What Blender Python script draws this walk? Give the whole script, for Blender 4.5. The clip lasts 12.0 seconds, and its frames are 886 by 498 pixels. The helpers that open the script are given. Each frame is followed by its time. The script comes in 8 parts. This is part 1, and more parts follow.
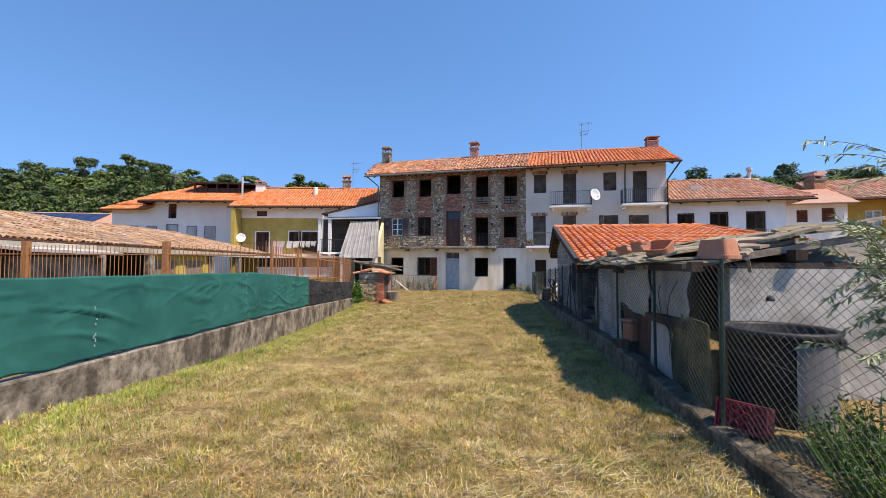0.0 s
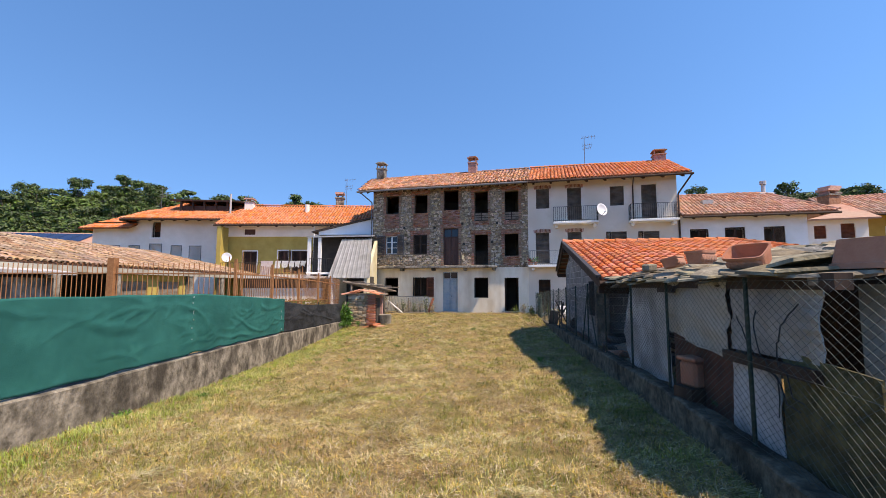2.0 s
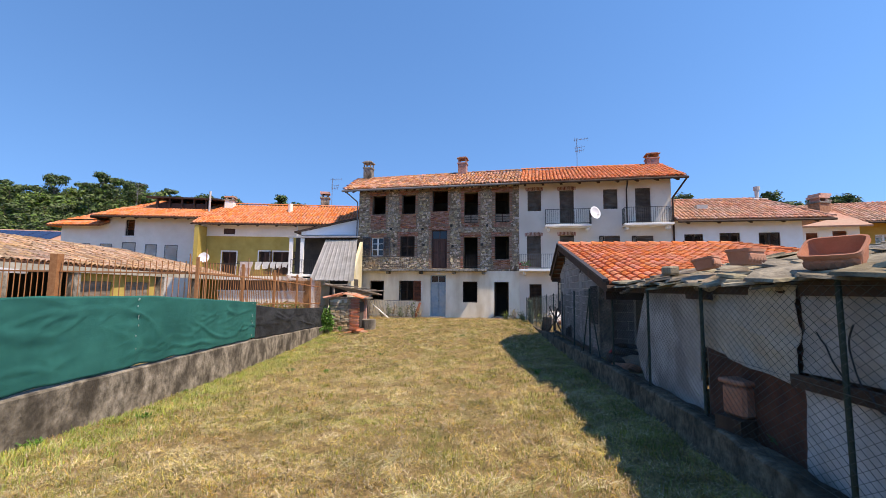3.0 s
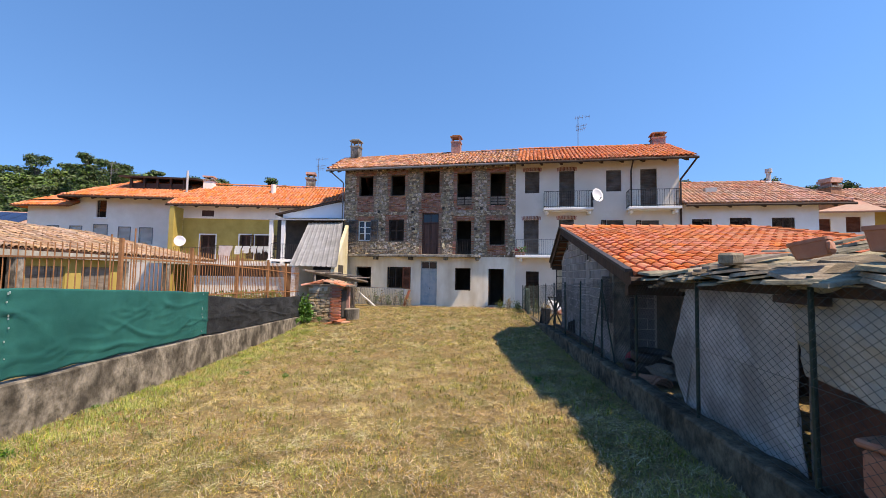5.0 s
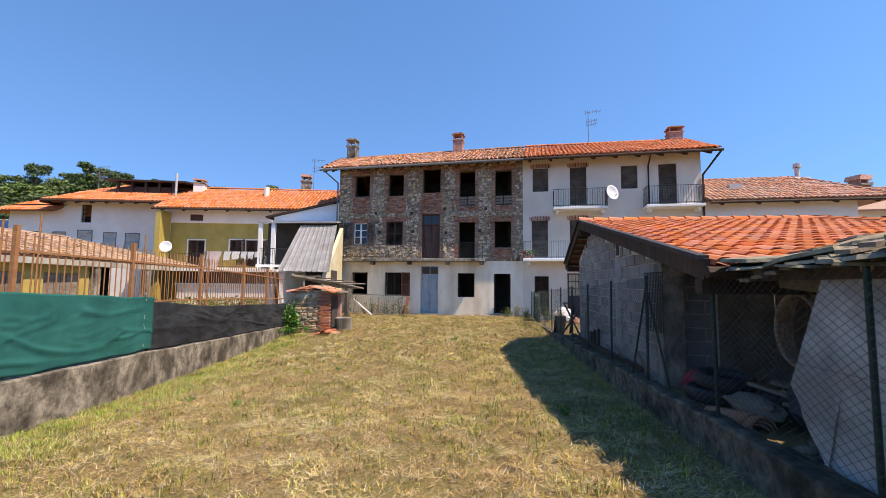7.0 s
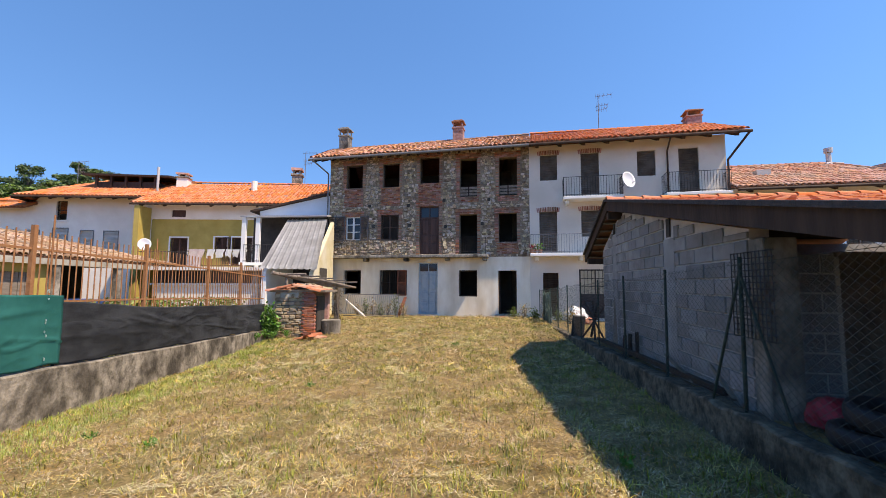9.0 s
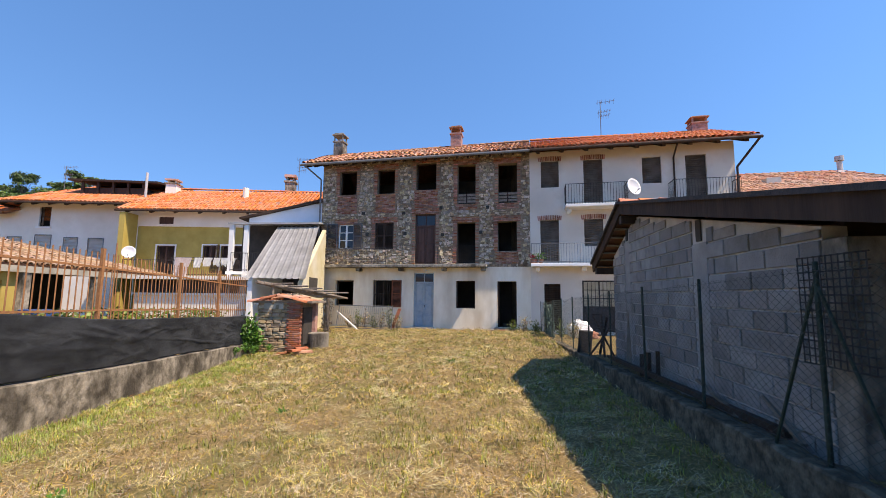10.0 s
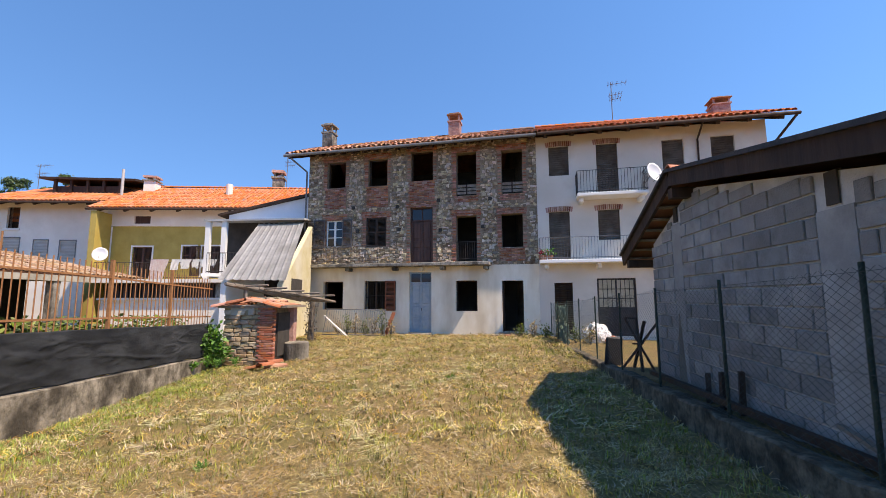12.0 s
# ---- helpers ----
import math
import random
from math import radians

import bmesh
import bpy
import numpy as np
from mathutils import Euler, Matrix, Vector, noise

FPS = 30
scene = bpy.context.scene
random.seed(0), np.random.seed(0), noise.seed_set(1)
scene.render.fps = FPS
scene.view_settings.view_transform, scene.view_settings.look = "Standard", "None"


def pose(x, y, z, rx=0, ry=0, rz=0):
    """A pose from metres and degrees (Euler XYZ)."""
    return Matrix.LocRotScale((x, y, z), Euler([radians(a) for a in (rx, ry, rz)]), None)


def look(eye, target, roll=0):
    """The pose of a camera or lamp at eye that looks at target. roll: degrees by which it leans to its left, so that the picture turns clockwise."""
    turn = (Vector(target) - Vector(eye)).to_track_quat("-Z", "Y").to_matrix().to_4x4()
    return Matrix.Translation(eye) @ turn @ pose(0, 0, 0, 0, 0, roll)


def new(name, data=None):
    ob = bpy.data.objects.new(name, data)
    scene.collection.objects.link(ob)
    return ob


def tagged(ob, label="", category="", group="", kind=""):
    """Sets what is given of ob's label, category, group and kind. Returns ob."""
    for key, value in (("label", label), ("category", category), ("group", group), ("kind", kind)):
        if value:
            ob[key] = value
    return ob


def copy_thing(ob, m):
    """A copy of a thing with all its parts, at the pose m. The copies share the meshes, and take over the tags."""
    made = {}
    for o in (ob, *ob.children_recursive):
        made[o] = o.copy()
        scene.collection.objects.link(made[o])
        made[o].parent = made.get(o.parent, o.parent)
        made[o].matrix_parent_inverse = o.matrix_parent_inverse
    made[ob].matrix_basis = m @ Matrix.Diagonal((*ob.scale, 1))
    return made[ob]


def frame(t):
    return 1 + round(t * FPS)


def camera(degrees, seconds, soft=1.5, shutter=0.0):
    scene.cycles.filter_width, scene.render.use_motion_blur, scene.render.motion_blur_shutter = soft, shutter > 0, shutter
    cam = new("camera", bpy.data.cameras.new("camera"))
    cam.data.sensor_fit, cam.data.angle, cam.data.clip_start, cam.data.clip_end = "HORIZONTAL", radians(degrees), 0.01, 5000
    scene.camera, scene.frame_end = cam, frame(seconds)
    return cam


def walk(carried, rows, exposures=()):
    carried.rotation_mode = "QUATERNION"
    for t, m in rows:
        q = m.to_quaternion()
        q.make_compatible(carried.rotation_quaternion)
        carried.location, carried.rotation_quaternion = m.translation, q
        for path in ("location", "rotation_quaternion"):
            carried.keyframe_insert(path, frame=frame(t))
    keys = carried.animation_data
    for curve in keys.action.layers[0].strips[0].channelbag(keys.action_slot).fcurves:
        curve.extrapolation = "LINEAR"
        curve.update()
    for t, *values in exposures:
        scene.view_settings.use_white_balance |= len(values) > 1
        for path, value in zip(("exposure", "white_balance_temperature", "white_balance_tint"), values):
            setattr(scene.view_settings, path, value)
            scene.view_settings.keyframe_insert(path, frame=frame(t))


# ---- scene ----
cam = camera(93.2, 12.0, soft=0.6)
PATH = [
    (0, (0.166, -0.005, 1.541), (0.145, 1.993, 1.61), 0.3),
    (0.5, (0.241, 0.416, 1.515), (0.214, 2.413, 1.619), 0.5),
    (1, (0.253, 0.867, 1.511), (0.227, 2.862, 1.655), 0.5),
    (1.5, (0.235, 1.376, 1.503), (0.207, 3.37, 1.662), 0.2),
    (2, (0.257, 1.866, 1.493), (0.242, 3.859, 1.662), 0.1),
    (2.5, (0.215, 2.397, 1.484), (0.237, 4.388, 1.669), 0.3),
    (3, (0.237, 2.911, 1.475), (0.28, 4.902, 1.664), 0.7),
    (5, (0.531, 4.667, 1.565), (0.598, 6.663, 1.686), 1.0),
    (5.5, (0.579, 5.152, 1.542), (0.653, 7.147, 1.651), 1.1),
    (6, (0.665, 5.607, 1.463), (0.737, 7.603, 1.579), 1.2),
    (6.5, (0.728, 6.06, 1.419), (0.787, 8.054, 1.558), 0.9),
    (7, (0.739, 6.569, 1.382), (0.786, 8.562, 1.545), 0.7),
    (9, (0.823, 8.574, 1.239), (0.869, 10.566, 1.406), 0.3),
    (9.5, (0.843, 9.112, 1.247), (0.902, 11.102, 1.435), 0.4),
    (10, (0.928, 9.547, 1.235), (0.982, 11.534, 1.455), 0.6),
    (10.5, (0.98, 10.094, 1.197), (1.021, 12.081, 1.423), 0.5),
    (11, (1.051, 10.572, 1.194), (1.076, 12.561, 1.404), 0.3),
    (11.5, (1.121, 11.066, 1.206), (1.152, 13.055, 1.414), -0.0),
    (12, (1.107, 11.615, 1.214), (1.157, 13.602, 1.444), -0.1),
]
walk(cam, [(t, look(eye, target, roll)) for t, eye, target, roll in PATH], exposures=((0.0, 0.74, 8000, 17), (12.0, 0.82, 8000, 17)))

# ---------------------------------------------------------------- light
SUN_FROM = Vector((1.97, -1.12, 3.7)).normalized()
world = bpy.data.worlds.new("sky")
scene.world = world
world.use_nodes = True
wn = world.node_tree
sky = wn.nodes.new("ShaderNodeTexSky")
sky.sky_type = "NISHITA"
sky.sun_disc = False
sky.sun_elevation = math.asin(SUN_FROM.z)
sky.sun_rotation = math.atan2(SUN_FROM.x, SUN_FROM.y)
sky.air_density, sky.dust_density, sky.ozone_density = 0.9, 0.0, 4.5
bgn = wn.nodes["Background"]
bgn.inputs["Strength"].default_value = 0.182
sat = wn.nodes.new("ShaderNodeHueSaturation")
sat.inputs["Saturation"].default_value = 1.2
sat.inputs["Hue"].default_value = 0.501
wn.links.new(sky.outputs["Color"], sat.inputs["Color"])
# an even, deep blue summer sky: the pale band at the horizon is kept low
sky_dir = wn.nodes.new("ShaderNodeTexCoord")
sky_lift = wn.nodes.new("ShaderNodeVectorMath")
sky_lift.operation = "MULTIPLY_ADD"
sky_lift.inputs[1].default_value, sky_lift.inputs[2].default_value = (1, 1, 0.8), (0, 0, 0.24)
sky_unit = wn.nodes.new("ShaderNodeVectorMath")
sky_unit.operation = "NORMALIZE"
wn.links.new(sky_dir.outputs["Generated"], sky_lift.inputs[0])
wn.links.new(sky_lift.outputs["Vector"], sky_unit.inputs[0])
wn.links.new(sky_unit.outputs["Vector"], sky.inputs["Vector"])
wn.links.new(sat.outputs["Color"], bgn.inputs["Color"])
sun = new("sun", bpy.data.lights.new("sun", "SUN"))
sun.data.energy, sun.data.angle, sun.data.color = 3.75, radians(0.53), (1.0, 0.94, 0.85)
sun.matrix_world = look(SUN_FROM * 50, (0, 0, 0))

# ---------------------------------------------------------------- helpers


def mk(name, c1, c2, scale=5.0, rough=0.85, bump=0.25, bscale=45.0, metal=0.0, c3=None, s3=0.7, amount3=0.6, rnd=0.0, island=0.0, stretch=(1, 1, 1), spec=0.3, edge=(0.35, 0.65)):
    """A procedural surface: two colours mixed by noise, a third by a larger noise, relief, and variation per piece."""
    m = bpy.data.materials.new(name)
    m.use_nodes = True
    nt = m.node_tree
    b = nt.nodes["Principled BSDF"]
    b.inputs["Roughness"].default_value = rough
    b.inputs["Metallic"].default_value = metal
    b.inputs["Specular IOR Level"].default_value = spec
    tc = nt.nodes.new("ShaderNodeTexCoord")
    mp = nt.nodes.new("ShaderNodeMapping")
    mp.inputs["Scale"].default_value = stretch
    nt.links.new(tc.outputs["Object"], mp.inputs["Vector"])
    no = nt.nodes.new("ShaderNodeTexNoise")
    no.inputs["Scale"].default_value, no.inputs["Detail"].default_value = scale, 6.0
    no.inputs["Roughness"].default_value = 0.65
    nt.links.new(mp.outputs["Vector"], no.inputs["Vector"])
    rp = nt.nodes.new("ShaderNodeValToRGB")
    rp.color_ramp.elements[0].position, rp.color_ramp.elements[1].position = edge
    rp.color_ramp.elements[0].color, rp.color_ramp.elements[1].color = (*c1, 1), (*c2, 1)
    nt.links.new(no.outputs["Fac"], rp.inputs["Fac"])
    col = rp.outputs["Color"]
    if c3:
        n3 = nt.nodes.new("ShaderNodeTexNoise")
        n3.inputs["Scale"].default_value, n3.inputs["Detail"].default_value = s3, 5.0
        nt.links.new(mp.outputs["Vector"], n3.inputs["Vector"])
        r3 = nt.nodes.new("ShaderNodeMapRange")
        r3.inputs["From Min"].default_value, r3.inputs["From Max"].default_value = 0.45, 0.65
        r3.inputs["To Max"].default_value = amount3
        nt.links.new(n3.outputs["Fac"], r3.inputs["Value"])
        mx = nt.nodes.new("ShaderNodeMix")
        mx.data_type = "RGBA"
        nt.links.new(r3.outputs["Result"], mx.inputs["Factor"])
        nt.links.new(col, mx.inputs["A"])
        mx.inputs["B"].default_value = (*c3, 1)
        col = mx.outputs["Result"]
    if rnd or island:
        hs = nt.nodes.new("ShaderNodeHueSaturation")
        src = nt.nodes.new("ShaderNodeObjectInfo").outputs["Random"] if rnd else nt.nodes.new("ShaderNodeNewGeometry").outputs["Random Per Island"]
        a = rnd or island
        for key, lo, hi in (("Value", 1 - a, 1 + a), ("Hue", 0.5 - a * 0.04, 0.5 + a * 0.04), ("Saturation", 1 + a * 0.5, 1 - a * 0.7)):
            mr = nt.nodes.new("ShaderNodeMapRange")
            mr.inputs["To Min"].default_value, mr.inputs["To Max"].default_value = lo, hi
            if key != "Value":
                mm = nt.nodes.new("ShaderNodeMath")
                mm.operation = "MULTIPLY"
                mm.inputs[1].default_value = 7.13 if key == "Hue" else 13.7
                fr = nt.nodes.new("ShaderNodeMath")
                fr.operation = "FRACT"
                nt.links.new(src, mm.inputs[0])
                nt.links.new(mm.outputs[0], fr.inputs[0])
                nt.links.new(fr.outputs[0], mr.inputs["Value"])
            else:
                nt.links.new(src, mr.inputs["Value"])
            nt.links.new(mr.outputs["Result"], hs.inputs[key])
        nt.links.new(col, hs.inputs["Color"])
        col = hs.outputs["Color"]
    nt.links.new(col, b.inputs["Base Color"])
    if bump:
        nb = nt.nodes.new("ShaderNodeTexNoise")
        nb.inputs["Scale"].default_value, nb.inputs["Detail"].default_value = bscale, 4.0
        nt.links.new(mp.outputs["Vector"], nb.inputs["Vector"])
        bp = nt.nodes.new("ShaderNodeBump")
        bp.inputs["Strength"].default_value, bp.inputs["Distance"].default_value = bump, 0.02
        nt.links.new(nb.outputs["Fac"], bp.inputs["Height"])
        nt.links.new(bp.outputs["Normal"], b.inputs["Normal"])
    return m


def thing(name, label, category, loc=(0, 0, 0), rz=0.0, group="", kind=""):
    ob = new(name)
    ob.empty_display_size = 0.2
    ob.matrix_basis = pose(*loc, 0, 0, rz)
    return tagged(ob, label, category, group, kind)


def link_mesh(name, mesh, material, parent=None, label=""):
    if material is not None and not mesh.materials:
        mesh.materials.append(material)
    ob = new(name, mesh)
    if parent is not None:
        ob.parent = parent
    if label:
        ob["label"] = label
    return ob


def part(name, bm, material, parent=None, label="", smooth=False):
    """Links a bmesh as one mesh object under a thing or a part."""
    mesh = bpy.data.meshes.new(name)
    bmesh.ops.recalc_face_normals(bm, faces=bm.faces)
    bm.to_mesh(mesh)
    bm.free()
    if smooth:
        mesh.shade_smooth()
    return link_mesh(name, mesh, material, parent, label)


def mesh_from(name, verts, faces, material, parent=None, label="", smooth=False):
    mesh = bpy.data.meshes.new(name)
    mesh.from_pydata(verts, [], faces)
    mesh.update()
    if smooth:
        mesh.shade_smooth()
    return link_mesh(name, mesh, material, parent, label)


def one(name, bm, material, label, category, group="", kind="", smooth=False):
    """A thing that is a single mesh."""
    return tagged(part(name, bm, material, None, "", smooth), label, category, group, kind)


def box(bm, x0, x1, y0, y1, z0, z1, bevel=0.0, m=None):
    r = bmesh.ops.create_cube(bm, size=1.0)
    vs = r["verts"]
    for v in vs:
        v.co = Vector(((x0 + x1) / 2 + v.co.x * (x1 - x0), (y0 + y1) / 2 + v.co.y * (y1 - y0), (z0 + z1) / 2 + v.co.z * (z1 - z0)))
    if m is not None:
        bmesh.ops.transform(bm, matrix=m, verts=vs)
    if bevel:
        es = list({e for v in vs for e in v.link_edges})
        bmesh.ops.bevel(bm, geom=es, offset=bevel, segments=1, affect="EDGES")
    return bm


def boxes(*rows, bevel=0.0):
    bm = bmesh.new()
    for r in rows:
        box(bm, *r, bevel=bevel)
    return bm


def rod(bm, a, b, r=0.02, n=6, r2=None):
    """A straight round bar from a to b."""
    a, b = Vector(a), Vector(b)
    d = b - a
    q = d.to_track_quat("Z", "Y").to_matrix().to_4x4()
    res = bmesh.ops.create_cone(bm, cap_ends=True, segments=n, radius1=r, radius2=r if r2 is None else r2, depth=d.length)
    bmesh.ops.transform(bm, matrix=Matrix.Translation((a + b) / 2) @ q, verts=res["verts"])
    return bm


def rods(rows, r=0.02, n=6):
    bm = bmesh.new()
    for a, b in rows:
        rod(bm, a, b, r, n)
    return bm


def beam(bm, a, b, w, h):
    """A square bar from a to b, w wide and h high."""
    a, b = Vector(a), Vector(b)
    d = b - a
    q = d.to_track_quat("X", "Z").to_matrix().to_4x4()
    return box(bm, -d.length / 2, d.length / 2, -w / 2, w / 2, -h / 2, h / 2, m=Matrix.Translation((a + b) / 2) @ q)


def slab(bm, corners, thick):
    """A plate under four top corners."""
    n = (Vector(corners[1]) - Vector(corners[0])).cross(Vector(corners[3]) - Vector(corners[0])).normalized()
    if n.z < 0:
        n = -n
    top = [bm.verts.new(Vector(c)) for c in corners]
    bot = [bm.verts.new(Vector(c) - n * thick) for c in corners]
    bm.faces.new(top)
    bm.faces.new(bot[::-1])
    for i in range(4):
        j = (i + 1) % 4
        bm.faces.new((top[i], bot[i], bot[j], top[j]))
    return bm


def wall_panel(x0, x1, z0, z1, thick, holes, top=None):
    """An upright wall in the x-z plane, its face at y = 0, with openings cut right through. top(x): a sloping upper edge."""
    xs = sorted({x0, x1, *[v for h in holes for v in (h[0], h[2])]})
    zs = sorted({z0, z1, *[v for h in holes for v in (h[1], h[3])]})
    xs = [x for x in xs if x0 <= x <= x1]
    zs = [z for z in zs if z0 <= z <= z1]

    def solid(i, j):
        if i < 0 or j < 0 or i >= len(xs) - 1 or j >= len(zs) - 1:
            return False
        cx, cz = (xs[i] + xs[i + 1]) / 2, (zs[j] + zs[j + 1]) / 2
        return not any(h[0] < cx < h[2] and h[1] < cz < h[3] for h in holes)

    bm = bmesh.new()
    cache = {}

    def vert(x, y, z):
        if top is not None and z >= z1 - 1e-6:
            z = top(x)
        k = (round(x, 4), y, round(z, 4))
        if k not in cache:
            cache[k] = bm.verts.new(k)
        return cache[k]

    for i in range(len(xs) - 1):
        for j in range(len(zs) - 1):
            if not solid(i, j):
                continue
            a, b, c, d = xs[i], xs[i + 1], zs[j], zs[j + 1]
            bm.faces.new((vert(a, 0, c), vert(b, 0, c), vert(b, 0, d), vert(a, 0, d)))
            bm.faces.new((vert(a, thick, d), vert(b, thick, d), vert(b, thick, c), vert(a, thick, c)))
            for (ni, nj, e) in ((i - 1, j, ((a, c), (a, d))), (i + 1, j, ((b, c), (b, d))), (i, j - 1, ((a, c), (b, c))), (i, j + 1, ((a, d), (b, d)))):
                if not solid(ni, nj):
                    (p, q), (r, s) = e
                    bm.faces.new((vert(p, 0, q), vert(r, 0, s), vert(r, thick, s), vert(p, thick, q)))
    return bm


def lerp(a, b, t):
    return a + (b - a) * t


def tile_verts(w, length, lift=0.0, seg=5):
    """A curved roof tile lying along +y, its lower end at y = 0, slightly tapered."""
    vs, fs = [], []
    for k, (y, ww) in enumerate(((0, w), (length, w * 0.86))):
        for i in range(seg + 1):
            a = math.pi * i / seg
            vs.append((-math.cos(a) * ww / 2, y, math.sin(a) * ww * 0.42 + lift * (1 - k) + 0.012 * (1 - k)))
    for i in range(seg):
        fs.append((i, i + 1, seg + 2 + i, seg + 1 + i))
    n = len(vs)
    for i in range(seg + 1):
        a = math.pi * i / seg
        vs.append((-math.cos(a) * (w / 2 - 0.016), 0.0, math.sin(a) * (w * 0.42 - 0.016) + lift + 0.012))
    for i in range(seg):
        fs.append((n + i, n + i + 1, i + 1, i))
    return vs, fs


def tile_roof(parent, el, er, rl, rr, mat_tile, mat_base, w=0.22, row=0.36, parts=0, seed=1, messy=0.012):
    """Barrel tiles in straight columns on the slope with the corners eave left, eave right, ridge left, ridge right."""
    rng = random.Random(seed)
    el, er, rl, rr = (Vector(c) for c in (el, er, rl, rr))
    part("roof_deck", slab(bmesh.new(), (el, er, rr, rl), 0.07), mat_base, parent)
    side = (er - el).normalized()
    nrm = side.cross(((rl + rr) / 2 - el)).normalized()
    up = nrm.cross(side).normalized()
    flat = [((c - el).dot(side), (c - el).dot(up)) for c in (el, er, rr, rl)]
    height = min(flat[2][1], flat[3][1])
    rows = max(2, round(height / row))
    row = height / rows
    first = math.floor(min(f[0] for f in flat) / w)
    last = math.ceil(max(f[0] for f in flat) / w)
    m = Matrix((side, up, nrm)).transposed().to_4x4()
    base_v, base_f = tile_verts(w * 0.9, row * 1.15)
    mesh1 = None
    vs, fs = [], []
    made = 0
    for j in range(rows):
        v = (j + 0.5) / rows
        lo, hi = lerp(flat[0][0], flat[3][0], v), lerp(flat[1][0], flat[2][0], v)
        for i in range(first, last):
            x = (i + 0.5) * w
            if not lo - 0.02 < x < hi + 0.02:
                continue
            lift = 0.03 * noise.noise((x * 0.5, j * 0.3, seed)) * min(1, messy / 0.012)
            q = Matrix.Translation(el + side * (x + rng.uniform(-messy, messy)) + up * (j * row - (0.05 if j == 0 else 0.02 + rng.uniform(0, messy))) + nrm * (0.012 + abs(lift) + rng.uniform(0, messy))) @ m @ Matrix.Rotation(rng.uniform(-messy, messy) * 2, 4, "Z")
            if made < parts:
                if mesh1 is None:
                    mesh1 = bpy.data.meshes.new("tile")
                    mesh1.from_pydata(base_v, [], base_f)
                    mesh1.materials.append(mat_tile[0])
                ob = new("tile", mesh1)
                ob.parent = parent
                ob.matrix_basis = q
                made += 1
            else:
                k = len(vs)
                vs += [tuple(q @ Vector(c)) for c in base_v]
                fs += [tuple(k + a for a in f) for f in base_f]
    if vs:
        tagged(mesh_from("roof_tiles", vs, fs, mat_tile[1], parent), kind="stuff")


def ridge_tiles(parent, a, b, mat, w=0.24, step=0.36):
    a, b = Vector(a), Vector(b)
    n = max(1, int((b - a).length / step))
    d = (b - a).normalized()
    side = Vector((0, 0, 1)).cross(d).normalized()
    m = Matrix((side, d, d.cross(side) * -1)).transposed().to_4x4()
    if (m.to_3x3() @ Vector((0, 0, 1))).z < 0:
        m = Matrix((-side, d, d.cross(side))).transposed().to_4x4()
    base_v, base_f = tile_verts(w, (b - a).length / n * 1.1, 0.01)
    vs, fs = [], []
    for i in range(n):
        q = Matrix.Translation(lerp(a, b, i / n)) @ m
        k = len(vs)
        vs += [tuple(q @ Vector(c)) for c in base_v]
        fs += [tuple(k + x for x in f) for f in base_f]
    mesh_from("ridge_tiles", vs, fs, mat, parent)


# ---------------------------------------------------------------- materials
M_earth = mk("dry_earth_turf", (0.10, 0.068, 0.028), (0.34, 0.235, 0.10), 24, 0.95, 0.9, 60, c3=(0.13, 0.12, 0.035), s3=0.9, amount3=0.6)
M_straw = mk("cut_straw", (0.25, 0.17, 0.068), (0.58, 0.45, 0.19), 1.5, 0.8, 0, island=0.68, c3=(0.36, 0.22, 0.09), s3=0.8, amount3=0.6)
M_pale = mk("pale_hay", (0.42, 0.38, 0.18), (0.62, 0.57, 0.31), 1.5, 0.8, 0, island=0.35)
M_blade = mk("grass_blade", (0.14, 0.165, 0.026), (0.36, 0.355, 0.078), 1.5, 0.7, 0, island=0.45)
M_verge = mk("fresh_grass_blade", (0.20, 0.30, 0.045), (0.38, 0.45, 0.10), 1.5, 0.65, 0, island=0.35)
M_weed = mk("weed_leaf", (0.06, 0.16, 0.02), (0.12, 0.26, 0.04), 3, 0.55, 0.1, island=0.3)
M_conc = mk("old_concrete", (0.15, 0.135, 0.11), (0.42, 0.38, 0.315), 7, 0.9, 0.9, 18, c3=(0.05, 0.043, 0.034), s3=1.6, amount3=0.92, stretch=(1, 1, 0.6))
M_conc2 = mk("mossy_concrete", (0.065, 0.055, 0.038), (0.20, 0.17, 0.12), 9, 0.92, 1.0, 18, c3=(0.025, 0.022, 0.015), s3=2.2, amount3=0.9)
M_lwall = mk("stained_old_concrete", (0.10, 0.085, 0.062), (0.38, 0.33, 0.255), 6, 0.92, 0.9, 18, c3=(0.045, 0.037, 0.027), s3=1.9, amount3=0.9, stretch=(1, 1, 0.8))
M_mortar = mk("lime_mortar", (0.20, 0.15, 0.10), (0.36, 0.28, 0.195), 7, 0.95, 0.6, 25, c3=(0.11, 0.085, 0.06), s3=0.8)
M_stone = mk("rubble_stone", (0.26, 0.195, 0.125), (0.55, 0.44, 0.31), 6, 0.9, 0.6, 30, island=0.55)
M_brick = mk("old_brick", (0.26, 0.10, 0.06), (0.42, 0.20, 0.13), 6, 0.9, 0.4, 40, island=0.4)
M_plaster = mk("cream_plaster", (0.82, 0.73, 0.56), (0.91, 0.84, 0.695), 1.6, 0.92, 0.25, 30, c3=(0.56, 0.45, 0.30), s3=0.9, amount3=0.6, stretch=(1, 1, 0.4))
M_white = mk("white_render", (0.81, 0.795, 0.755), (0.88, 0.87, 0.84), 1.2, 0.9, 0.15, 40, c3=(0.70, 0.68, 0.63), s3=0.5, amount3=0.5)
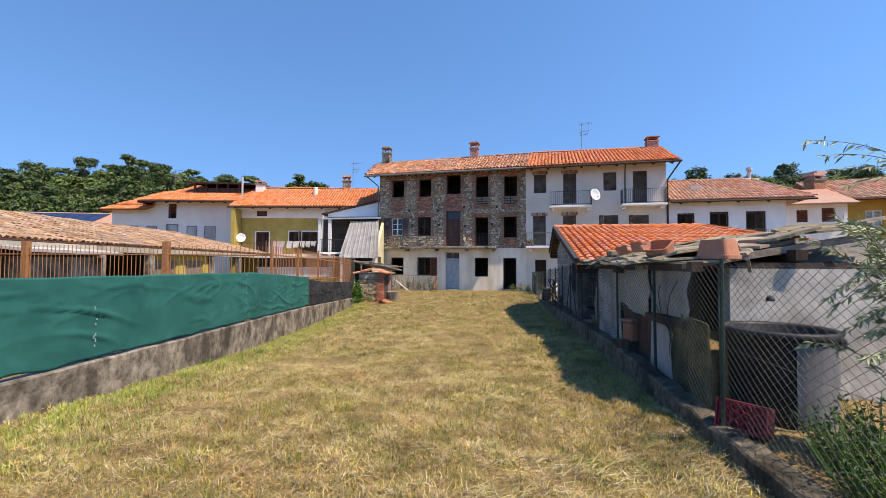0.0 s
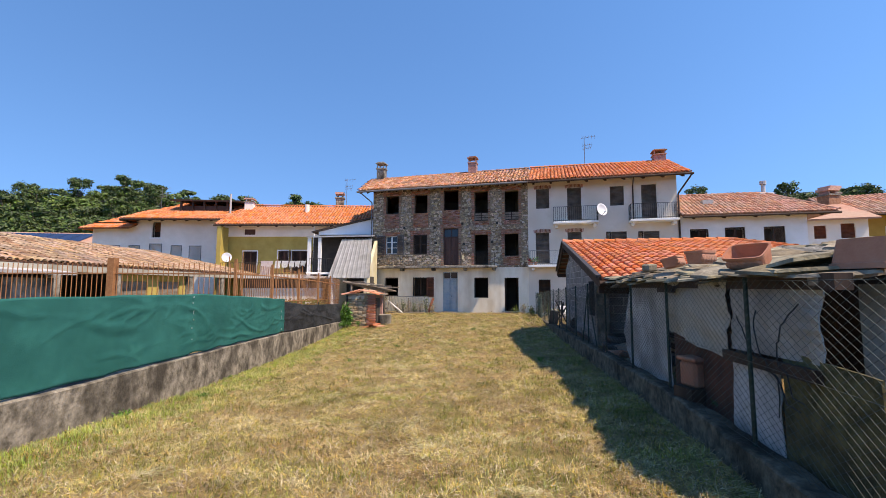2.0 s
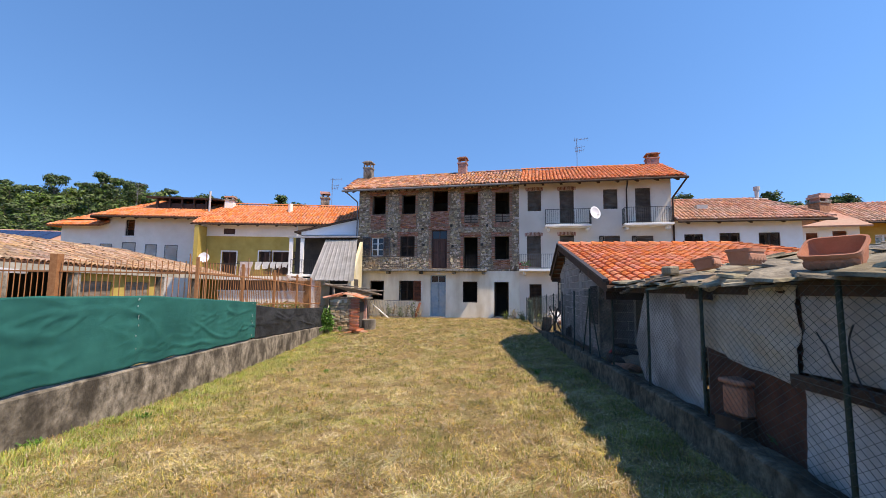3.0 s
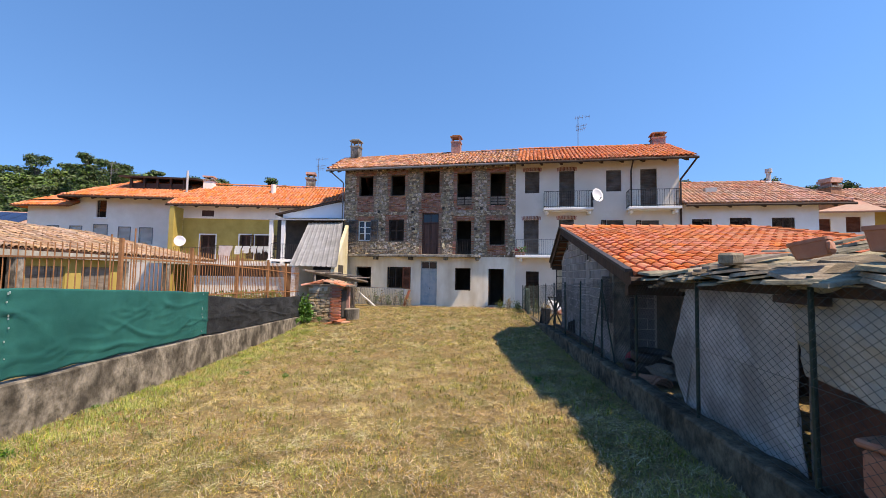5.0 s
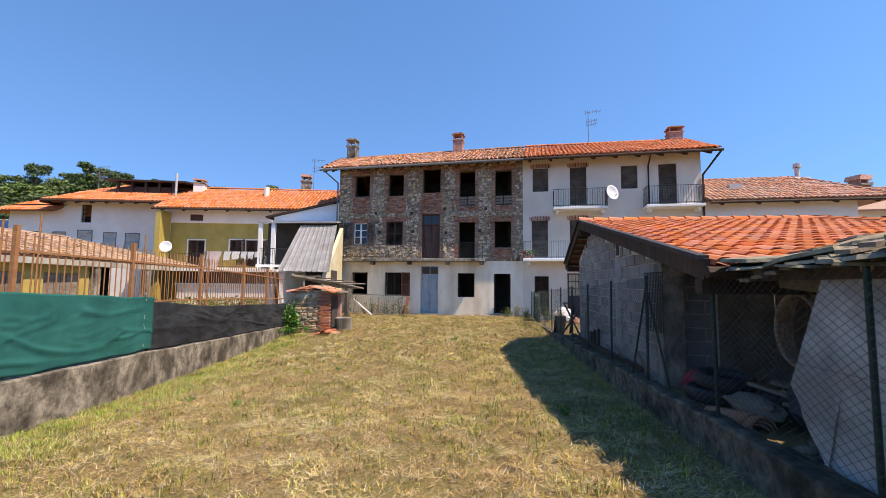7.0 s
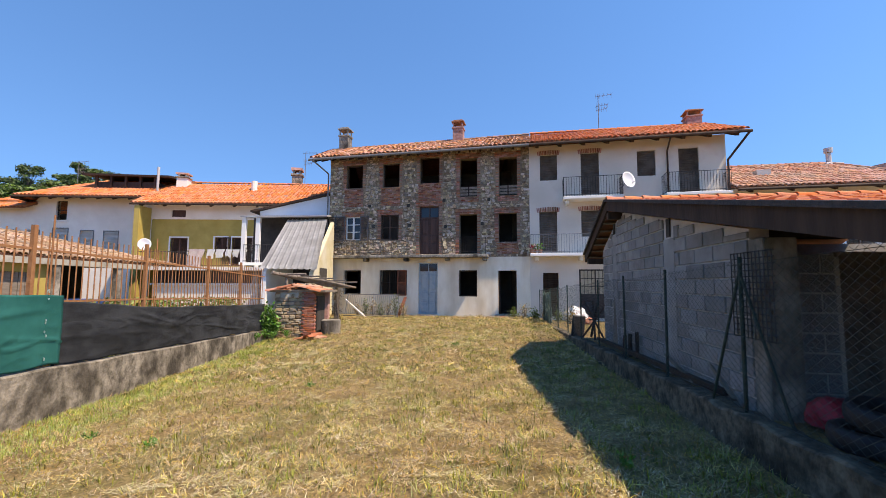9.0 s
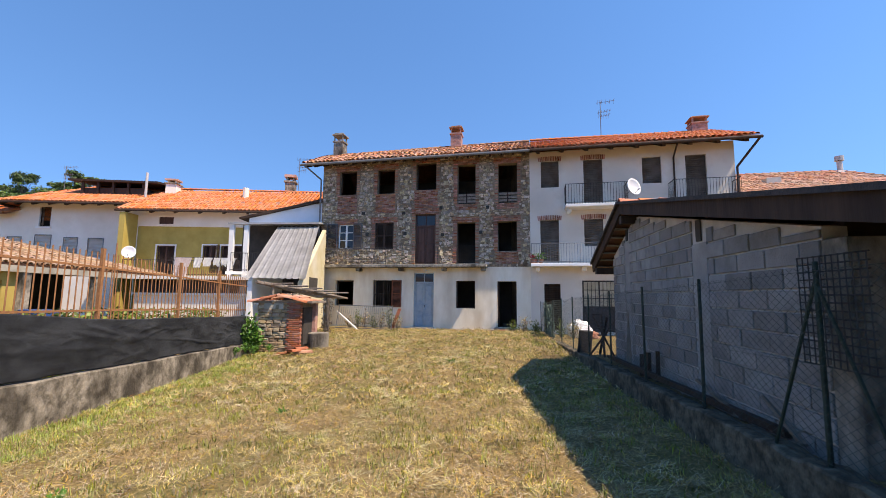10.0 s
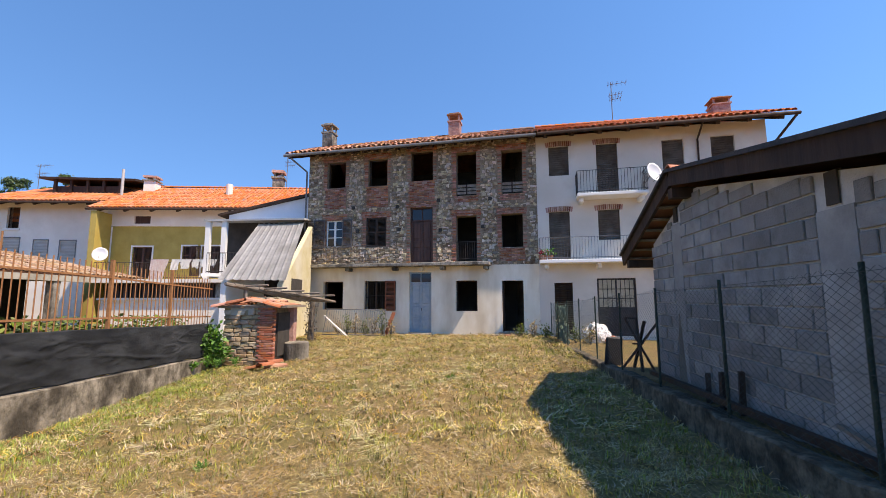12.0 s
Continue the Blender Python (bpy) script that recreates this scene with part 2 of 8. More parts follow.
M_whouse = mk("old_white_render", (0.66, 0.595, 0.50), (0.77, 0.71, 0.615), 1.2, 0.9, 0.2, 40, c3=(0.53, 0.465, 0.375), s3=0.6, amount3=0.55)
M_whiteL = mk("cream_white_render", (0.82, 0.755, 0.665), (0.90, 0.84, 0.755), 1.2, 0.9, 0.12, 40, c3=(0.72, 0.65, 0.55), s3=0.4, amount3=0.4)
M_yellow = mk("ochre_yellow_render", (0.40, 0.295, 0.075), (0.50, 0.38, 0.11), 1.1, 0.9, 0.1, 40)
M_orange = mk("orange_render", (0.50, 0.27, 0.05), (0.60, 0.35, 0.08), 1.1, 0.9, 0.1, 40)
M_tile_old = mk("old_clay_tile", (0.36, 0.15, 0.075), (0.55, 0.27, 0.15), 4, 0.85, 0.3, 40, island=0.4, c3=(0.22, 0.12, 0.08), s3=0.8)
M_tile_new = mk("orange_clay_tile", (0.55, 0.16, 0.055), (0.66, 0.23, 0.09), 4, 0.8, 0.2, 40, island=0.16)
M_tile_newp = mk("orange_clay_tile_single", (0.52, 0.145, 0.055), (0.64, 0.21, 0.085), 4, 0.8, 0.2, 40, rnd=0.18)
M_tile_brown = mk("brown_clay_tile", (0.29, 0.175, 0.105), (0.44, 0.285, 0.175), 4, 0.9, 0.4, 40, island=0.35, c3=(0.21, 0.14, 0.09), s3=0.6)
M_tile_rh = mk("weathered_red_tile", (0.42, 0.20, 0.125), (0.55, 0.29, 0.19), 4, 0.85, 0.3, 40, island=0.25, c3=(0.42, 0.31, 0.22), s3=0.4)
M_deck = mk("roof_underlay", (0.22, 0.10, 0.06), (0.30, 0.14, 0.08), 3, 0.9)
M_block = mk("grey_concrete_block", (0.23, 0.226, 0.215), (0.37, 0.36, 0.345), 4, 0.93, 0.6, 60, rnd=0.2, c3=(0.24, 0.235, 0.225), s3=1.0)
M_blockmortar = mk("pale_mortar", (0.50, 0.485, 0.45), (0.64, 0.62, 0.58), 4, 0.95, 0.4, 60)
M_grout = mk("grey_cast_concrete", (0.30, 0.295, 0.28), (0.44, 0.43, 0.41), 3, 0.95, 0.5, 40, c3=(0.24, 0.235, 0.22), s3=1.2)
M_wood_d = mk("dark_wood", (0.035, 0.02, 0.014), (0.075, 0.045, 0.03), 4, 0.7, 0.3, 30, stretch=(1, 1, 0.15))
M_wood_g = mk("weathered_grey_wood", (0.16, 0.13, 0.10), (0.30, 0.25, 0.20), 5, 0.9, 0.5, 30, stretch=(1, 0.2, 1))
M_wood_b = mk("brown_door_wood", (0.06, 0.028, 0.02), (0.12, 0.058, 0.042), 5, 0.6, 0.3, 30, stretch=(1, 1, 0.1))
M_shutter = mk("grey_shutter_paint", (0.09, 0.085, 0.085), (0.14, 0.13, 0.125), 4, 0.7, 0.2, 30)
M_redshut = mk("red_brown_shutter", (0.20, 0.065, 0.035), (0.28, 0.10, 0.055), 4, 0.7, 0.2, 30)
M_blue = mk("pale_blue_door_paint", (0.25, 0.34, 0.40), (0.36, 0.44, 0.48), 3, 0.6, 0.2, 30, c3=(0.42, 0.46, 0.46), s3=1.5)
M_rust = mk("rust_painted_iron", (0.30, 0.125, 0.05), (0.40, 0.19, 0.08), 12, 0.75, 0.3, 60)
M_iron = mk("dark_iron", (0.03, 0.028, 0.028), (0.07, 0.06, 0.055), 12, 0.6, 0.2, 60)
M_greyiron = mk("grey_railing_iron", (0.12, 0.125, 0.13), (0.2, 0.2, 0.2), 12, 0.5, 0.1, 60)
M_postgreen = mk("dark_green_post_paint", (0.012, 0.03, 0.022), (0.03, 0.055, 0.042), 12, 0.5, 0.1, 60)
M_wire = mk("green_wire", (0.03, 0.045, 0.04), (0.07, 0.085, 0.08), 12, 0.5, 0)
M_green = mk("green_shade_cloth", (0.012, 0.12, 0.10), (0.022, 0.16, 0.135), 2, 0.8, 0.4, 200, c3=(0.009, 0.095, 0.082), s3=1.2, spec=0.2)
M_black = mk("black_shade_cloth", (0.010, 0.012, 0.014), (0.028, 0.031, 0.034), 3, 0.75, 0.6, 120, c3=(0.055, 0.06, 0.064), s3=1.3, amount3=0.8, stretch=(1, 1, 2.5), spec=0.3)
M_zinc = mk("grey_sheet_metal", (0.44, 0.435, 0.42), (0.58, 0.575, 0.56), 2, 0.6, 0.1, 20, metal=0.05, c3=(0.36, 0.345, 0.32), s3=0.8)
M_eternit = mk("fibre_cement_sheet", (0.30, 0.29, 0.26), (0.46, 0.44, 0.40), 3, 0.9, 0.4, 40, c3=(0.18, 0.175, 0.15), s3=1.1)
M_dirty = mk("dirty_white_sheet", (0.40, 0.40, 0.39), (0.55, 0.55, 0.53), 4, 0.8, 0.35, 20, c3=(0.20, 0.195, 0.18), s3=1.6, amount3=0.8)
M_dirtyb = mk("beige_cloth_sheet", (0.38, 0.35, 0.28), (0.50, 0.47, 0.39), 3, 0.85, 0.3, 12, c3=(0.24, 0.22, 0.17), s3=1.2)
M_lichen = mk("lichen_stone_slab", (0.19, 0.155, 0.10), (0.38, 0.325, 0.215), 8, 0.93, 0.7, 30, rnd=0.3, c3=(0.09, 0.075, 0.05), s3=2.4, amount3=0.8)
M_moss = mk("mossy_dark_board", (0.06, 0.055, 0.024), (0.17, 0.15, 0.065), 7, 0.95, 0.6, 30, c3=(0.03, 0.026, 0.016), s3=2.0)
M_terra = mk("terracotta_pot", (0.42, 0.17, 0.10), (0.52, 0.24, 0.15), 4, 0.8, 0.2, 40, c3=(0.34, 0.22, 0.16), s3=2)
M_rustsheet = mk("rusty_sheet", (0.07, 0.03, 0.02), (0.14, 0.058, 0.035), 4, 0.85, 0.4, 30, c3=(0.035, 0.022, 0.018), s3=1.5)
M_plastic = mk("black_plastic_tank", (0.018, 0.018, 0.02), (0.04, 0.04, 0.042), 5, 0.5, 0.1, 30)
# the black tank's plastic as sunlight makes it look on one side
M_greyplastic = mk("sunlit_grey_plastic", (0.30, 0.31, 0.32), (0.42, 0.43, 0.44), 3, 0.6, 0.2, 30)
M_red = mk("red_plastic", (0.36, 0.025, 0.04), (0.44, 0.045, 0.06), 5, 0.5, 0.05, 30)
M_cloth = mk("white_laundry", (0.74, 0.74, 0.73), (0.82, 0.82, 0.81), 5, 0.85, 0.2, 60)
M_pink = mk("pink_patterned_cloth", (0.72, 0.55, 0.52), (0.78, 0.72, 0.70), 14, 0.85, 0.2, 60)
M_dish = mk("dish_grey_white", (0.66, 0.67, 0.68), (0.74, 0.75, 0.76), 2, 0.5, 0.05, 30)
M_bark = mk("bark", (0.10, 0.08, 0.06), (0.18, 0.15, 0.12), 10, 0.95, 0.6, 30)
M_leaf = mk("tree_leaf", (0.035, 0.07, 0.016), (0.105, 0.15, 0.04), 0.25, 0.6, 0, island=0.5)
M_leaf2 = mk("bright_tree_leaf", (0.075, 0.13, 0.025), (0.15, 0.21, 0.05), 0.25, 0.6, 0, island=0.45)
M_willow = mk("willow_leaf", (0.22, 0.28, 0.13), (0.38, 0.43, 0.25), 3, 0.55, 0, island=0.3)
M_hedge = mk("hedge_leaf", (0.09, 0.13, 0.02), (0.20, 0.24, 0.045), 3, 0.6, 0, island=0.35)
M_forest = mk("forest_floor", (0.03, 0.045, 0.012), (0.06, 0.08, 0.025), 0.2, 0.95, 0.3, 2)
# near-black fill: the shade of rooms, recesses and openings put into the colour
M_dark = mk("painted_interior_shade", (0.05, 0.045, 0.04), (0.08, 0.07, 0.06), 2, 0.95)
M_solar = mk("solar_panel", (0.012, 0.018, 0.05), (0.022, 0.03, 0.075), 2, 0.2, 0)
M_bluebarrel = mk("blue_barrel", (0.015, 0.05, 0.16), (0.03, 0.08, 0.22), 3, 0.5)
M_hose = mk("faded_tan_hose", (0.30, 0.20, 0.13), (0.42, 0.30, 0.21), 5, 0.6, 0)
M_glass = bpy.data.materials.new("window_glass")
M_glass.use_nodes = True
_g = M_glass.node_tree.nodes["Principled BSDF"]
_g.inputs["Base Color"].default_value = (0.02, 0.025, 0.03, 1)
_g.inputs["Roughness"].default_value = 0.05
_g.inputs["Specular IOR Level"].default_value = 0.5

# ---------------------------------------------------------------- ground


def field_z(y):
    return float(np.interp(y, (-8, -2, 2, 5, 8, 11, 14, 18, 22, 27, 31, 60), (0.05, 0.02, -0.06, -0.18, -0.30, -0.42, -0.53, -0.60, -0.58, -0.48, -0.42, -0.42)))


def left_x(y):
    return -4.5 - 0.029 * (y - 5)


def left_top(y):
    return float(np.interp(y, (0, 4.4, 7, 10.5, 15, 17.8, 20.7, 23.9), (0.33, 0.25, 0.18, 0.10, -0.02, -0.16, -0.27, -0.42)))


def right_x(y):
    return 2.95 + 0.1327 * (y - 5.66)


def right_top(y):
    return float(np.interp(y, (0, 4, 7, 9, 12, 15, 17.5, 22, 26, 29.3), (0.06, 0.05, 0.14, 0.12, 0.03, -0.06, -0.12, -0.28, -0.40, -0.45)))


def cross_z(x, y):
    """The field falls a little towards the green cloth."""
    return 0.04 * np.clip(x - 0.8, -6, 4) * np.clip((y - 3) / 7, 0, 1) * np.clip((31 - y) / 6, 0, 1)


def ground_z(x, y):
    z = field_z(y) + float(cross_z(x, y))
    if y < 29.5 and x > right_x(y) + 0.12:
        return right_top(y) - 0.06
    return z


def lump_z(x, y):
    """Uneven turf: slow swells, and tussocks a hand's breadth wide."""
    return 0.03 * noise.noise((x * 0.9, y * 0.9, 0)) + 0.018 * noise.noise((x * 3, y * 3, 5)) + 0.04 * noise.noise((x * 4.6, y * 4.6, 9))


def build_ground():
    xs = sorted({*np.linspace(-5.5, 6.5, 101).round(3), -8.0, 8.0, 10.0, 12.0, *np.linspace(-60, -8, 14), *np.linspace(12, 60, 13), -1500.0, -400.0, -150.0, 150.0, 400.0, 1500.0})
    ys = sorted({*np.linspace(-6, 32, 305).round(3), *np.linspace(32, 90, 12), -1500.0, -400.0, -100.0, -30.0, -12.0, 150.0, 400.0, 1500.0})
    vs, fs = [], []
    nx = len(xs)
    for y in ys:
        for x in xs:
            bumpz = lump_z(x, y) if abs(x) < 13 and -8 < y < 33 else 0
            vs.append((x, y, ground_z(x, y) + bumpz))
    for j in range(len(ys) - 1):
        for i in range(nx - 1):
            a = j * nx + i
            fs.append((a, a + 1, a + nx + 1, a + nx))
    tagged(mesh_from("ground", vs, fs, M_earth, smooth=True), "dry mown meadow of straw and thin grass", "ground", kind="structure")


build_ground()


def strip_wall(name, xf, topf, basef, y0, y1, side, thick, mat, label, step=0.5, rough=0.012, seed=3):
    """A low wall along the walk: its field face at xf(y), its top at topf(y)."""
    rng = random.Random(seed)
    vs, fs = [], []
    n = int((y1 - y0) / step)
    for i in range(n + 1):
        y = lerp(y0, y1, i / n)
        j = [rng.uniform(-rough, rough) for _ in range(6)]
        x, t, b = xf(y), topf(y), basef(y)
        vs += [(x + j[0], y, b), (x + j[1] * 0.5, y, (b + t) / 2), (x + j[2] * 0.4, y, t - 0.02 + j[3]), (x + side * 0.02, y, t + j[3]), (x + side * (thick - 0.02), y, t + j[4]), (x + side * thick, y, t - 0.02 + j[4]), (x + side * thick, y, b)]
    for i in range(n):
        for k in range(6):
            a = i * 7 + k
            fs.append((a, a + 1, a + 8, a + 7))
    fs.append(tuple(range(7)))
    fs.append(tuple(n * 7 + k for k in range(6, -1, -1)))
    return tagged(mesh_from(name, vs, fs, mat), label, "wall", kind="structure")


strip_wall("wall_left", left_x, left_top, lambda y: -1.4, -4, 24.0, -1, 0.22, M_lwall, "low weathered concrete boundary wall with dark stains")
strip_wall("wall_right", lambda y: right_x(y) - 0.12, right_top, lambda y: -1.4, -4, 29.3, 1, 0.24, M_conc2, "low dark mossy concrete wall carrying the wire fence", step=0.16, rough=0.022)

# ---------------------------------------------------------------- the row of houses
ROW = (5.85, 29.63, 0.0)
ROW_TURN = -14.0


def house(name, label):
    return thing(name, label, "house", ROW, ROW_TURN)


def side_walls(parent, x0, x1, depth, z0, z1, mat, skew=0.0, gable=0.0, ridge=4.0):
    """The two ends and the back of a house; skew moves the back sideways."""
    for x in (x0, x1):
        s = 1 if x == x0 else -1
        bm = bmesh.new()
        pts = [(0.42, z0), (depth, z0), (depth, z1)] + ([(ridge, z1 + gable)] if gable else []) + [(0.42, z1)]
        a = [bm.verts.new((x + skew * y, y, z)) for y, z in pts]
        b = [bm.verts.new((x + skew * y + s * 0.35, y, z)) for y, z in pts]
        bm.faces.new(a)
        bm.faces.new(b[::-1])
        for i in range(len(pts)):
            j = (i + 1) % len(pts)
            bm.faces.new((a[i], b[i], b[j], a[j]))
        part("side_wall", bm, mat, parent)
    bm = bmesh.new()
    slab(bm, [(x0 + skew * depth, depth, z0), (x1 + skew * depth, depth, z0), (x1 + skew * depth, depth, z1), (x0 + skew * depth, depth, z1)], 0.3)
    part("back_wall", bm, mat, parent)


# added near-black floors and backdrop make the rooms read as unlit
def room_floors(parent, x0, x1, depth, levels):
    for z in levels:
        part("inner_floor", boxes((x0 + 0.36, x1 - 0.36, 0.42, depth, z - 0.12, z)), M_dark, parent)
    part("dark_backdrop_wall", boxes((x0 + 0.4, x1 - 0.4, 3.0, 3.12, -0.5, levels[-1] + 2.4)), M_dark, parent)


def blind(parent, h, mat, inset=0.14, name="blind"):
    """A ribbed roller blind, one folded sheet."""
    x0, z0, x1, z1 = h
    bm = bmesh.new()
    n = max(3, int((z1 - z0) / 0.09)) * 2
    prev = None
    for i in range(n + 1):
        z, y = lerp(z0, z1, i / n), inset + (0.02 if i % 2 else 0.0)
        cur = [bm.verts.new((x, y, z)) for x in (x0, x1)]
        if prev:
            bm.faces.new((prev[0], prev[1], cur[1], cur[0]))
        prev = cur
    bmesh.ops.solidify(bm, geom=bm.faces[:], thickness=-0.02)
    return part(name, bm, mat, parent)


def panel_door(parent, h, mat, transom=0.5, inset=0.12):
    """A two-leaf panelled door with a glazed light above."""
    x0, z0, x1, z1 = h
    zt = z1 - transom
    door = part("door", boxes((x0, x0 + 0.06, inset, inset + 0.09, z0, z1), (x1 - 0.06, x1, inset, inset + 0.09, z0, z1), (x0 + 0.06, x1 - 0.06, inset, inset + 0.09, zt - 0.03, zt + 0.04), (x0 + 0.06, x1 - 0.06, inset, inset + 0.09, z1 - 0.06, z1)), mat, parent)
    xm = (x0 + x1) / 2
    part("transom_glass", boxes((x0 + 0.06, x1 - 0.06, inset + 0.05, inset + 0.06, zt + 0.04, z1 - 0.06)), M_glass, door)
    part("transom_bar", boxes((xm - 0.02, xm + 0.02, inset + 0.01, inset + 0.048, zt + 0.04, z1 - 0.06)), mat, door)
    for a, b in ((x0 + 0.065, xm - 0.006), (xm + 0.006, x1 - 0.065)):
        bm = boxes((a, b, inset + 0.04, inset + 0.07, z0 + 0.01, zt - 0.035))
        hh = zt - z0
        for c, d in ((0.04, 0.30), (0.36, 0.52), (0.58, 0.94)):
            box(bm, a + 0.07, b - 0.07, inset + 0.012, inset + 0.04, z0 + c * hh, z0 + d * hh, bevel=0.014)
        box(bm, a, a + 0.045, inset + 0.02, inset + 0.04, z0 + 0.01, zt - 0.035)
        box(bm, b - 0.045, b, inset + 0.02, inset + 0.04, z0 + 0.01, zt - 0.035)
        part("door_leaf", bm, mat, door)
    part("door_handle", rod(bmesh.new(), (xm + 0.05, inset - 0.04, z0 + 0.98), (xm + 0.05, inset - 0.04, z0 + 1.1), 0.012), M_iron, door)
    return door


def louvre(parent, x0, x1, z0, z1, y, mat, name="shutter"):
    bm = boxes((x0, x0 + 0.05, y, y + 0.04, z0, z1), (x1 - 0.05, x1, y, y + 0.04, z0, z1), (x0 + 0.05, x1 - 0.05, y, y + 0.04, z1 - 0.06, z1), (x0 + 0.05, x1 - 0.05, y, y + 0.04, z0, z0 + 0.06), (x0 + 0.05, x1 - 0.05, y, y + 0.04, (z0 + z1) / 2 - 0.03, (z0 + z1) / 2 + 0.03))
    n = int((z1 - z0 - 0.12) / 0.055)
    for i in range(n):
        z = z0 + 0.06 + (i + 0.5) * (z1 - z0 - 0.12) / n
        box(bm, x0 + 0.05, x1 - 0.05, -0.018, 0.018, -0.005, 0.005, m=Matrix.Translation((0, y + 0.02, z)) @ Matrix.Rotation(radians(40), 4, "X"))
    return part(name, bm, mat, parent)


def railing(parent, pts, z0, height, mat, gap=0.11, r=0.009):
    """A railing along points in plan, with a top and a bottom rail and upright bars."""
    rows = []
    rail = part("railing", rods([((*a, z0 + height), (*b, z0 + height)) for a, b in zip(pts, pts[1:])] + [((*a, z0 + 0.08), (*b, z0 + 0.08)) for a, b in zip(pts, pts[1:])], r * 1.6), mat, parent)
    for a, b in zip(pts, pts[1:]):
        n = max(1, int(math.dist(a, b) / gap))
        for i in range(n + 1):
            p = (lerp(a[0], b[0], i / n), lerp(a[1], b[1], i / n))
            rows.append(((*p, z0), (*p, z0 + height)))
    for a, b in rows:
        part("bar", rod(bmesh.new(), a, b, r, 4), mat, rail)
    return rail


def chimney(x, y, z0, z1, w, mat, cap, group="chimneys of the row"):
    m = Matrix.Translation(ROW) @ Matrix.Rotation(radians(ROW_TURN), 4, "Z")
    p = m @ Vector((x, y, 0))
    ch = thing("chimney", "brick chimney with a small tiled cap on the roof" if mat is M_brick else "grey rendered chimney with a capped top on the roof", "chimney", (p.x, p.y, z0), ROW_TURN, group)
    h = z1 - z0
    part("shaft", boxes((-w / 2, w / 2, -w / 2, w / 2, -0.6, h * 0.60)), mat, ch)
    n = int(h * 0.6 / 0.075)
    for i in range(n):
        z = (i + 0.5) * h * 0.6 / n
        part("course", boxes((-w / 2 - 0.008, w / 2 + 0.008, -w / 2 - 0.008, w / 2 + 0.008, z - 0.03, z + 0.03)), mat, ch)
    part("collar", boxes((-w / 2 - 0.06, w / 2 + 0.06, -w / 2 - 0.06, w / 2 + 0.06, h * 0.60, h * 0.66)), cap, ch)
    for sx in (-1, 1):
        for sy in (-1, 1):
            part("cap_pillar", boxes((sx * w / 2 - 0.07 * (sx > 0), sx * w / 2 + 0.07 * (sx < 0), sy * w / 2 - 0.07 * (sy > 0), sy * w / 2 + 0.07 * (sy < 0), h * 0.66, h * 0.88)), mat, ch)
    part("cap", boxes((-w / 2 - 0.09, w / 2 + 0.09, -w / 2 - 0.09, w / 2 + 0.09, h * 0.88, h * 0.94), (-w / 2 + 0.02, w / 2 - 0.02, -w / 2 + 0.02, w / 2 - 0.02, h * 0.94, h), bevel=0.015), cap, ch)
    return ch


# brick house: x0, z0, x1, z1 of its openings
BH = {
    "t1": (-10.3, 6.6, -9.31, 7.93), "t2": (-8.12, 6.58, -7.14, 7.92), "t3": (-5.96, 6.69, -4.87, 8.14), "t4": (-3.76, 5.87, -2.82, 7.93), "t5": (-1.68, 5.86, -0.74, 7.88),
    "m1": (-10.28, 3.66, -9.4, 4.98), "m2": (-8.18, 3.62, -7.15, 5.03), "m3": (-5.97, 2.83, -4.88, 5.42), "m4": (-3.77, 2.85, -2.83, 4.92), "m5": (-1.71, 3.42, -0.77, 4.93),
    "g1": (-10.34, 0.64, -9.3, 1.98), "g2": (-8.2, 0.61, -6.64, 1.99), "g3": (-6.0, -0.36, -4.94, 2.38), "g4": (-3.81, 0.6, -2.83, 1.97), "g5": (-1.74, -0.28, -0.81, 1.95),
}
BX0, BX1, BTOP, BMID = -11.3, -0.13, 8.38, 2.66


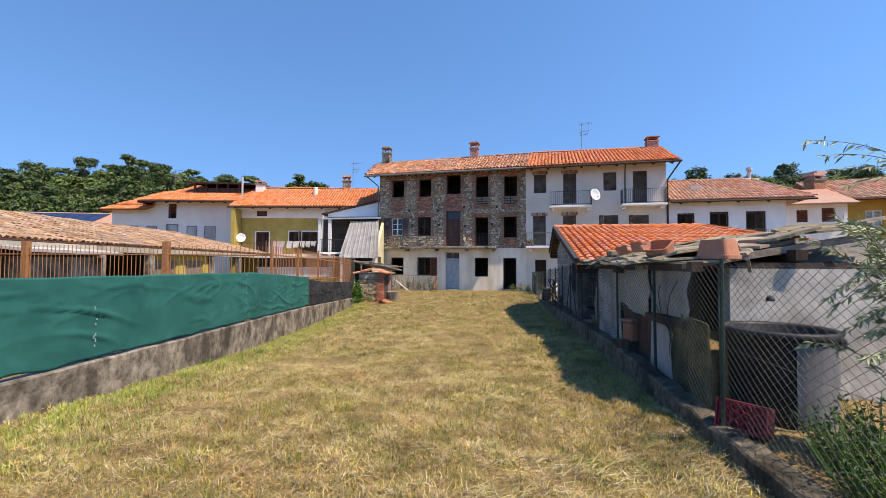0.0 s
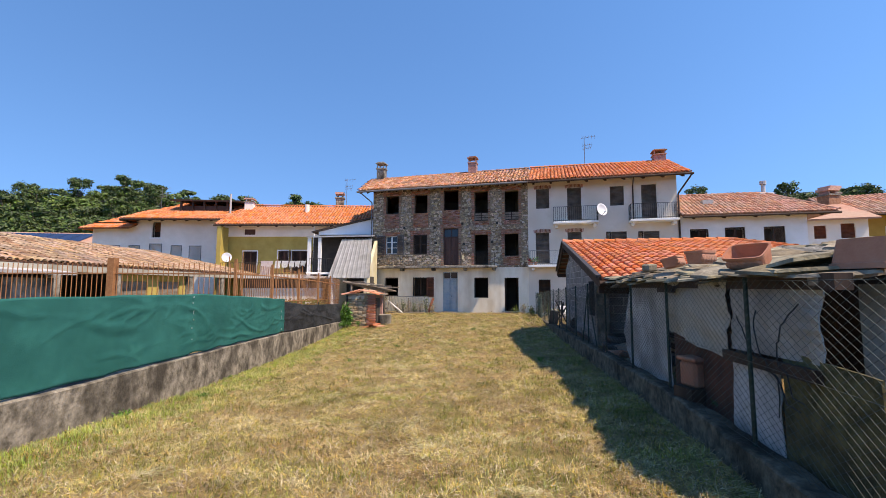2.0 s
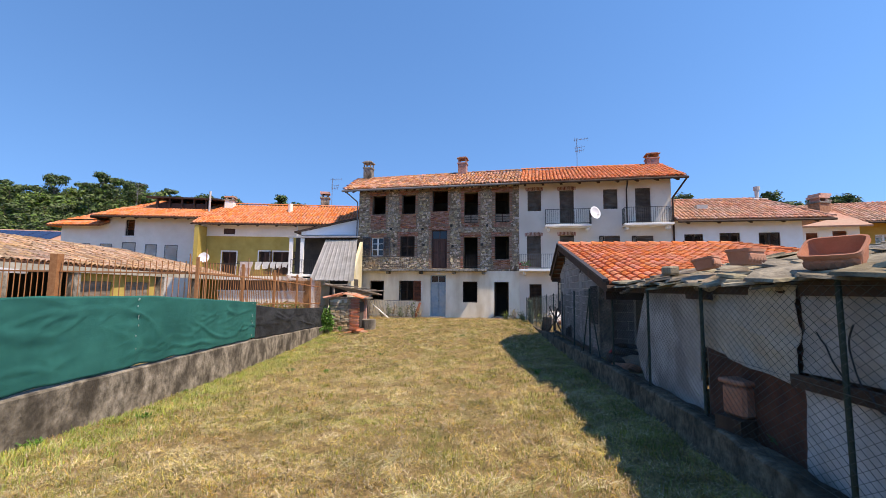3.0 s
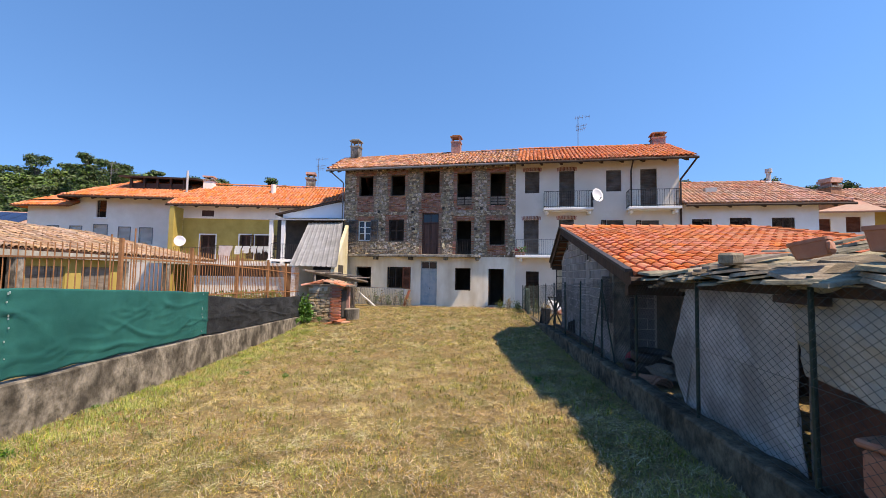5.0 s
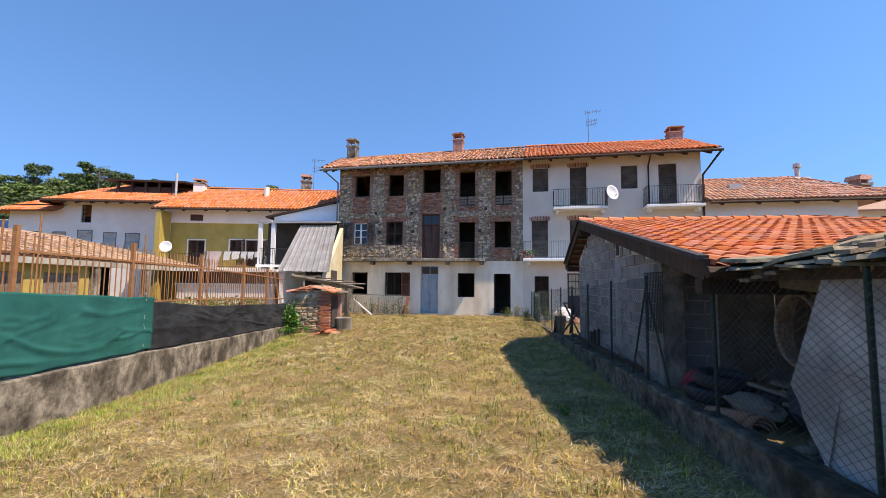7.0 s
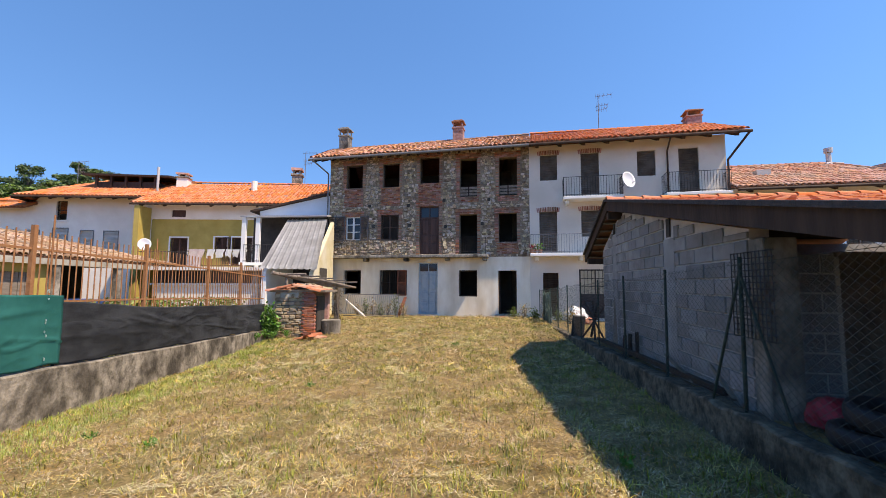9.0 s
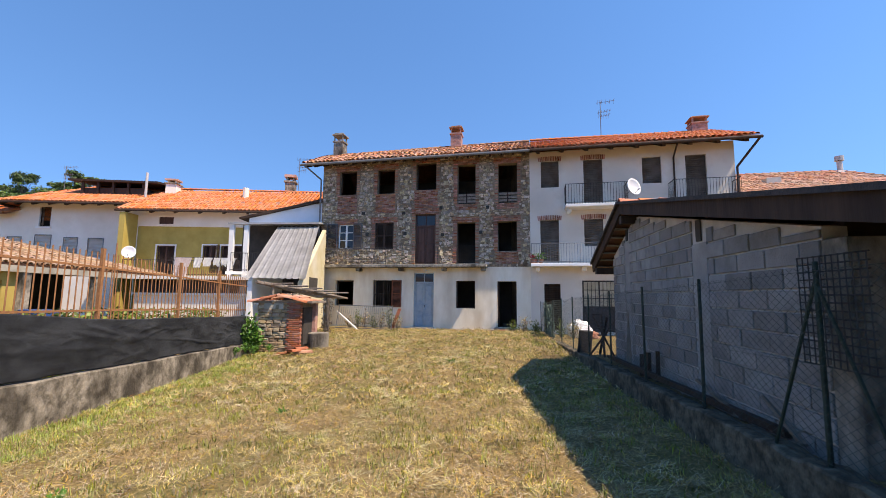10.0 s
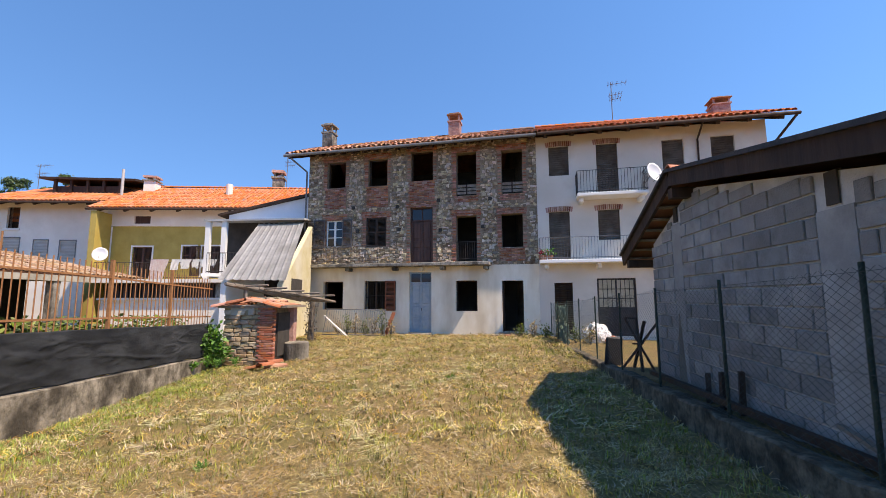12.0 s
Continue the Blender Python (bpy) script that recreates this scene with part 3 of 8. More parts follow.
def brick_house():
    h = house("brick_house", "old rubble stone and brick farmhouse with cream plastered ground floor")
    low = [o for k, o in BH.items() if k[0] == "g"]
    up = [o for k, o in BH.items() if k[0] in "tm"]
    part("ground_floor_wall", wall_panel(BX0, BX1, -0.7, BMID, 0.42, low), M_plaster, h, "cream plaster, stained and peeling at its foot")
    part("upper_wall", wall_panel(BX0, BX1, BMID, BTOP, 0.42, up), M_mortar, h, "dark rubble stone with brick window surrounds")
    side_walls(h, BX0, BX1, 8.0, -0.7, BTOP, M_mortar, -0.24, 1.6)
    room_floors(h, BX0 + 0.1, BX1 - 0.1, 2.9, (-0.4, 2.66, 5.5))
    # brick zones: jambs, arches and the fillings under the top windows
    zones = []
    for k in ("t1", "t2", "t3", "m1", "m2", "m3", "m4", "m5", "t4", "t5"):
        x0, z0, x1, z1 = BH[k]
        zones.append((x0 - 0.17, z0, x0, z1))
        zones.append((x1, z0, x1 + 0.17, z1))
        zones.append((x0 - 0.2, z1, x1 + 0.2, min(z1 + 0.26, BTOP - 0.02)))
    for k, drop in (("t1", 1.05), ("t2", 1.05), ("t3", 0.95), ("t4", 0.3), ("t5", 0.3), ("m5", 0.6)):
        x0, z0, x1, z1 = BH[k]
        zones.append((x0 - 0.06, z0 - drop, x1 + 0.06, z0))
    rng = random.Random(11)
    vs, fs = [], []

    def lump(x0, x1, z0, z1, d, jag):
        """One stone or brick, proud of the wall face."""
        k = len(vs)
        j = lambda: rng.uniform(-jag, jag)
        base = [(x0 + j(), z0 + j()), (x1 + j(), z0 + j()), (x1 + j(), z1 + j()), (x0 + j(), z1 + j())]
        cx, cz = (x0 + x1) / 2, (z0 + z1) / 2
        for x, z in base:
            vs.append((x, 0.004, z))
        for x, z in base:
            vs.append((lerp(cx, x, 0.86), -d + j() * 0.5, lerp(cz, z, 0.84)))
        fs.extend([(k + 4, k + 5, k + 6, k + 7)] + [(k + i, k + (i + 1) % 4, k + 4 + (i + 1) % 4, k + 4 + i) for i in range(4)])

    def clear(x0, x1, z0, z1, rects):
        return not any(x0 < r[2] and x1 > r[0] and z0 < r[3] and z1 > r[1] for r in rects)

    for zx0, zz0, zx1, zz1 in zones:
        z, course = zz0, 0
        while z < zz1 - 0.03:
            x = zx0 - (0.06 if course % 2 and zx1 - zx0 < 0.3 else 0)
            x -= 0.12 * (course % 2) if zx1 - zx0 >= 0.3 else 0
            while x < zx1 - 0.03:
                a, b = max(x, zx0 - 0.06), min(x + 0.235, zx1 + (0.04 if course % 2 else 0))
                if b - a > 0.03 and clear(a + 0.005, b - 0.005, z + 0.005, min(z + 0.06, BTOP) - 0.005, up):
                    lump(a, b, z, min(z + 0.062, BTOP), 0.02, 0.004)
                x += 0.245
            z += 0.074
            course += 1
    tagged(mesh_from("brickwork", vs, fs, M_brick, h, "weathered red brick"), kind="stuff")
    vs, fs = [], []
    z = BMID + 0.02
    blocked = up + zones
    while z < BTOP - 0.05:
        hh = rng.uniform(0.06, 0.14)
        x = BX0 + rng.uniform(0, 0.1)
        while x < BX1 - 0.06:
            ww = rng.uniform(0.07, 0.26)
            z0, z1 = z + rng.uniform(-0.04, 0.035), z + hh + rng.uniform(-0.035, 0.04)
            b = min(x + ww, BX1)
            if clear(x, b, z0, z1, blocked):
                lump(x + 0.008, b - 0.008, z0 + 0.006, min(z1 - 0.006, BTOP), rng.uniform(0.015, 0.05), 0.034)
            elif ww > 0.2:
                for q in range(int(ww / 0.11)):
                    c, d = x + q * 0.11, min(x + q * 0.11 + 0.1, BX1)
                    if clear(c, d, z0, z1, blocked):
                        lump(c, d, z0 + 0.01, z1 - 0.01, 0.025, 0.01)
            x += ww
        z += hh
    tagged(mesh_from("rubble", vs, fs, M_stone, h, "grey and brown rubble stones in mortar"), kind="stuff")
    # putlog holes: near-black boxes on the face paint the shade in them
    for x, z in ((-8.85, 5.55), (-6.6, 5.5), (-4.6, 5.7), (-2.2, 5.65), (-6.5, 4.4), (-2.55, 4.4), (-8.6, 4.4), (-4.5, 4.3)):
        part("putlog_hole", boxes((x - 0.08, x + 0.08, -0.065, 0.01, z - 0.08, z + 0.08)), M_dark, h)
    # openings
    for k in ("t1", "t2", "t3", "g1", "g4"):
        x0, z0, x1, z1 = BH[k]
        w = part("window", boxes((x0, x0 + 0.06, 0.2, 0.27, z0, z1), (x1 - 0.06, x1, 0.2, 0.27, z0, z1), (x0 + 0.06, x1 - 0.06, 0.2, 0.27, z1 - 0.06, z1), (x0 + 0.06, x1 - 0.06, 0.2, 0.27, z0, z0 + 0.06)), M_wood_d, h)
    for k in ("t4", "t5"):
        x0, z0, x1, z1 = BH[k]
        for i in range(3):
            part("barrier_board", boxes((x0, x1, 0.08 + 0.01 * i, 0.105 + 0.01 * i, z0 + 0.08 + i * 0.17, z0 + 0.2 + i * 0.17)), M_wood_g, h)
        part("barrier_strut", boxes(((x0 + x1) / 2 - 0.03, (x0 + x1) / 2 + 0.03, 0.05, 0.078, z0, z0 + 0.62)), M_wood_d, h)
    x0, z0, x1, z1 = BH["m1"]
    win = part("window", boxes((x0, x0 + 0.06, 0.1, 0.16, z0, z1), (x1 - 0.06, x1, 0.1, 0.16, z0, z1), (x0 + 0.06, x1 - 0.06, 0.1, 0.16, z1 - 0.06, z1), (x0 + 0.06, x1 - 0.06, 0.1, 0.16, z0, z0 + 0.06), ((x0 + x1) / 2 - 0.05, (x0 + x1) / 2 + 0.05, 0.09, 0.15, z0 + 0.06, z1 - 0.06), (x0 + 0.06, x1 - 0.06, 0.105, 0.15, z0 + 0.45, z0 + 0.49), (x0 + 0.06, x1 - 0.06, 0.105, 0.15, z0 + 0.86, z0 + 0.9)), M_white, h, "white wooden casement window")
    for i in range(2):
        for j in range(3):
            a = x0 + 0.06 + i * ((x1 - x0) / 2 - 0.01)
            part("pane", boxes((a, a + (x1 - x0) / 2 - 0.11, 0.125, 0.13, z0 + 0.07 + j * 0.41, z0 + 0.44 + j * 0.41)), M_glass, win)
    louvre(h, x0 - 0.62, x0 - 0.02, z0 - 0.05, z1 + 0.03, -0.1, M_shutter)
    louvre(h, x1 + 0.02, x1 + 0.52, z0 - 0.05, z1 + 0.03, -0.1, M_shutter)
    x0, z0, x1, z1 = BH["m2"]
    louvre(h, x0 + 0.02, (x0 + x1) / 2 - 0.005, z0, z1, 0.03, M_wood_d)
    louvre(h, (x0 + x1) / 2 + 0.005, x1 - 0.02, z0, z1, 0.03, M_wood_d)
    panel_door(h, BH["m3"], M_wood_b, 0.62)
    panel_door(h, BH["g3"], M_blue, 0.5)["label"] = "pale blue painted double door with a glazed light above"
    x0, z0, x1, z1 = BH["m4"]
    railing(h, [(x0, -0.02), (x1, -0.02)], z0 + 0.02, 0.85, M_iron, 0.1, 0.008)
    x0, z0, x1, z1 = BH["m5"]
    part("window_sill", boxes((x0 - 0.05, x1 + 0.05, -0.06, 0.2, z0 - 0.05, z0 - 0.002)), M_conc, h)
    x0, z0, x1, z1 = BH["g2"]
    grate = part("window_grille", rods([((x0 + 0.02, 0.03, z0 + 0.08), (x1 - 0.5, 0.03, z0 + 0.08)), ((x0 + 0.02, 0.03, z1 - 0.1), (x1 - 0.5, 0.03, z1 - 0.1)), ((x0 + 0.02, 0.03, (z0 + z1) / 2), (x1 - 0.5, 0.03, (z0 + z1) / 2))], 0.012), M_iron, h)
    part("grille_bars", rods([((x0 + 0.06 + i * 0.12, 0.03, z0), (x0 + 0.06 + i * 0.12, 0.03, z1)) for i in range(9)], 0.01, 5), M_iron, grate)
    part("casement", boxes((x0 + 0.5, x0 + 0.56, 0.12, 0.17, z0, z1), (x0, x0 + 0.05, 0.12, 0.17, z0, z1), (x0 + 0.05, x0 + 0.5, 0.12, 0.17, z0 + 0.6, z0 + 0.65)), M_wood_d, h)
    louvre(h, x1 - 0.52, x1 - 0.02, z0, z1, -0.055, M_redshut)["label"] = "red-brown louvred shutter"
    x0, z0, x1, z1 = BH["g5"]
    part("doorstep", boxes((x0 - 0.15, x1 + 0.15, -0.35, 0.3, z0 - 0.35, z0 - 0.002), bevel=0.02), M_conc, h)
    part("door_grate", rods([((x0 + 0.3 + i * 0.07, -0.02, z0), (x0 + 0.3 + i * 0.07, -0.02, z0 + 0.2)) for i in range(6)] + [((x0 + 0.27, -0.02, z0 + 0.2), (x0 + 0.7, -0.02, z0 + 0.2))], 0.01, 5), M_iron, h)
    part("door_leaf", boxes((x0 + 0.02, x0 + 0.06, 0.1, 0.9, z0, z1 - 0.02)), M_wood_d, h)
    x0, z0, x1, z1 = BH["g3"]
    part("doorstep", boxes((x0 - 0.05, x1 + 0.05, -0.3, 0.12, z0 - 0.3, z0 - 0.004), bevel=0.02), M_conc, h)
    # stone ledge with corbels and a light rail
    ledge = part("balcony_slab", boxes((-11.45, -2.2, -0.72, -0.003, 2.62, 2.76), bevel=0.015), M_conc, h, "stained concrete ledge over the ground floor")
    for x in (-11.3, -8.9, -6.6, -4.35, -2.4):
        part("corbel", boxes((x - 0.1, x + 0.1, -0.5, -0.003, 2.44, 2.618), bevel=0.03), M_conc, ledge)
    part("balcony_rail", rods([((-11.4, -0.68, 2.76), (-11.4, -0.68, 3.62)), ((-9.5, -0.68, 2.76), (-9.5, -0.68, 3.62)), ((-7.3, -0.68, 2.76), (-7.3, -0.68, 3.62)), ((-4.6, -0.68, 2.76), (-4.6, -0.68, 3.6)), ((-2.3, -0.68, 2.76), (-2.3, -0.68, 3.6)), ((-11.4, -0.68, 3.6), (-7.3, -0.68, 3.6)), ((-11.4, -0.68, 2.9), (-7.3, -0.68, 2.9)), ((-11.4, -0.68, 3.6), (-11.4, 0, 3.6))], 0.012), M_iron, h)
    part("railing_bars", rods([((-11.4 + i * 0.14, -0.68, 2.9), (-11.4 + i * 0.14, -0.68, 3.6)) for i in range(30)], 0.006, 4), M_iron, h)
    part("wall_lamp", rod(bmesh.new(), (-5.4, -0.14, 2.5), (-5.4, -0.002, 2.5), 0.09, 10), M_white, h)
    # roof
    tile_roof(h, (-12.25, -0.62, 8.28), (-0.1, -0.62, 8.3), (-13.3, 4.0, 10.25), (-0.16, 4.0, 10.38), (M_tile_old, M_tile_old), M_deck, 0.24, 0.4, seed=5, messy=0.03)
    bm = bmesh.new()
    slab(bm, [(-13.3, 4.0, 10.25), (-0.16, 4.0, 10.38), (-0.5, 8.6, 8.3), (-14.2, 8.6, 8.3)], 0.1)
    part("rear_slope", bm, M_tile_old, h)
    ridge_tiles(h, (-13.3, 4.0, 10.3), (-0.2, 4.0, 10.42), M_tile_old)
    for i in range(22):
        x = -12.1 + i * 0.56
        part("rafter", beam(bmesh.new(), (x, -0.58, 8.13), (x - 0.18, 1.2, 8.84), 0.09, 0.11), M_wood_d, h)
    gut = rods([((-12.3, -0.72, 8.2), (-0.1, -0.72, 8.22))], 0.07, 10)
    rod(gut, (-11.38, -0.08, -0.4), (-11.38, -0.08, 7.5), 0.045, 8)
    rod(gut, (-11.38, -0.08, 7.5), (-12.1, -0.7, 8.2), 0.045, 8)
    part("gutter", gut, M_greyiron, h)


WH = {
    "w1": (0.42, 6.53, 1.27, 7.86), "w2": (2.42, 5.72, 3.29, 7.83), "w3": (5.05, 6.53, 5.88, 7.79), "w4": (6.9, 5.66, 7.77, 7.79),
    "x1": (0.36, 2.86, 1.23, 4.92), "x2": (2.39, 3.62, 3.26, 4.92), "x3": (5.06, 3.6, 5.98, 4.86), "x4": (6.94, 3.6, 7.86, 4.83),
    "y1": (0.5, -0.34, 1.25, 1.83), "y2": (2.23, -0.37, 3.76, 2.0),
}
WX0, WX1 = -0.126, 8.92


def white_house():
    h = house("white_house", "three-storey white rendered house with iron balconies and an orange tiled roof")
    part("front_wall", wall_panel(WX0, WX1, -0.7, 8.35, 0.42, list(WH.values())), M_whouse, h)
    side_walls(h, WX0, WX1, 8.0, -0.7, 8.35, M_whouse, -0.1, 1.6)
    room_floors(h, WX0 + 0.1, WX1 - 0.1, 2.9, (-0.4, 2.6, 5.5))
    # netting panels in the openings, built with the ribbed blind shape
    for k in ("w1", "w2", "w3", "w4", "x1", "x2", "x3", "x4"):
        blind(h, WH[k], M_netting, 0.1)["label"] = "brown netting panel built as a ribbed blind"
    rng = random.Random(4)
    for k in ("w1", "w2", "x1", "x2"):
        x0, z0, x1, z1 = WH[k]
        bm = bmesh.new()
        n = 14
        for i in range(n):
            a = (i + 0.5) / n - 0.5
            box(bm, -0.03, 0.03, -0.03, -0.002, 0, 0.22, m=Matrix.Translation(((x0 + x1) / 2 + a * (x1 - x0 + 0.24), 0, z1 + 0.01 - 0.16 * a * a)) @ Matrix.Rotation(a * 0.3, 4, "Y"))
        part("brick_arch", bm, M_brick, h, "flat arch of red bricks")
    for k in ("x3", "x4"):
        x0, z0, x1, z1 = WH[k]
        louvre(h, x0 - 0.3, x0 - 0.03, z0, z1, -0.05, M_wood_d)
    # large workshop door with a glazed grid
    x0, z0, x1, z1 = WH["y2"]
    d = part("workshop_door", boxes((x0, x0 + 0.06, 0.1, 0.16, z0, z1), (x1 - 0.06, x1, 0.1, 0.16, z0, z1), (x0 + 0.06, x1 - 0.06, 0.1, 0.16, z1 - 0.05, z1), ((x0 + x1) / 2 - 0.03, (x0 + x1) / 2 + 0.03, 0.1, 0.16, z0, z1 - 0.05), (x0 + 0.06, x1 - 0.06, 0.12, 0.15, z0, z0 + 1.15)), M_iron, h, "dark iron door with a grid of panes")
    nx, nz = 8, 3
    for i in range(nx):
        for j in range(nz):
            a, b = x0 + 0.07 + i * (x1 - x0 - 0.14) / nx, z0 + 1.16 + j * 0.385
            part("pane", boxes((a + 0.012, a + (x1 - x0 - 0.14) / nx - 0.012, 0.13, 0.136, b + 0.012, b + 0.373)), M_paneglow, d)
    bm = bmesh.new()
    for i in range(nx + 1):
        a = x0 + 0.07 + i * (x1 - x0 - 0.14) / nx
        box(bm, a - 0.012, a + 0.012, 0.11, 0.145, z0 + 1.15, z1 - 0.05)
    for j in range(nz):
        box(bm, x0 + 0.06, x1 - 0.06, 0.115, 0.143, z0 + 1.15 + j * 0.385 - 0.012, z0 + 1.15 + j * 0.385 + 0.012)
    part("glazing_bars", bm, M_iron, d)
    blind(h, WH["y1"], M_wood_d, 0.12, "door")
    # balconies
    for x0, x1, z in ((1.5, 4.25, 5.5), (6.1, 8.8, 5.5)):
        b = part("balcony", boxes((x0, x1, -0.85, -0.003, z - 0.13, z), bevel=0.015), M_white, h)
        for x in (x0 + 0.2, x1 - 0.2):
            part("corbel", boxes((x - 0.09, x + 0.09, -0.6, -0.003, z - 0.34, z - 0.132), bevel=0.04), M_white, b)
        railing(b, [(x0 + 0.03, 0), (x0 + 0.03, -0.82), (x1 - 0.03, -0.82), (x1 - 0.03, 0)], z, 0.95, M_iron, 0.12, 0.009)
    b = part("balcony", boxes((-0.1, 8.3, -0.85, -0.003, 2.62, 2.76), bevel=0.015), M_white, h)
    for x in (0.2, 2.3, 4.2, 6.2, 8.0):
        part("corbel", boxes((x - 0.09, x + 0.09, -0.6, -0.003, 2.4, 2.618), bevel=0.04), M_white, b)
    railing(b, [(-0.07, 0), (-0.07, -0.82), (8.27, -0.82), (8.27, 0)], 2.76, 0.92, M_greyiron, 0.12, 0.008)
    # roof
    tile_roof(h, (-0.06, -0.95, 8.22), (9.55, -0.95, 8.2), (-0.12, 4.0, 10.4), (9.6, 4.0, 10.25), (M_tile_new, M_tile_new), M_deck, 0.24, 0.4, seed=6)
    bm = bmesh.new()
    slab(bm, [(-0.12, 4.0, 10.4), (9.6, 4.0, 10.25), (9.2, 8.6, 8.3), (-0.5, 8.6, 8.3)], 0.1)
    part("rear_slope", bm, M_tile_new, h)
    ridge_tiles(h, (-0.12, 4.0, 10.45), (9.6, 4.0, 10.3), M_tile_new)
    for i in range(9):
        x = 0.3 + i * 1.1
        part("rafter", beam(bmesh.new(), (x, -0.85, 8.06), (x - 0.1, 1.2, 8.96), 0.14, 0.17), M_wood_d, h)
    gut = rods([((-0.05, -1.03, 8.12), (9.6, -1.03, 8.1))], 0.07, 10)
    rod(gut, (8.98, -0.06, 7.1), (8.98, -0.06, -0.3), 0.05, 8)
    rod(gut, (8.98, -0.06, 7.1), (9.5, -1.0, 8.05), 0.05, 8)
    rod(gut, (6.4, -0.06, 5.5), (6.4, -0.06, 7.7), 0.04, 8)
    rod(gut, (6.4, -0.06, 7.7), (6.3, -1.0, 8.05), 0.04, 8)
    part("gutter", gut, M_wood_d, h)


def right_house():
    h = house("low_white_house", "white house with dark shutters and a red tiled hip roof")
    ops = [(9.55, 3.55, 10.55, 4.87), (11.42, 2.8, 12.48, 4.92), (13.43, 2.8, 14.5, 4.91)]
    part("front_wall", wall_panel(8.96, 15.6, -0.7, 5.7, 0.42, ops), M_white, h)
    side_walls(h, 8.96, 15.6, 7.0, -0.7, 5.7, M_white, 0.0)
    room_floors(h, 9.1, 15.5, 2.9, (-0.4, 2.7))
    for o in ops:
        louvre(h, o[0] + 0.02, (o[0] + o[2]) / 2 - 0.004, o[1], o[3], 0.04, M_wood_d)
        louvre(h, (o[0] + o[2]) / 2 + 0.004, o[2] - 0.02, o[1], o[3], 0.04, M_wood_d)
    b = part("balcony", boxes((10.9, 15.7, -0.95, -0.003, 2.62, 2.76)), M_white, h)
    railing(b, [(10.93, -0.92), (15.67, -0.92), (15.67, 0)], 2.76, 0.95, M_greyiron, 0.11, 0.009)
    tile_roof(h, (8.97, -0.75, 5.62), (16.75, -0.75, 5.6), (8.97, 3.4, 7.55), (14.9, 3.4, 7.5), (M_tile_rh, M_tile_rh), M_deck, 0.22, 0.38, seed=8)
    bm = bmesh.new()
    slab(bm, [(16.75, -0.75, 5.6), (16.75, 7.6, 5.6), (14.95, 3.45, 7.5), (14.9, 3.4, 7.5)], 0.1)
    slab(bm, [(16.75, 7.6, 5.6), (8.97, 7.6, 5.6), (8.97, 3.4, 7.55), (14.9, 3.4, 7.5)], 0.1)
    part("rear_slope", bm, M_tile_rh, h)
    ridge_tiles(h, (8.97, 3.4, 7.6), (14.9, 3.4, 7.55), M_tile_rh)
    ridge_tiles(h, (16.75, -0.75, 5.66), (14.9, 3.4, 7.56), M_tile_rh)
    for i in range(5):
        x = 9.6 + i * 1.6
        part("rafter", beam(bmesh.new(), (x, -0.7, 5.45), (x, 1.0, 6.2), 0.12, 0.14), M_wood_d, h)
    part("gutter", rods([((9.0, -0.83, 5.52), (16.8, -0.83, 5.5))], 0.065, 8), M_wood_d, h)
    part("skylight", boxes((10.7, 11.3, 1.2, 1.7, 6.52, 6.86)), M_zinc, h)
    m = Matrix.Translation(ROW) @ Matrix.Rotation(radians(ROW_TURN), 4, "Z")
    p = m @ Vector((15.0, 3.4, 7.5))
    v = thing("flue_pipe", "shiny metal flue pipe with a cowl on the roof", "flue pipe", p)
    part("pipe", rod(bmesh.new(), (0, 0, -0.1), (0, 0, 0.6), 0.12, 12), M_zinc, v)
    part("cowl", rod(bmesh.new(), (0, 0, 0.62), (0, 0, 0.85), 0.19, 12), M_zinc, v)
    part("flashing", boxes((-0.45, 0.45, -0.35, 0.35, -0.06, 0.02)), M_white, v)


# brown netting; the paler blotches are reflections put into the colour
M_netting = mk("brown_netting_reflections", (0.12, 0.095, 0.075), (0.20, 0.165, 0.135), 2.0, 0.5, 0.1, 30, c3=(0.28, 0.25, 0.22), s3=1.5)
M_paneglow = mk("pale_yellow_pane", (0.42, 0.37, 0.25), (0.55, 0.5, 0.37), 4, 0.3, 0.05)
brick_house()
white_house()
right_house()
chimney(-12.3, 3.84, 10.1, 11.7, 0.62, M_conc, M_conc)
chimney(-4.55, 3.9, 10.2, 11.6, 0.62, M_brick, M_brick)
chimney(8.95, 4.1, 10.1, 11.15, 0.75, M_brick, M_brick)

# ---------------------------------------------------------------- block shed with its orange roof
B_LOC, B_TURN = (3.47, 10.77, -0.06), -9.8


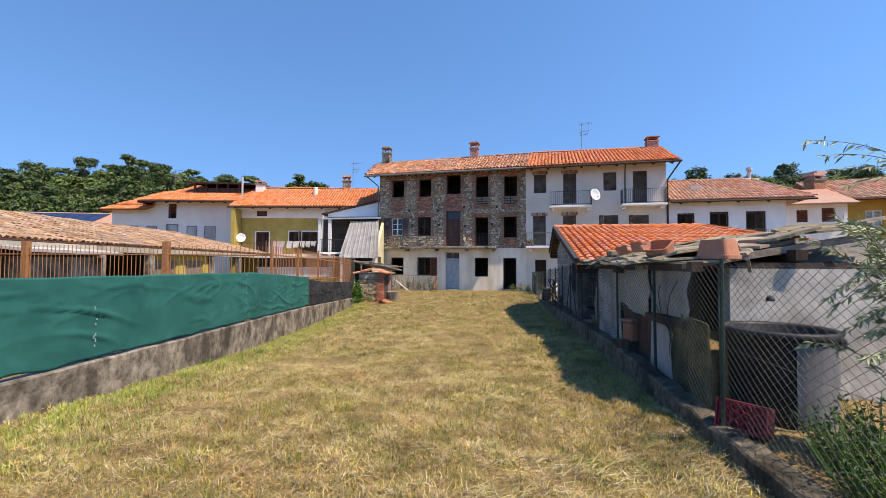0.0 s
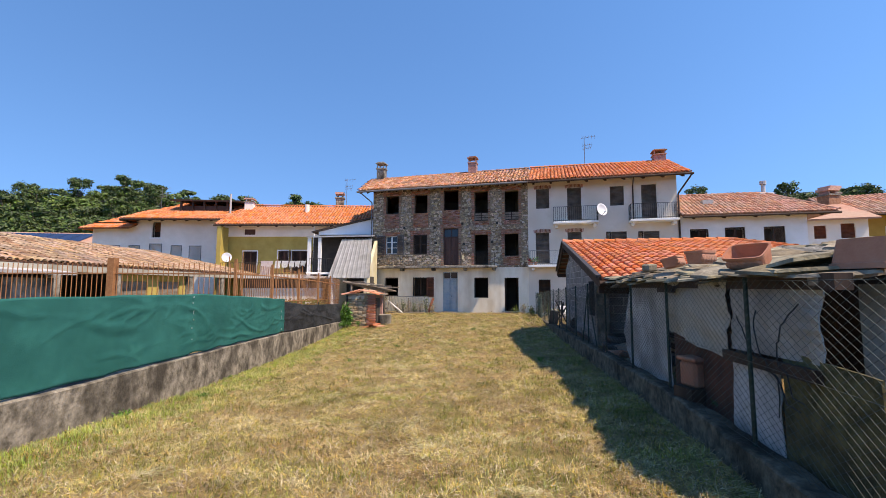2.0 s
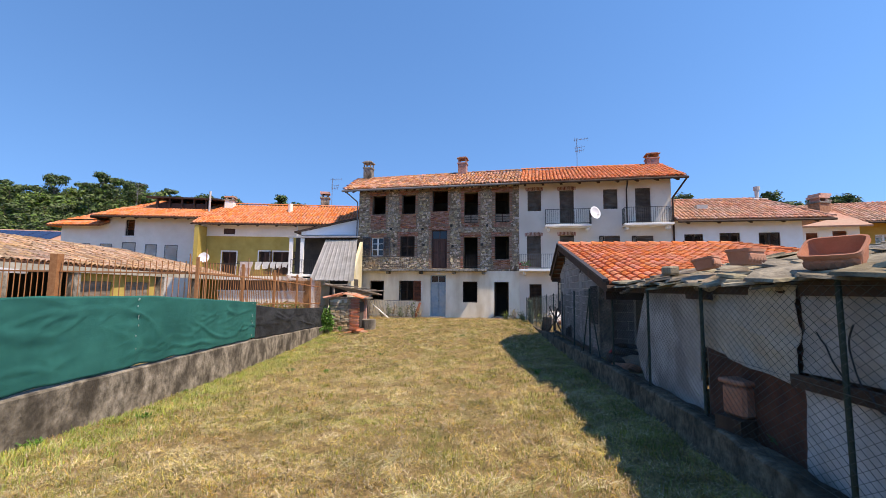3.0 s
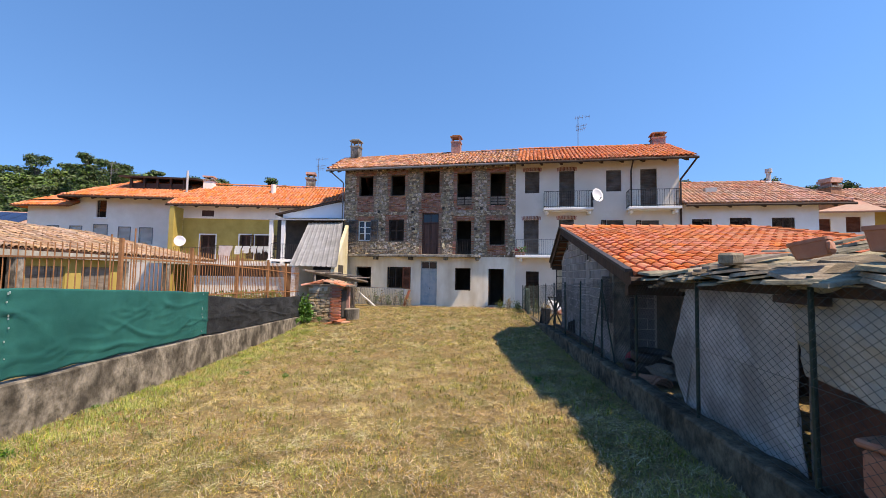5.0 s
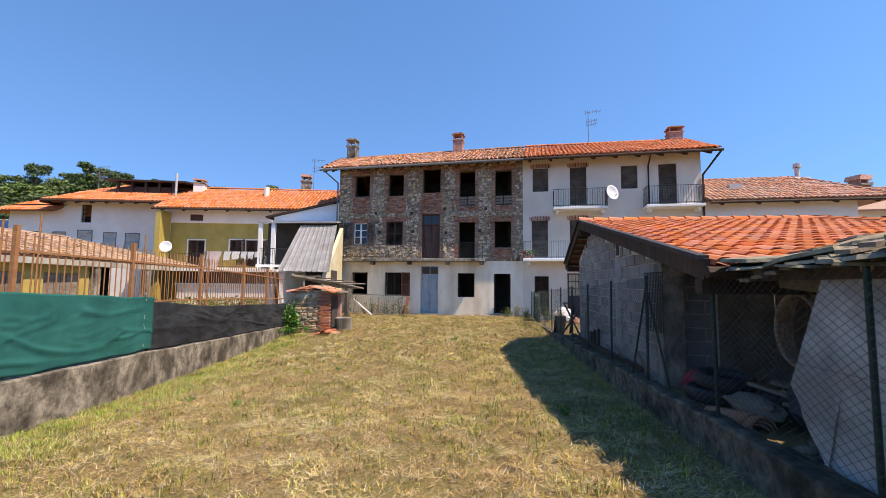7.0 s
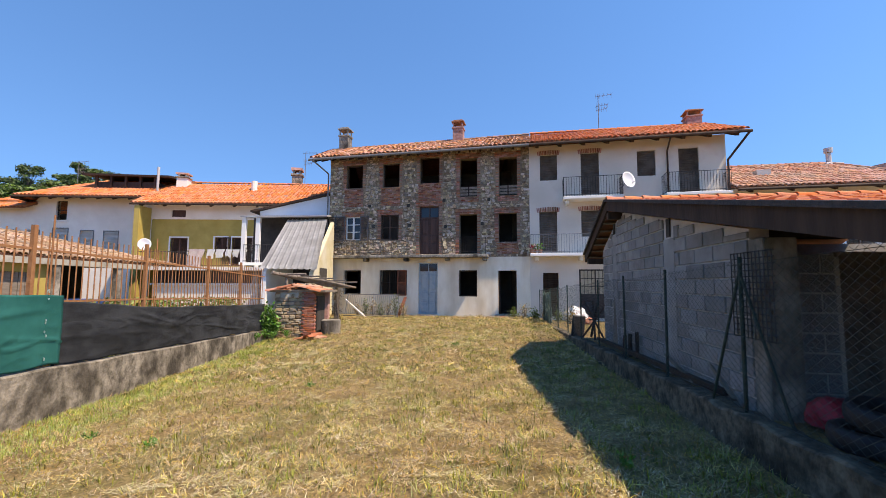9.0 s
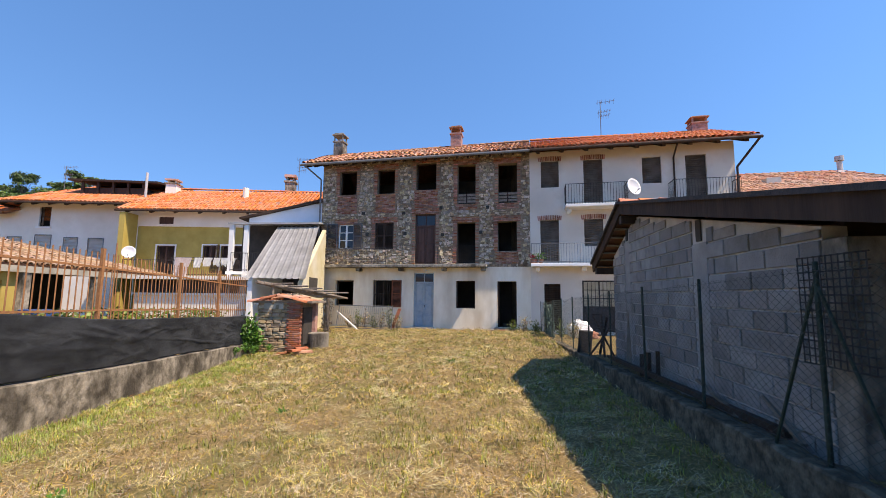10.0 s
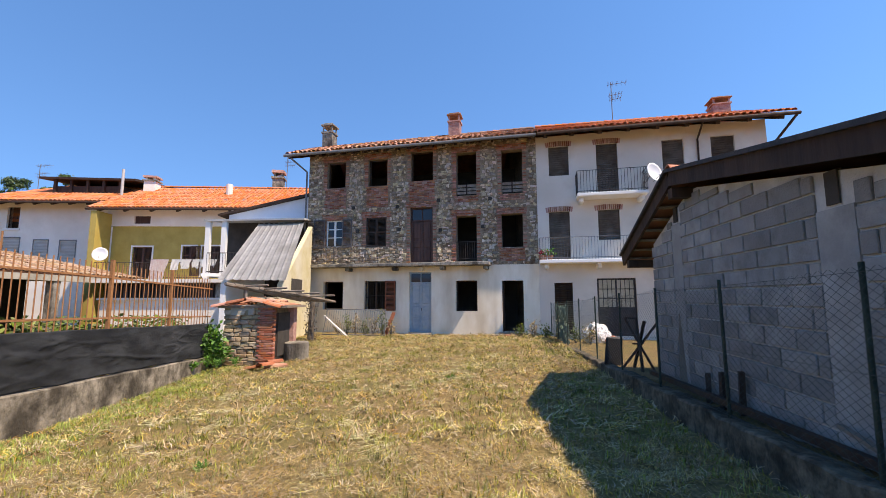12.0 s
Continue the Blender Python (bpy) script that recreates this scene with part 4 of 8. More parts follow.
def block_shed():
    h = thing("block_shed", "grey concrete block shed with an orange tiled roof", "shed", B_LOC, B_TURN)
    y0, y1 = 2.2, 8.75

    def roof_z(y):
        return lerp(1.60, 3.06, y / 7.05) if y < 7.05 else lerp(3.06, 2.06, (y - 7.05) / 2.65)

    # core wall, with blocks proud of it on the face
    bm = bmesh.new()
    n = 24
    cols = []
    for i in range(n + 1):
        y = lerp(y0, y1, i / n)
        t = roof_z(y) - 0.16
        cols.append([bm.verts.new(c) for c in ((0.31, y, -0.4), (0.31, y, t), (0.5, y, t), (0.5, y, -0.4))])
    for a, b in zip(cols, cols[1:]):
        for k in range(4):
            bm.faces.new((a[k], a[(k + 1) % 4], b[(k + 1) % 4], b[k]))
    bm.faces.new(cols[0])
    bm.faces.new(cols[-1][::-1])
    gw = part("gable_wall", bm, M_blockmortar, h, "grey concrete blocks with wide pale joints")
    rng = random.Random(2)
    slots = ((3.0, 1.95, 2.15), (6.85, 2.4, 2.75), (4.75, 1.98, 2.3))
    z, c = -0.25, 0
    while z < 3.0:
        y = y0 - (0.25 if c % 2 else 0.0)
        while y < y1:
            a, b = max(y, y0), min(y + 0.49, y1)
            for g0, g1 in ((4.14, 4.56), (7.45, 7.8)):
                if a < g0 < b:
                    b = g0 - 0.01
                elif a < g1 < b:
                    a = g1 + 0.01
            lim = min(roof_z(a), roof_z(b)) - 0.18
            top = min(z + 0.19, lim)
            if b - a > 0.08 and top - z > 0.05 and not (4.14 < (a + b) / 2 < 4.56 or 7.45 < (a + b) / 2 < 7.8):
                d = rng.uniform(0.0, 0.012)
                part("block", boxes((0.286 - d, 0.309, a, b - 0.008, z, top - 0.006), bevel=0.006), M_block, gw)
            y += 0.505
        z += 0.205
        c += 1
    part("pilaster", boxes((0.287, 0.309, 4.14, 4.56, -0.3, 2.02)), M_grout, h)
    part("pilaster", boxes((0.287, 0.309, 7.45, 7.8, -0.3, 2.45)), M_grout, h)
    # slot shade drawn as dark boxes on the wall face
    for y, a, b in ((4.35, 2.05, 2.34), (7.62, 2.48, 2.72)):
        part("vent_slot", boxes((0.284, 0.3, y - 0.07, y + 0.07, a, b)), M_dark, h)
    # near end wall and corner, back walls
    part("end_wall", boxes((0.505, 1.2, y0 + 0.1, y0 + 0.3, -0.4, 1.6)), M_blockmortar, h)
    # boards added across the open interior to keep sunlight out
    for k in range(14):
        part("light_blocking_board", boxes((1.21 + 0.41 * k, 1.6 + 0.41 * k, y0 + 0.14 + 0.02 * (k % 2), y0 + 0.18 + 0.02 * (k % 2), -0.4, 1.66)), M_wood_g, h)
    zz, c = -0.2, 0
    while zz < 1.5:
        x = 0.52 - 0.25 * (c % 2)
        while x < 1.15:
            a, b = max(x, 0.52), min(x + 0.49, 1.15)
            if b - a > 0.06:
                part("block", boxes((a, b, y0 + 0.085, y0 + 0.099, zz, zz + 0.19), bevel=0.006), M_block, gw)
            x += 0.505
        zz += 0.205
        c += 1
    part("corner_pillar", boxes((0.29, 0.6, y0 - 0.26, y0 - 0.004, -0.4, 1.78), bevel=0.01), M_conc, h)
    part("far_wall", boxes((0.505, 7.2, y1 - 0.2, y1, -0.4, 2.3)), M_blockmortar, h)
    part("right_wall", boxes((7.0, 7.2, y0, y1 - 0.21, -0.4, 1.7)), M_blockmortar, h)
    # roof timbers
    for y, z in ((0.12, 1.5), (2.3, 1.93), (4.6, 2.40), (7.05, 2.88), (9.4, 2.0)):
        part("purlin", boxes((0.02 if y > 6 or y < 1 else 0.5, 7.3 if y < 6 else 6, y - 0.08, y + 0.08, z - 0.13, z + 0.02)), M_wood_d, h)
    bm = bmesh.new()
    beam(bm, (0.03, -0.06, 1.61), (0.03, 7.06, 3.06), 0.05, 0.22)
    beam(bm, (0.03, 7.06, 3.06), (0.03, 9.75, 2.04), 0.05, 0.22)
    part("verge_board", bm, M_wood_d, h)
    part("verge_flashing", beam(beam(bmesh.new(), (0.0, -0.06, 1.73), (0.0, 7.06, 3.18), 0.1, 0.05), (0.0, 7.06, 3.18), (0.0, 9.75, 2.16), 0.1, 0.05), M_iron, h)
    bm = bmesh.new()
    for i in range(7):
        yy = 7.25 + i * 0.36
        box(bm, 0.03, 0.5, yy, yy + 0.16, roof_z(yy) - 0.12, roof_z(yy) - 0.09)
    part("soffit_battens", bm, M_wood_g, h)
    tile_roof(h, (0.06, -0.05, 1.64), (7.6, -0.05, 1.64), (0.06, 7.05, 3.10), (5.7, 7.05, 3.10), (M_tile_newp, M_tile_new), M_deck, 0.225, 0.36, parts=300, seed=9, messy=0.006)
    tile_roof(h, (6.0, 9.75, 2.08), (0.06, 9.75, 2.08), (5.7, 7.05, 3.10), (0.06, 7.05, 3.10), (M_tile_new, M_tile_new), M_deck, 0.225, 0.36, seed=10)
    bm = bmesh.new()
    slab(bm, [(7.6, -0.05, 1.68), (7.6, 9.75, 1.76), (5.75, 7.1, 3.12), (5.7, 7.0, 3.14)], 0.08)
    part("hip_slope", bm, M_tile_new, h)
    ridge_tiles(h, (0.0, 7.05, 3.15), (5.7, 7.05, 3.15), M_tile_new)
    ridge_tiles(h, (7.6, -0.05, 1.72), (5.7, 7.05, 3.15), M_tile_new)
    part("gutter", rods([((0.0, -0.12, 1.58), (7.6, -0.12, 1.57))], 0.06, 8), M_wood_d, h)


block_shed()

# ---------------------------------------------------------------- right side: wire fence, shack, yard


def wire_fence():
    f = thing("wire_fence", "dark green chain-link fence on the low concrete wall", "fence")
    ys = (-3.3, -1.5, 0.35, 2.15, 3.95, 5.66, 7.5, 9.08, 10.85, 12.7, 14.5, 16.3, 18.15, 20.0, 21.9, 23.8, 25.7, 27.5, 29.2)

    def top(y):
        return float(np.interp(y, (0, 4, 9, 12, 14.5, 18, 24, 29.2), (1.55, 1.55, 1.55, 1.5, 1.41, 1.31, 1.12, 0.95)))

    for i, y in enumerate(ys):
        x = right_x(y)
        bm = rod(bmesh.new(), (x, y, right_top(y) - 0.02), (x + 0.01 * math.sin(i * 2.1), y + 0.012 * math.cos(i), top(y) + 0.05), 0.019, 8)
        part("post", bm, M_postgreen, f)
    for y in (12.7,):
        x = right_x(y)
        for d in (-0.52, 0.52):
            part("brace", rod(bmesh.new(), (x, y, top(y) - 0.1), (x + 0.02, y + d, right_top(y + d)), 0.014, 6), M_postgreen, f)
    vs, fs = [], []

    def wire(p, q, r):
        p, q = Vector(p), Vector(q)
        d = (q - p).normalized()
        a = d.orthogonal().normalized()
        b = d.cross(a)
        k = len(vs)
        for c in (p, q):
            for ang in (0, 2.094, 4.189):
                vs.append(tuple(c + (a * math.cos(ang) + b * math.sin(ang)) * r))
        fs.extend([(k, k + 1, k + 4, k + 3), (k + 1, k + 2, k + 5, k + 4), (k + 2, k, k + 3, k + 5)])

    step = 0.098
    rng = random.Random(7)
    y = -5.4
    while y < 31.3:
        for sgn in (1, -1):
            n = 3
            pts = []
            for i in range(n + 1):
                yy = y + sgn * 2.1 * i / n
                h = i / n
                yc = min(max(yy, -3.3), 29.2)
                sag = 0.012 * math.sin(yc * 3.5) - 0.015 * math.sin(yc * 1.7)
                z = lerp(right_top(yc) + 0.0, top(yc) + sag, h)
                pts.append((right_x(yc) - 0.022 + 0.014 * math.sin(yc * 2.6 + h * 3) + 0.003 * sgn, yy, z))
            for a, b in zip(pts, pts[1:]):
                if -3.3 <= a[1] <= 29.2 and -3.3 <= b[1] <= 29.2:
                    wire(a, b, 0.0019)
        y += step
    tagged(mesh_from("wire_mesh", vs, fs, M_wire, f), kind="stuff")
    vs, fs = [], []
    for frac in (0.02, 0.5, 0.985):
        for a, b in zip(ys, ys[1:]):
            wire((right_x(a) - 0.024, a, lerp(right_top(a), top(a), frac)), (right_x(b) - 0.024, b, lerp(right_top(b), top(b), frac)), 0.0026)
    mesh_from("tension_wire", vs, fs, M_wire, f)


wire_fence()


def rx(y, off):
    return right_x(y) + off


def sheet(bm, pts, thick=0.012, wrinkle=0.02, n=10, seed=1):
    """A plate between four corners (bottom near, bottom far, top far, top near), slightly buckled."""
    rng = random.Random(seed)
    a, b, c, d = (Vector(p) for p in pts)
    nrm = (b - a).cross(d - a).normalized()
    grid = []
    for i in range(n + 1):
        row = []
        for j in range(n + 1):
            u, v = i / n, j / n
            p = lerp(lerp(a, b, u), lerp(d, c, u), v)
            p = p + nrm * wrinkle * (noise.noise((u * 3 + seed, v * 3, seed)) + 0.4 * noise.noise((u * 9, v * 9, seed)))
            row.append((bm.verts.new(p), bm.verts.new(p + nrm * thick)))
        grid.append(row)
    for i in range(n):
        for j in range(n):
            for k in (0, 1):
                bm.faces.new((grid[i][j][k], grid[i + 1][j][k], grid[i + 1][j + 1][k], grid[i][j + 1][k]))
    for i in range(n):
        for j in (0, n):
            bm.faces.new((grid[i][j][0], grid[i + 1][j][0], grid[i + 1][j][1], grid[i][j][1]))
            bm.faces.new((grid[j][i][0], grid[j][i + 1][0], grid[j][i + 1][1], grid[j][i][1]))
    return bm


def shack():
    s = thing("patched_shack", "ramshackle shack patched with sheets under a stone-slab roof", "shack")
    Y0, Y1 = 5.05, 10.35
    o = 0.16
    z0 = -0.1

    def P(y, z, off=0.0):
        return (rx(y, o + off), y, z)

    part("white_sheet", sheet(bmesh.new(), [P(7.8, 0.02), P(9.72, 0.05), P(9.35, 1.5), P(7.98, 1.5)], 0.012, 0.05, 12, 3), M_dirty, s, "dirty white corrugated fibre sheet")
    part("white_sheet", sheet(bmesh.new(), [P(9.66, 0.05, -0.02), P(9.95, 0.6, -0.05), P(9.62, 1.5, 0.01), P(9.3, 1.5, 0.01)], 0.012, 0.02, 8, 4), M_dirty, s)
    part("grey_sheet", sheet(bmesh.new(), [P(7.85, 0.45, -0.03), P(8.1, 0.5, -0.03), P(8.75, 1.45, -0.03), P(7.8, 1.5, -0.03)], 0.012, 0.02, 8, 5), M_eternit, s)
    part("beige_cloth", sheet(bmesh.new(), [P(6.28, 0.72, -0.05), P(7.72, 0.86, -0.05), P(7.9, 1.54, -0.05), P(6.2, 1.54, -0.05)], 0.008, 0.07, 16, 6), M_dirtyb, s, "beige cloth hung over the wall")
    part("rusty_panel", sheet(bmesh.new(), [P(6.25, -0.05, 0.02), P(7.75, 0.0, 0.02), P(7.75, 1.0, 0.02), P(6.25, 1.0, 0.02)], 0.02, 0.02, 6, 7), M_rustsheet, s)
    part("white_sheet", sheet(bmesh.new(), [P(5.5, -0.02, -0.02), P(6.25, 0.0, -0.02), P(6.22, 0.72, -0.02), P(5.5, 0.75, -0.02)], 0.012, 0.03, 8, 8), M_dirty, s)
    part("dark_cloth", sheet(bmesh.new(), [P(5.0, 0.9, -0.01), P(6.25, 0.85, -0.01), P(6.2, 1.52, -0.01), P(5.0, 1.52, -0.01)], 0.01, 0.05, 12, 9), M_eternit, s)
    part("mossy_board", sheet(bmesh.new(), [P(4.5, -0.02, 0.0), P(5.5, 0.0, 0.0), P(5.46, 0.95, 0.0), P(4.55, 0.9, 0.0)], 0.02, 0.02, 6, 10), M_moss, s)
    for y, z in ((6.26, 1.6), (7.78, 1.58), (9.2, 1.5)):
        part("post", boxes((rx(y, o + 0.05), rx(y, o + 0.12), y - 0.035, y + 0.035, z0 - 0.1, z)), M_wood_g, s)
    bm = bmesh.new()
    beam(bm, P(5.0, 0.82, -0.05), P(6.3, 0.78, -0.05), 0.05, 0.1)
    part("batten", bm, M_wood_d, s)
    bm = bmesh.new()
    beam(bm, P(7.45, 1.42, -0.09), P(7.95, 1.42, -0.09), 0.06, 0.06)
    part("batten", bm, M_wood_d, s)
    part("beam", beam(bmesh.new(), P(4.8, 1.52, 0.02), P(10.4, 1.5, 0.02), 0.12, 0.12), M_wood_d, s)
    part("beam", beam(bmesh.new(), P(4.8, 1.66, 1.2), P(10.4, 1.62, 1.2), 0.12, 0.12), M_wood_d, s)
    for y in (5.0, 6.4, 7.8, 9.2, 10.3):
        part("rafter", beam(bmesh.new(), P(y, 1.53, -0.05), P(y, 1.9, 2.2), 0.09, 0.08), M_wood_g, s)
    # inner closing walls, added in near-black so the inside stays dark
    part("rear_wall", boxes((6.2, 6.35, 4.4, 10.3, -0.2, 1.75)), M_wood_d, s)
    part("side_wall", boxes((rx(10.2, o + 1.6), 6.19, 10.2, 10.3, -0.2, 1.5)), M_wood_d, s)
    # stone slabs of the roof
    rng = random.Random(21)
    mesh = None
    for j in (-0.5, -0.25, 0, 0.35, 1, 2, 3, 4, 5):
        y = 4.75 + rng.uniform(0, 0.3)
        while y < 10.35:
            w = rng.uniform(0.4, 0.8)
            bm = bmesh.new()
            n = rng.randint(5, 7)
            lo, hi = [], []
            th = rng.uniform(0.018, 0.035)
            for k in range(n):
                a = 2 * math.pi * k / n + rng.uniform(-0.2, 0.2)
                r = rng.uniform(0.85, 1.1)
                lo.append(bm.verts.new((math.cos(a) * 0.34 * r, math.sin(a) * w * 0.6 * r, 0)))
                hi.append(bm.verts.new((math.cos(a) * 0.32 * r, math.sin(a) * w * 0.57 * r, th)))
            bm.faces.new(hi)
            bm.faces.new(lo[::-1])
            for k in range(n):
                bm.faces.new((lo[k], lo[(k + 1) % n], hi[(k + 1) % n], hi[k]))
            ob = part("stone_slab", bm, M_lichen, s)
            off = 0.08 + max(j, -0.1 * rng.random()) * 0.42
            ob.matrix_basis = pose(rx(y + w / 2, o + off + rng.uniform(-0.06, 0.06)), y + w / 2, 1.605 - 0.003 * (y - 5) + j * 0.085 + rng.uniform(0, 0.04), rng.uniform(-7, 7), -9 + rng.uniform(-7, 7), rng.uniform(-30, 30))
            y += w * 0.92
    # loose timbers on the edge
    for k in range(9):
        y = 8.9 + k * 0.18
        part("roof_stick", beam(bmesh.new(), P(y, 1.68 - 0.03 * k, -0.15), P(y + 0.3, 1.85 - 0.03 * k, 0.9), 0.09, 0.03), M_wood_g, s)


shack()


def hanging_cables():
    c = thing("hanging_cables", "tangle of dark hoses and wires hung on the shack front", "cables")
    rng = random.Random(66)
    for k in range(3):
        y, z = 5.15 + 0.3 * k, 1.35 - 0.08 * (k % 3)
        prevp = None
        for i in range(15):
            u = i / 14
            p = (rx(y, 0.1), y + 0.25 * math.sin(u * 3.1 + k), z - u * rng.uniform(0.55, 0.95))
            if prevp:
                p = (p[0], p[1], min(p[2], prevp[2] - 0.01))
                if i == 1:
                    bm = bmesh.new()
                rod(bm, prevp, p, 0.006, 5)
            prevp = p
        part("cable", bm, M_plastic, c)


hanging_cables()
pot = thing("clay_pot", "old square clay pot standing in the shack opening", "pot", (rx(7.05, 0.14), 7.05, 0.28), 12)
part("pot_body", boxes((-0.13, 0.13, -0.13, 0.13, 0, 0.3), bevel=0.03), M_terra, pot)
part("pot_rim", boxes((-0.15, 0.15, -0.15, 0.15, 0.302, 0.35), bevel=0.015), M_terra, pot)
part("pot_stand", boxes((-0.2, 0.2, -0.14, 0.14, -0.4, -0.002)), M_wood_d, pot)


def planter(loc, rz, lx, ly, h, tilt=0, label="empty terracotta trough planter on the stone-slab roof", up=True):
    p = thing("planter", label, "planter", loc, rz, "terracotta planters on the shack roof")
    if tilt:
        p.matrix_basis = p.matrix_basis @ pose(0, 0, 0, tilt, 0, 0)
    bm = bmesh.new()
    rings = [(0.80, 0.0), (0.97, h * 0.8), (1.04, h * 0.82), (1.04, h), (0.95, h), (0.92, h * 0.8), (0.76, 0.03)]
    rv = []
    for f, z in rings:
        ring = []
        for k in range(24):
            a = 2 * math.pi * k / 24
            c, s = math.cos(a), math.sin(a)
            e = 0.35
            ring.append(bm.verts.new((math.copysign(abs(c) ** e, c) * lx / 2 * f, math.copysign(abs(s) ** e, s) * ly / 2 * f, z)))
        rv.append(ring)
    for a, b in zip(rv, rv[1:]):
        for k in range(24):
            bm.faces.new((a[k], a[(k + 1) % 24], b[(k + 1) % 24], b[k]))
    bm.faces.new(rv[0][::-1])
    bm.faces.new(rv[-1])
    body = part("pot", bm, M_terra, p, smooth=False)
    bm = bmesh.new()
    for k in range(5):
        r = bmesh.ops.create_icosphere(bm, subdivisions=1, radius=0.045)
        bmesh.ops.transform(bm, matrix=Matrix.Translation(((k - 2) * lx * 0.17, -ly * 0.44, h * 0.45)) @ Matrix.Diagonal((1.1, 0.5, 1.3, 1)), verts=r["verts"])
    tagged(part("relief", bm, M_terra, body), kind="stuff")
    return p


planter((4.1, 5.33, 1.86), -72, 0.52, 0.26, 0.2, 180, "large terracotta trough turned upside down on the shack roof")
planter((3.3, 4.88, 1.83), -70, 0.40, 0.28, 0.22, 180, "terracotta trough turned upside down on the shack roof")
planter((3.17, 5.87, 1.69), -65, 0.36, 0.24, 0.16, 38, "tilted terracotta planter on the shack roof")
planter((3.47, 7.18, 1.76), 20, 0.27, 0.27, 0.16)
planter((3.43, 7.72, 1.74), 40, 0.25, 0.25, 0.13, -12)
bm = bmesh.new()
box(bm, -0.1, 0.1, -0.08, 0.08, 0, 0.12, bevel=0.02)
cb = one("concrete_block", bm, M_lichen, "weathered concrete block lying on the shack roof", "block")
cb.matrix_basis = pose(3.66, 8.9, 1.72, 3, -4, 18)


def leanto():
    s = thing("corrugated_leanto", "lean-to of grey corrugated fibre sheets beside the block shed", "lean-to")
    bm = bmesh.new()
    n = 44
    prev = None
    for i in range(n + 1):
        u = i / n
        wob = 0.022 * math.sin(i * math.pi / 2)
        a = Vector((lerp(4.1, 7.6, u), 11.35 - 0.5 * u, 1.60 + wob))
        b = Vector((lerp(4.45, 7.6, u), 10.05 - 0.4 * u, 1.42 + wob))
        cur = (bm.verts.new(a), bm.verts.new(b))
        if prev:
            bm.faces.new((prev[0], cur[0], cur[1], prev[1]))
        prev = cur
    r = bmesh.ops.solidify(bm, geom=bm.faces[:], thickness=0.012)
    part("corrugated_sheet", bm, M_eternit, s)
    part("edge_beam", beam(bmesh.new(), (4.0, 11.3, 1.54), (4.5, 9.95, 1.34), 0.06, 0.14), M_wood_g, s)
    for x, y, z in ((5.2, 9.98, 1.36), (5.6, 11.1, 1.55)):
        part("post", boxes((x - 0.035, x + 0.035, y - 0.035, y + 0.035, -0.1, z)), M_wood_d, s)
    # dark wall added at the back to keep the lean-to's inside unlit
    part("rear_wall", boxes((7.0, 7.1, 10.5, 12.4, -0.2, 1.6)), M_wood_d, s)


leanto()


def tyre(loc, rot=(0, 0, 0), r=0.33, w=0.17):
    bm = bmesh.new()
    prof = [(r * 0.62, -w * 0.35), (r * 0.8, -w / 2), (r * 0.96, -w * 0.42), (r, -w * 0.2), (r, w * 0.2), (r * 0.96, w * 0.42), (r * 0.8, w / 2), (r * 0.62, w * 0.35)]
    rings = []
    for k in range(24):
        a = 2 * math.pi * k / 24
        rings.append([bm.verts.new((math.cos(a) * q, math.sin(a) * q, h)) for q, h in prof])
    for k in range(24):
        a, b = rings[k], rings[(k + 1) % 24]
        for i in range(len(prof)):
            j = (i + 1) % len(prof)
            bm.faces.new((a[i], b[i], b[j], a[j]))
    ob = one("tyre", bm, M_plastic, "worn black car tyre lying among scrap", "tyre", smooth=True)
    ob.matrix_basis = pose(*loc, *rot)


tyre((4.22, 11.75, 0.08))
tyre((4.32, 11.7, 0.25), (5, 0, 0))
tyre((4.75, 11.2, 0.1), (0, 6, 0))


def lump_mesh(name, loc, size, mat, label, category, seed, flat=0.5):
    bm = bmesh.new()
    bmesh.ops.create_icosphere(bm, subdivisions=3, radius=1.0)
    for v in bm.verts:
        d = 1 + 0.28 * noise.noise(v.co * 1.6 + Vector((seed, 0, 0))) + 0.12 * noise.noise(v.co * 5 + Vector((0, seed, 0)))
        v.co = Vector((v.co.x * d * size[0], v.co.y * d * size[1], max(v.co.z * d, -flat) * size[2] + flat * size[2]))
    ob = one(name, bm, mat, label, category)
    ob.location = loc
    return ob


lump_mesh("tarpaulin", (4.12, 10.98, 0.08), (0.2, 0.34, 0.11), M_wood_g, "crumpled beige tarpaulin over a scrap heap", "tarpaulin", 3)
lump_mesh("plastic_sack", (4.5, 10.6, 0.05), (0.3, 0.3, 0.3), M_plastic, "dark plastic sack on the scrap heap", "sack", 5)
lump_mesh("plastic_sack", (4.25, 9.85, -0.05), (0.35, 0.35, 0.2), M_plastic, "dark plastic sack on the scrap heap", "sack", 8)
lump_mesh("rag_heap", (4.9, 10.9, 0.0), (0.4, 0.4, 0.35), M_wood_d, "dark bundle of old cloth among scrap", "cloth bundle", 9)
lump_mesh("red_tarp", (4.38, 12.3, 0.0), (0.2, 0.22, 0.17), M_red, "red folded tarpaulin leaning by the block wall", "tarpaulin", 12)
lump_mesh("stone", (3.75, 9.95, 0.0), (0.12, 0.1, 0.08), M_lichen, "grey stone on the wall top", "stone", 14)
for k in range(6):
    vs_, fs_ = tile_verts(0.26, 0.5)
    ob = tagged(mesh_from("roof_tile", vs_, fs_, M_terra), "spare curved terracotta tile stacked on the ground", "roof tile", "stacked spare tiles")
    ob.matrix_basis = pose(3.86 + 0.03 * (k % 3), 10.62 + 0.12 * (k // 3), -0.04 + 0.03 * (k % 3), -4, 0, -12 + 5 * k)
bm = bmesh.new()
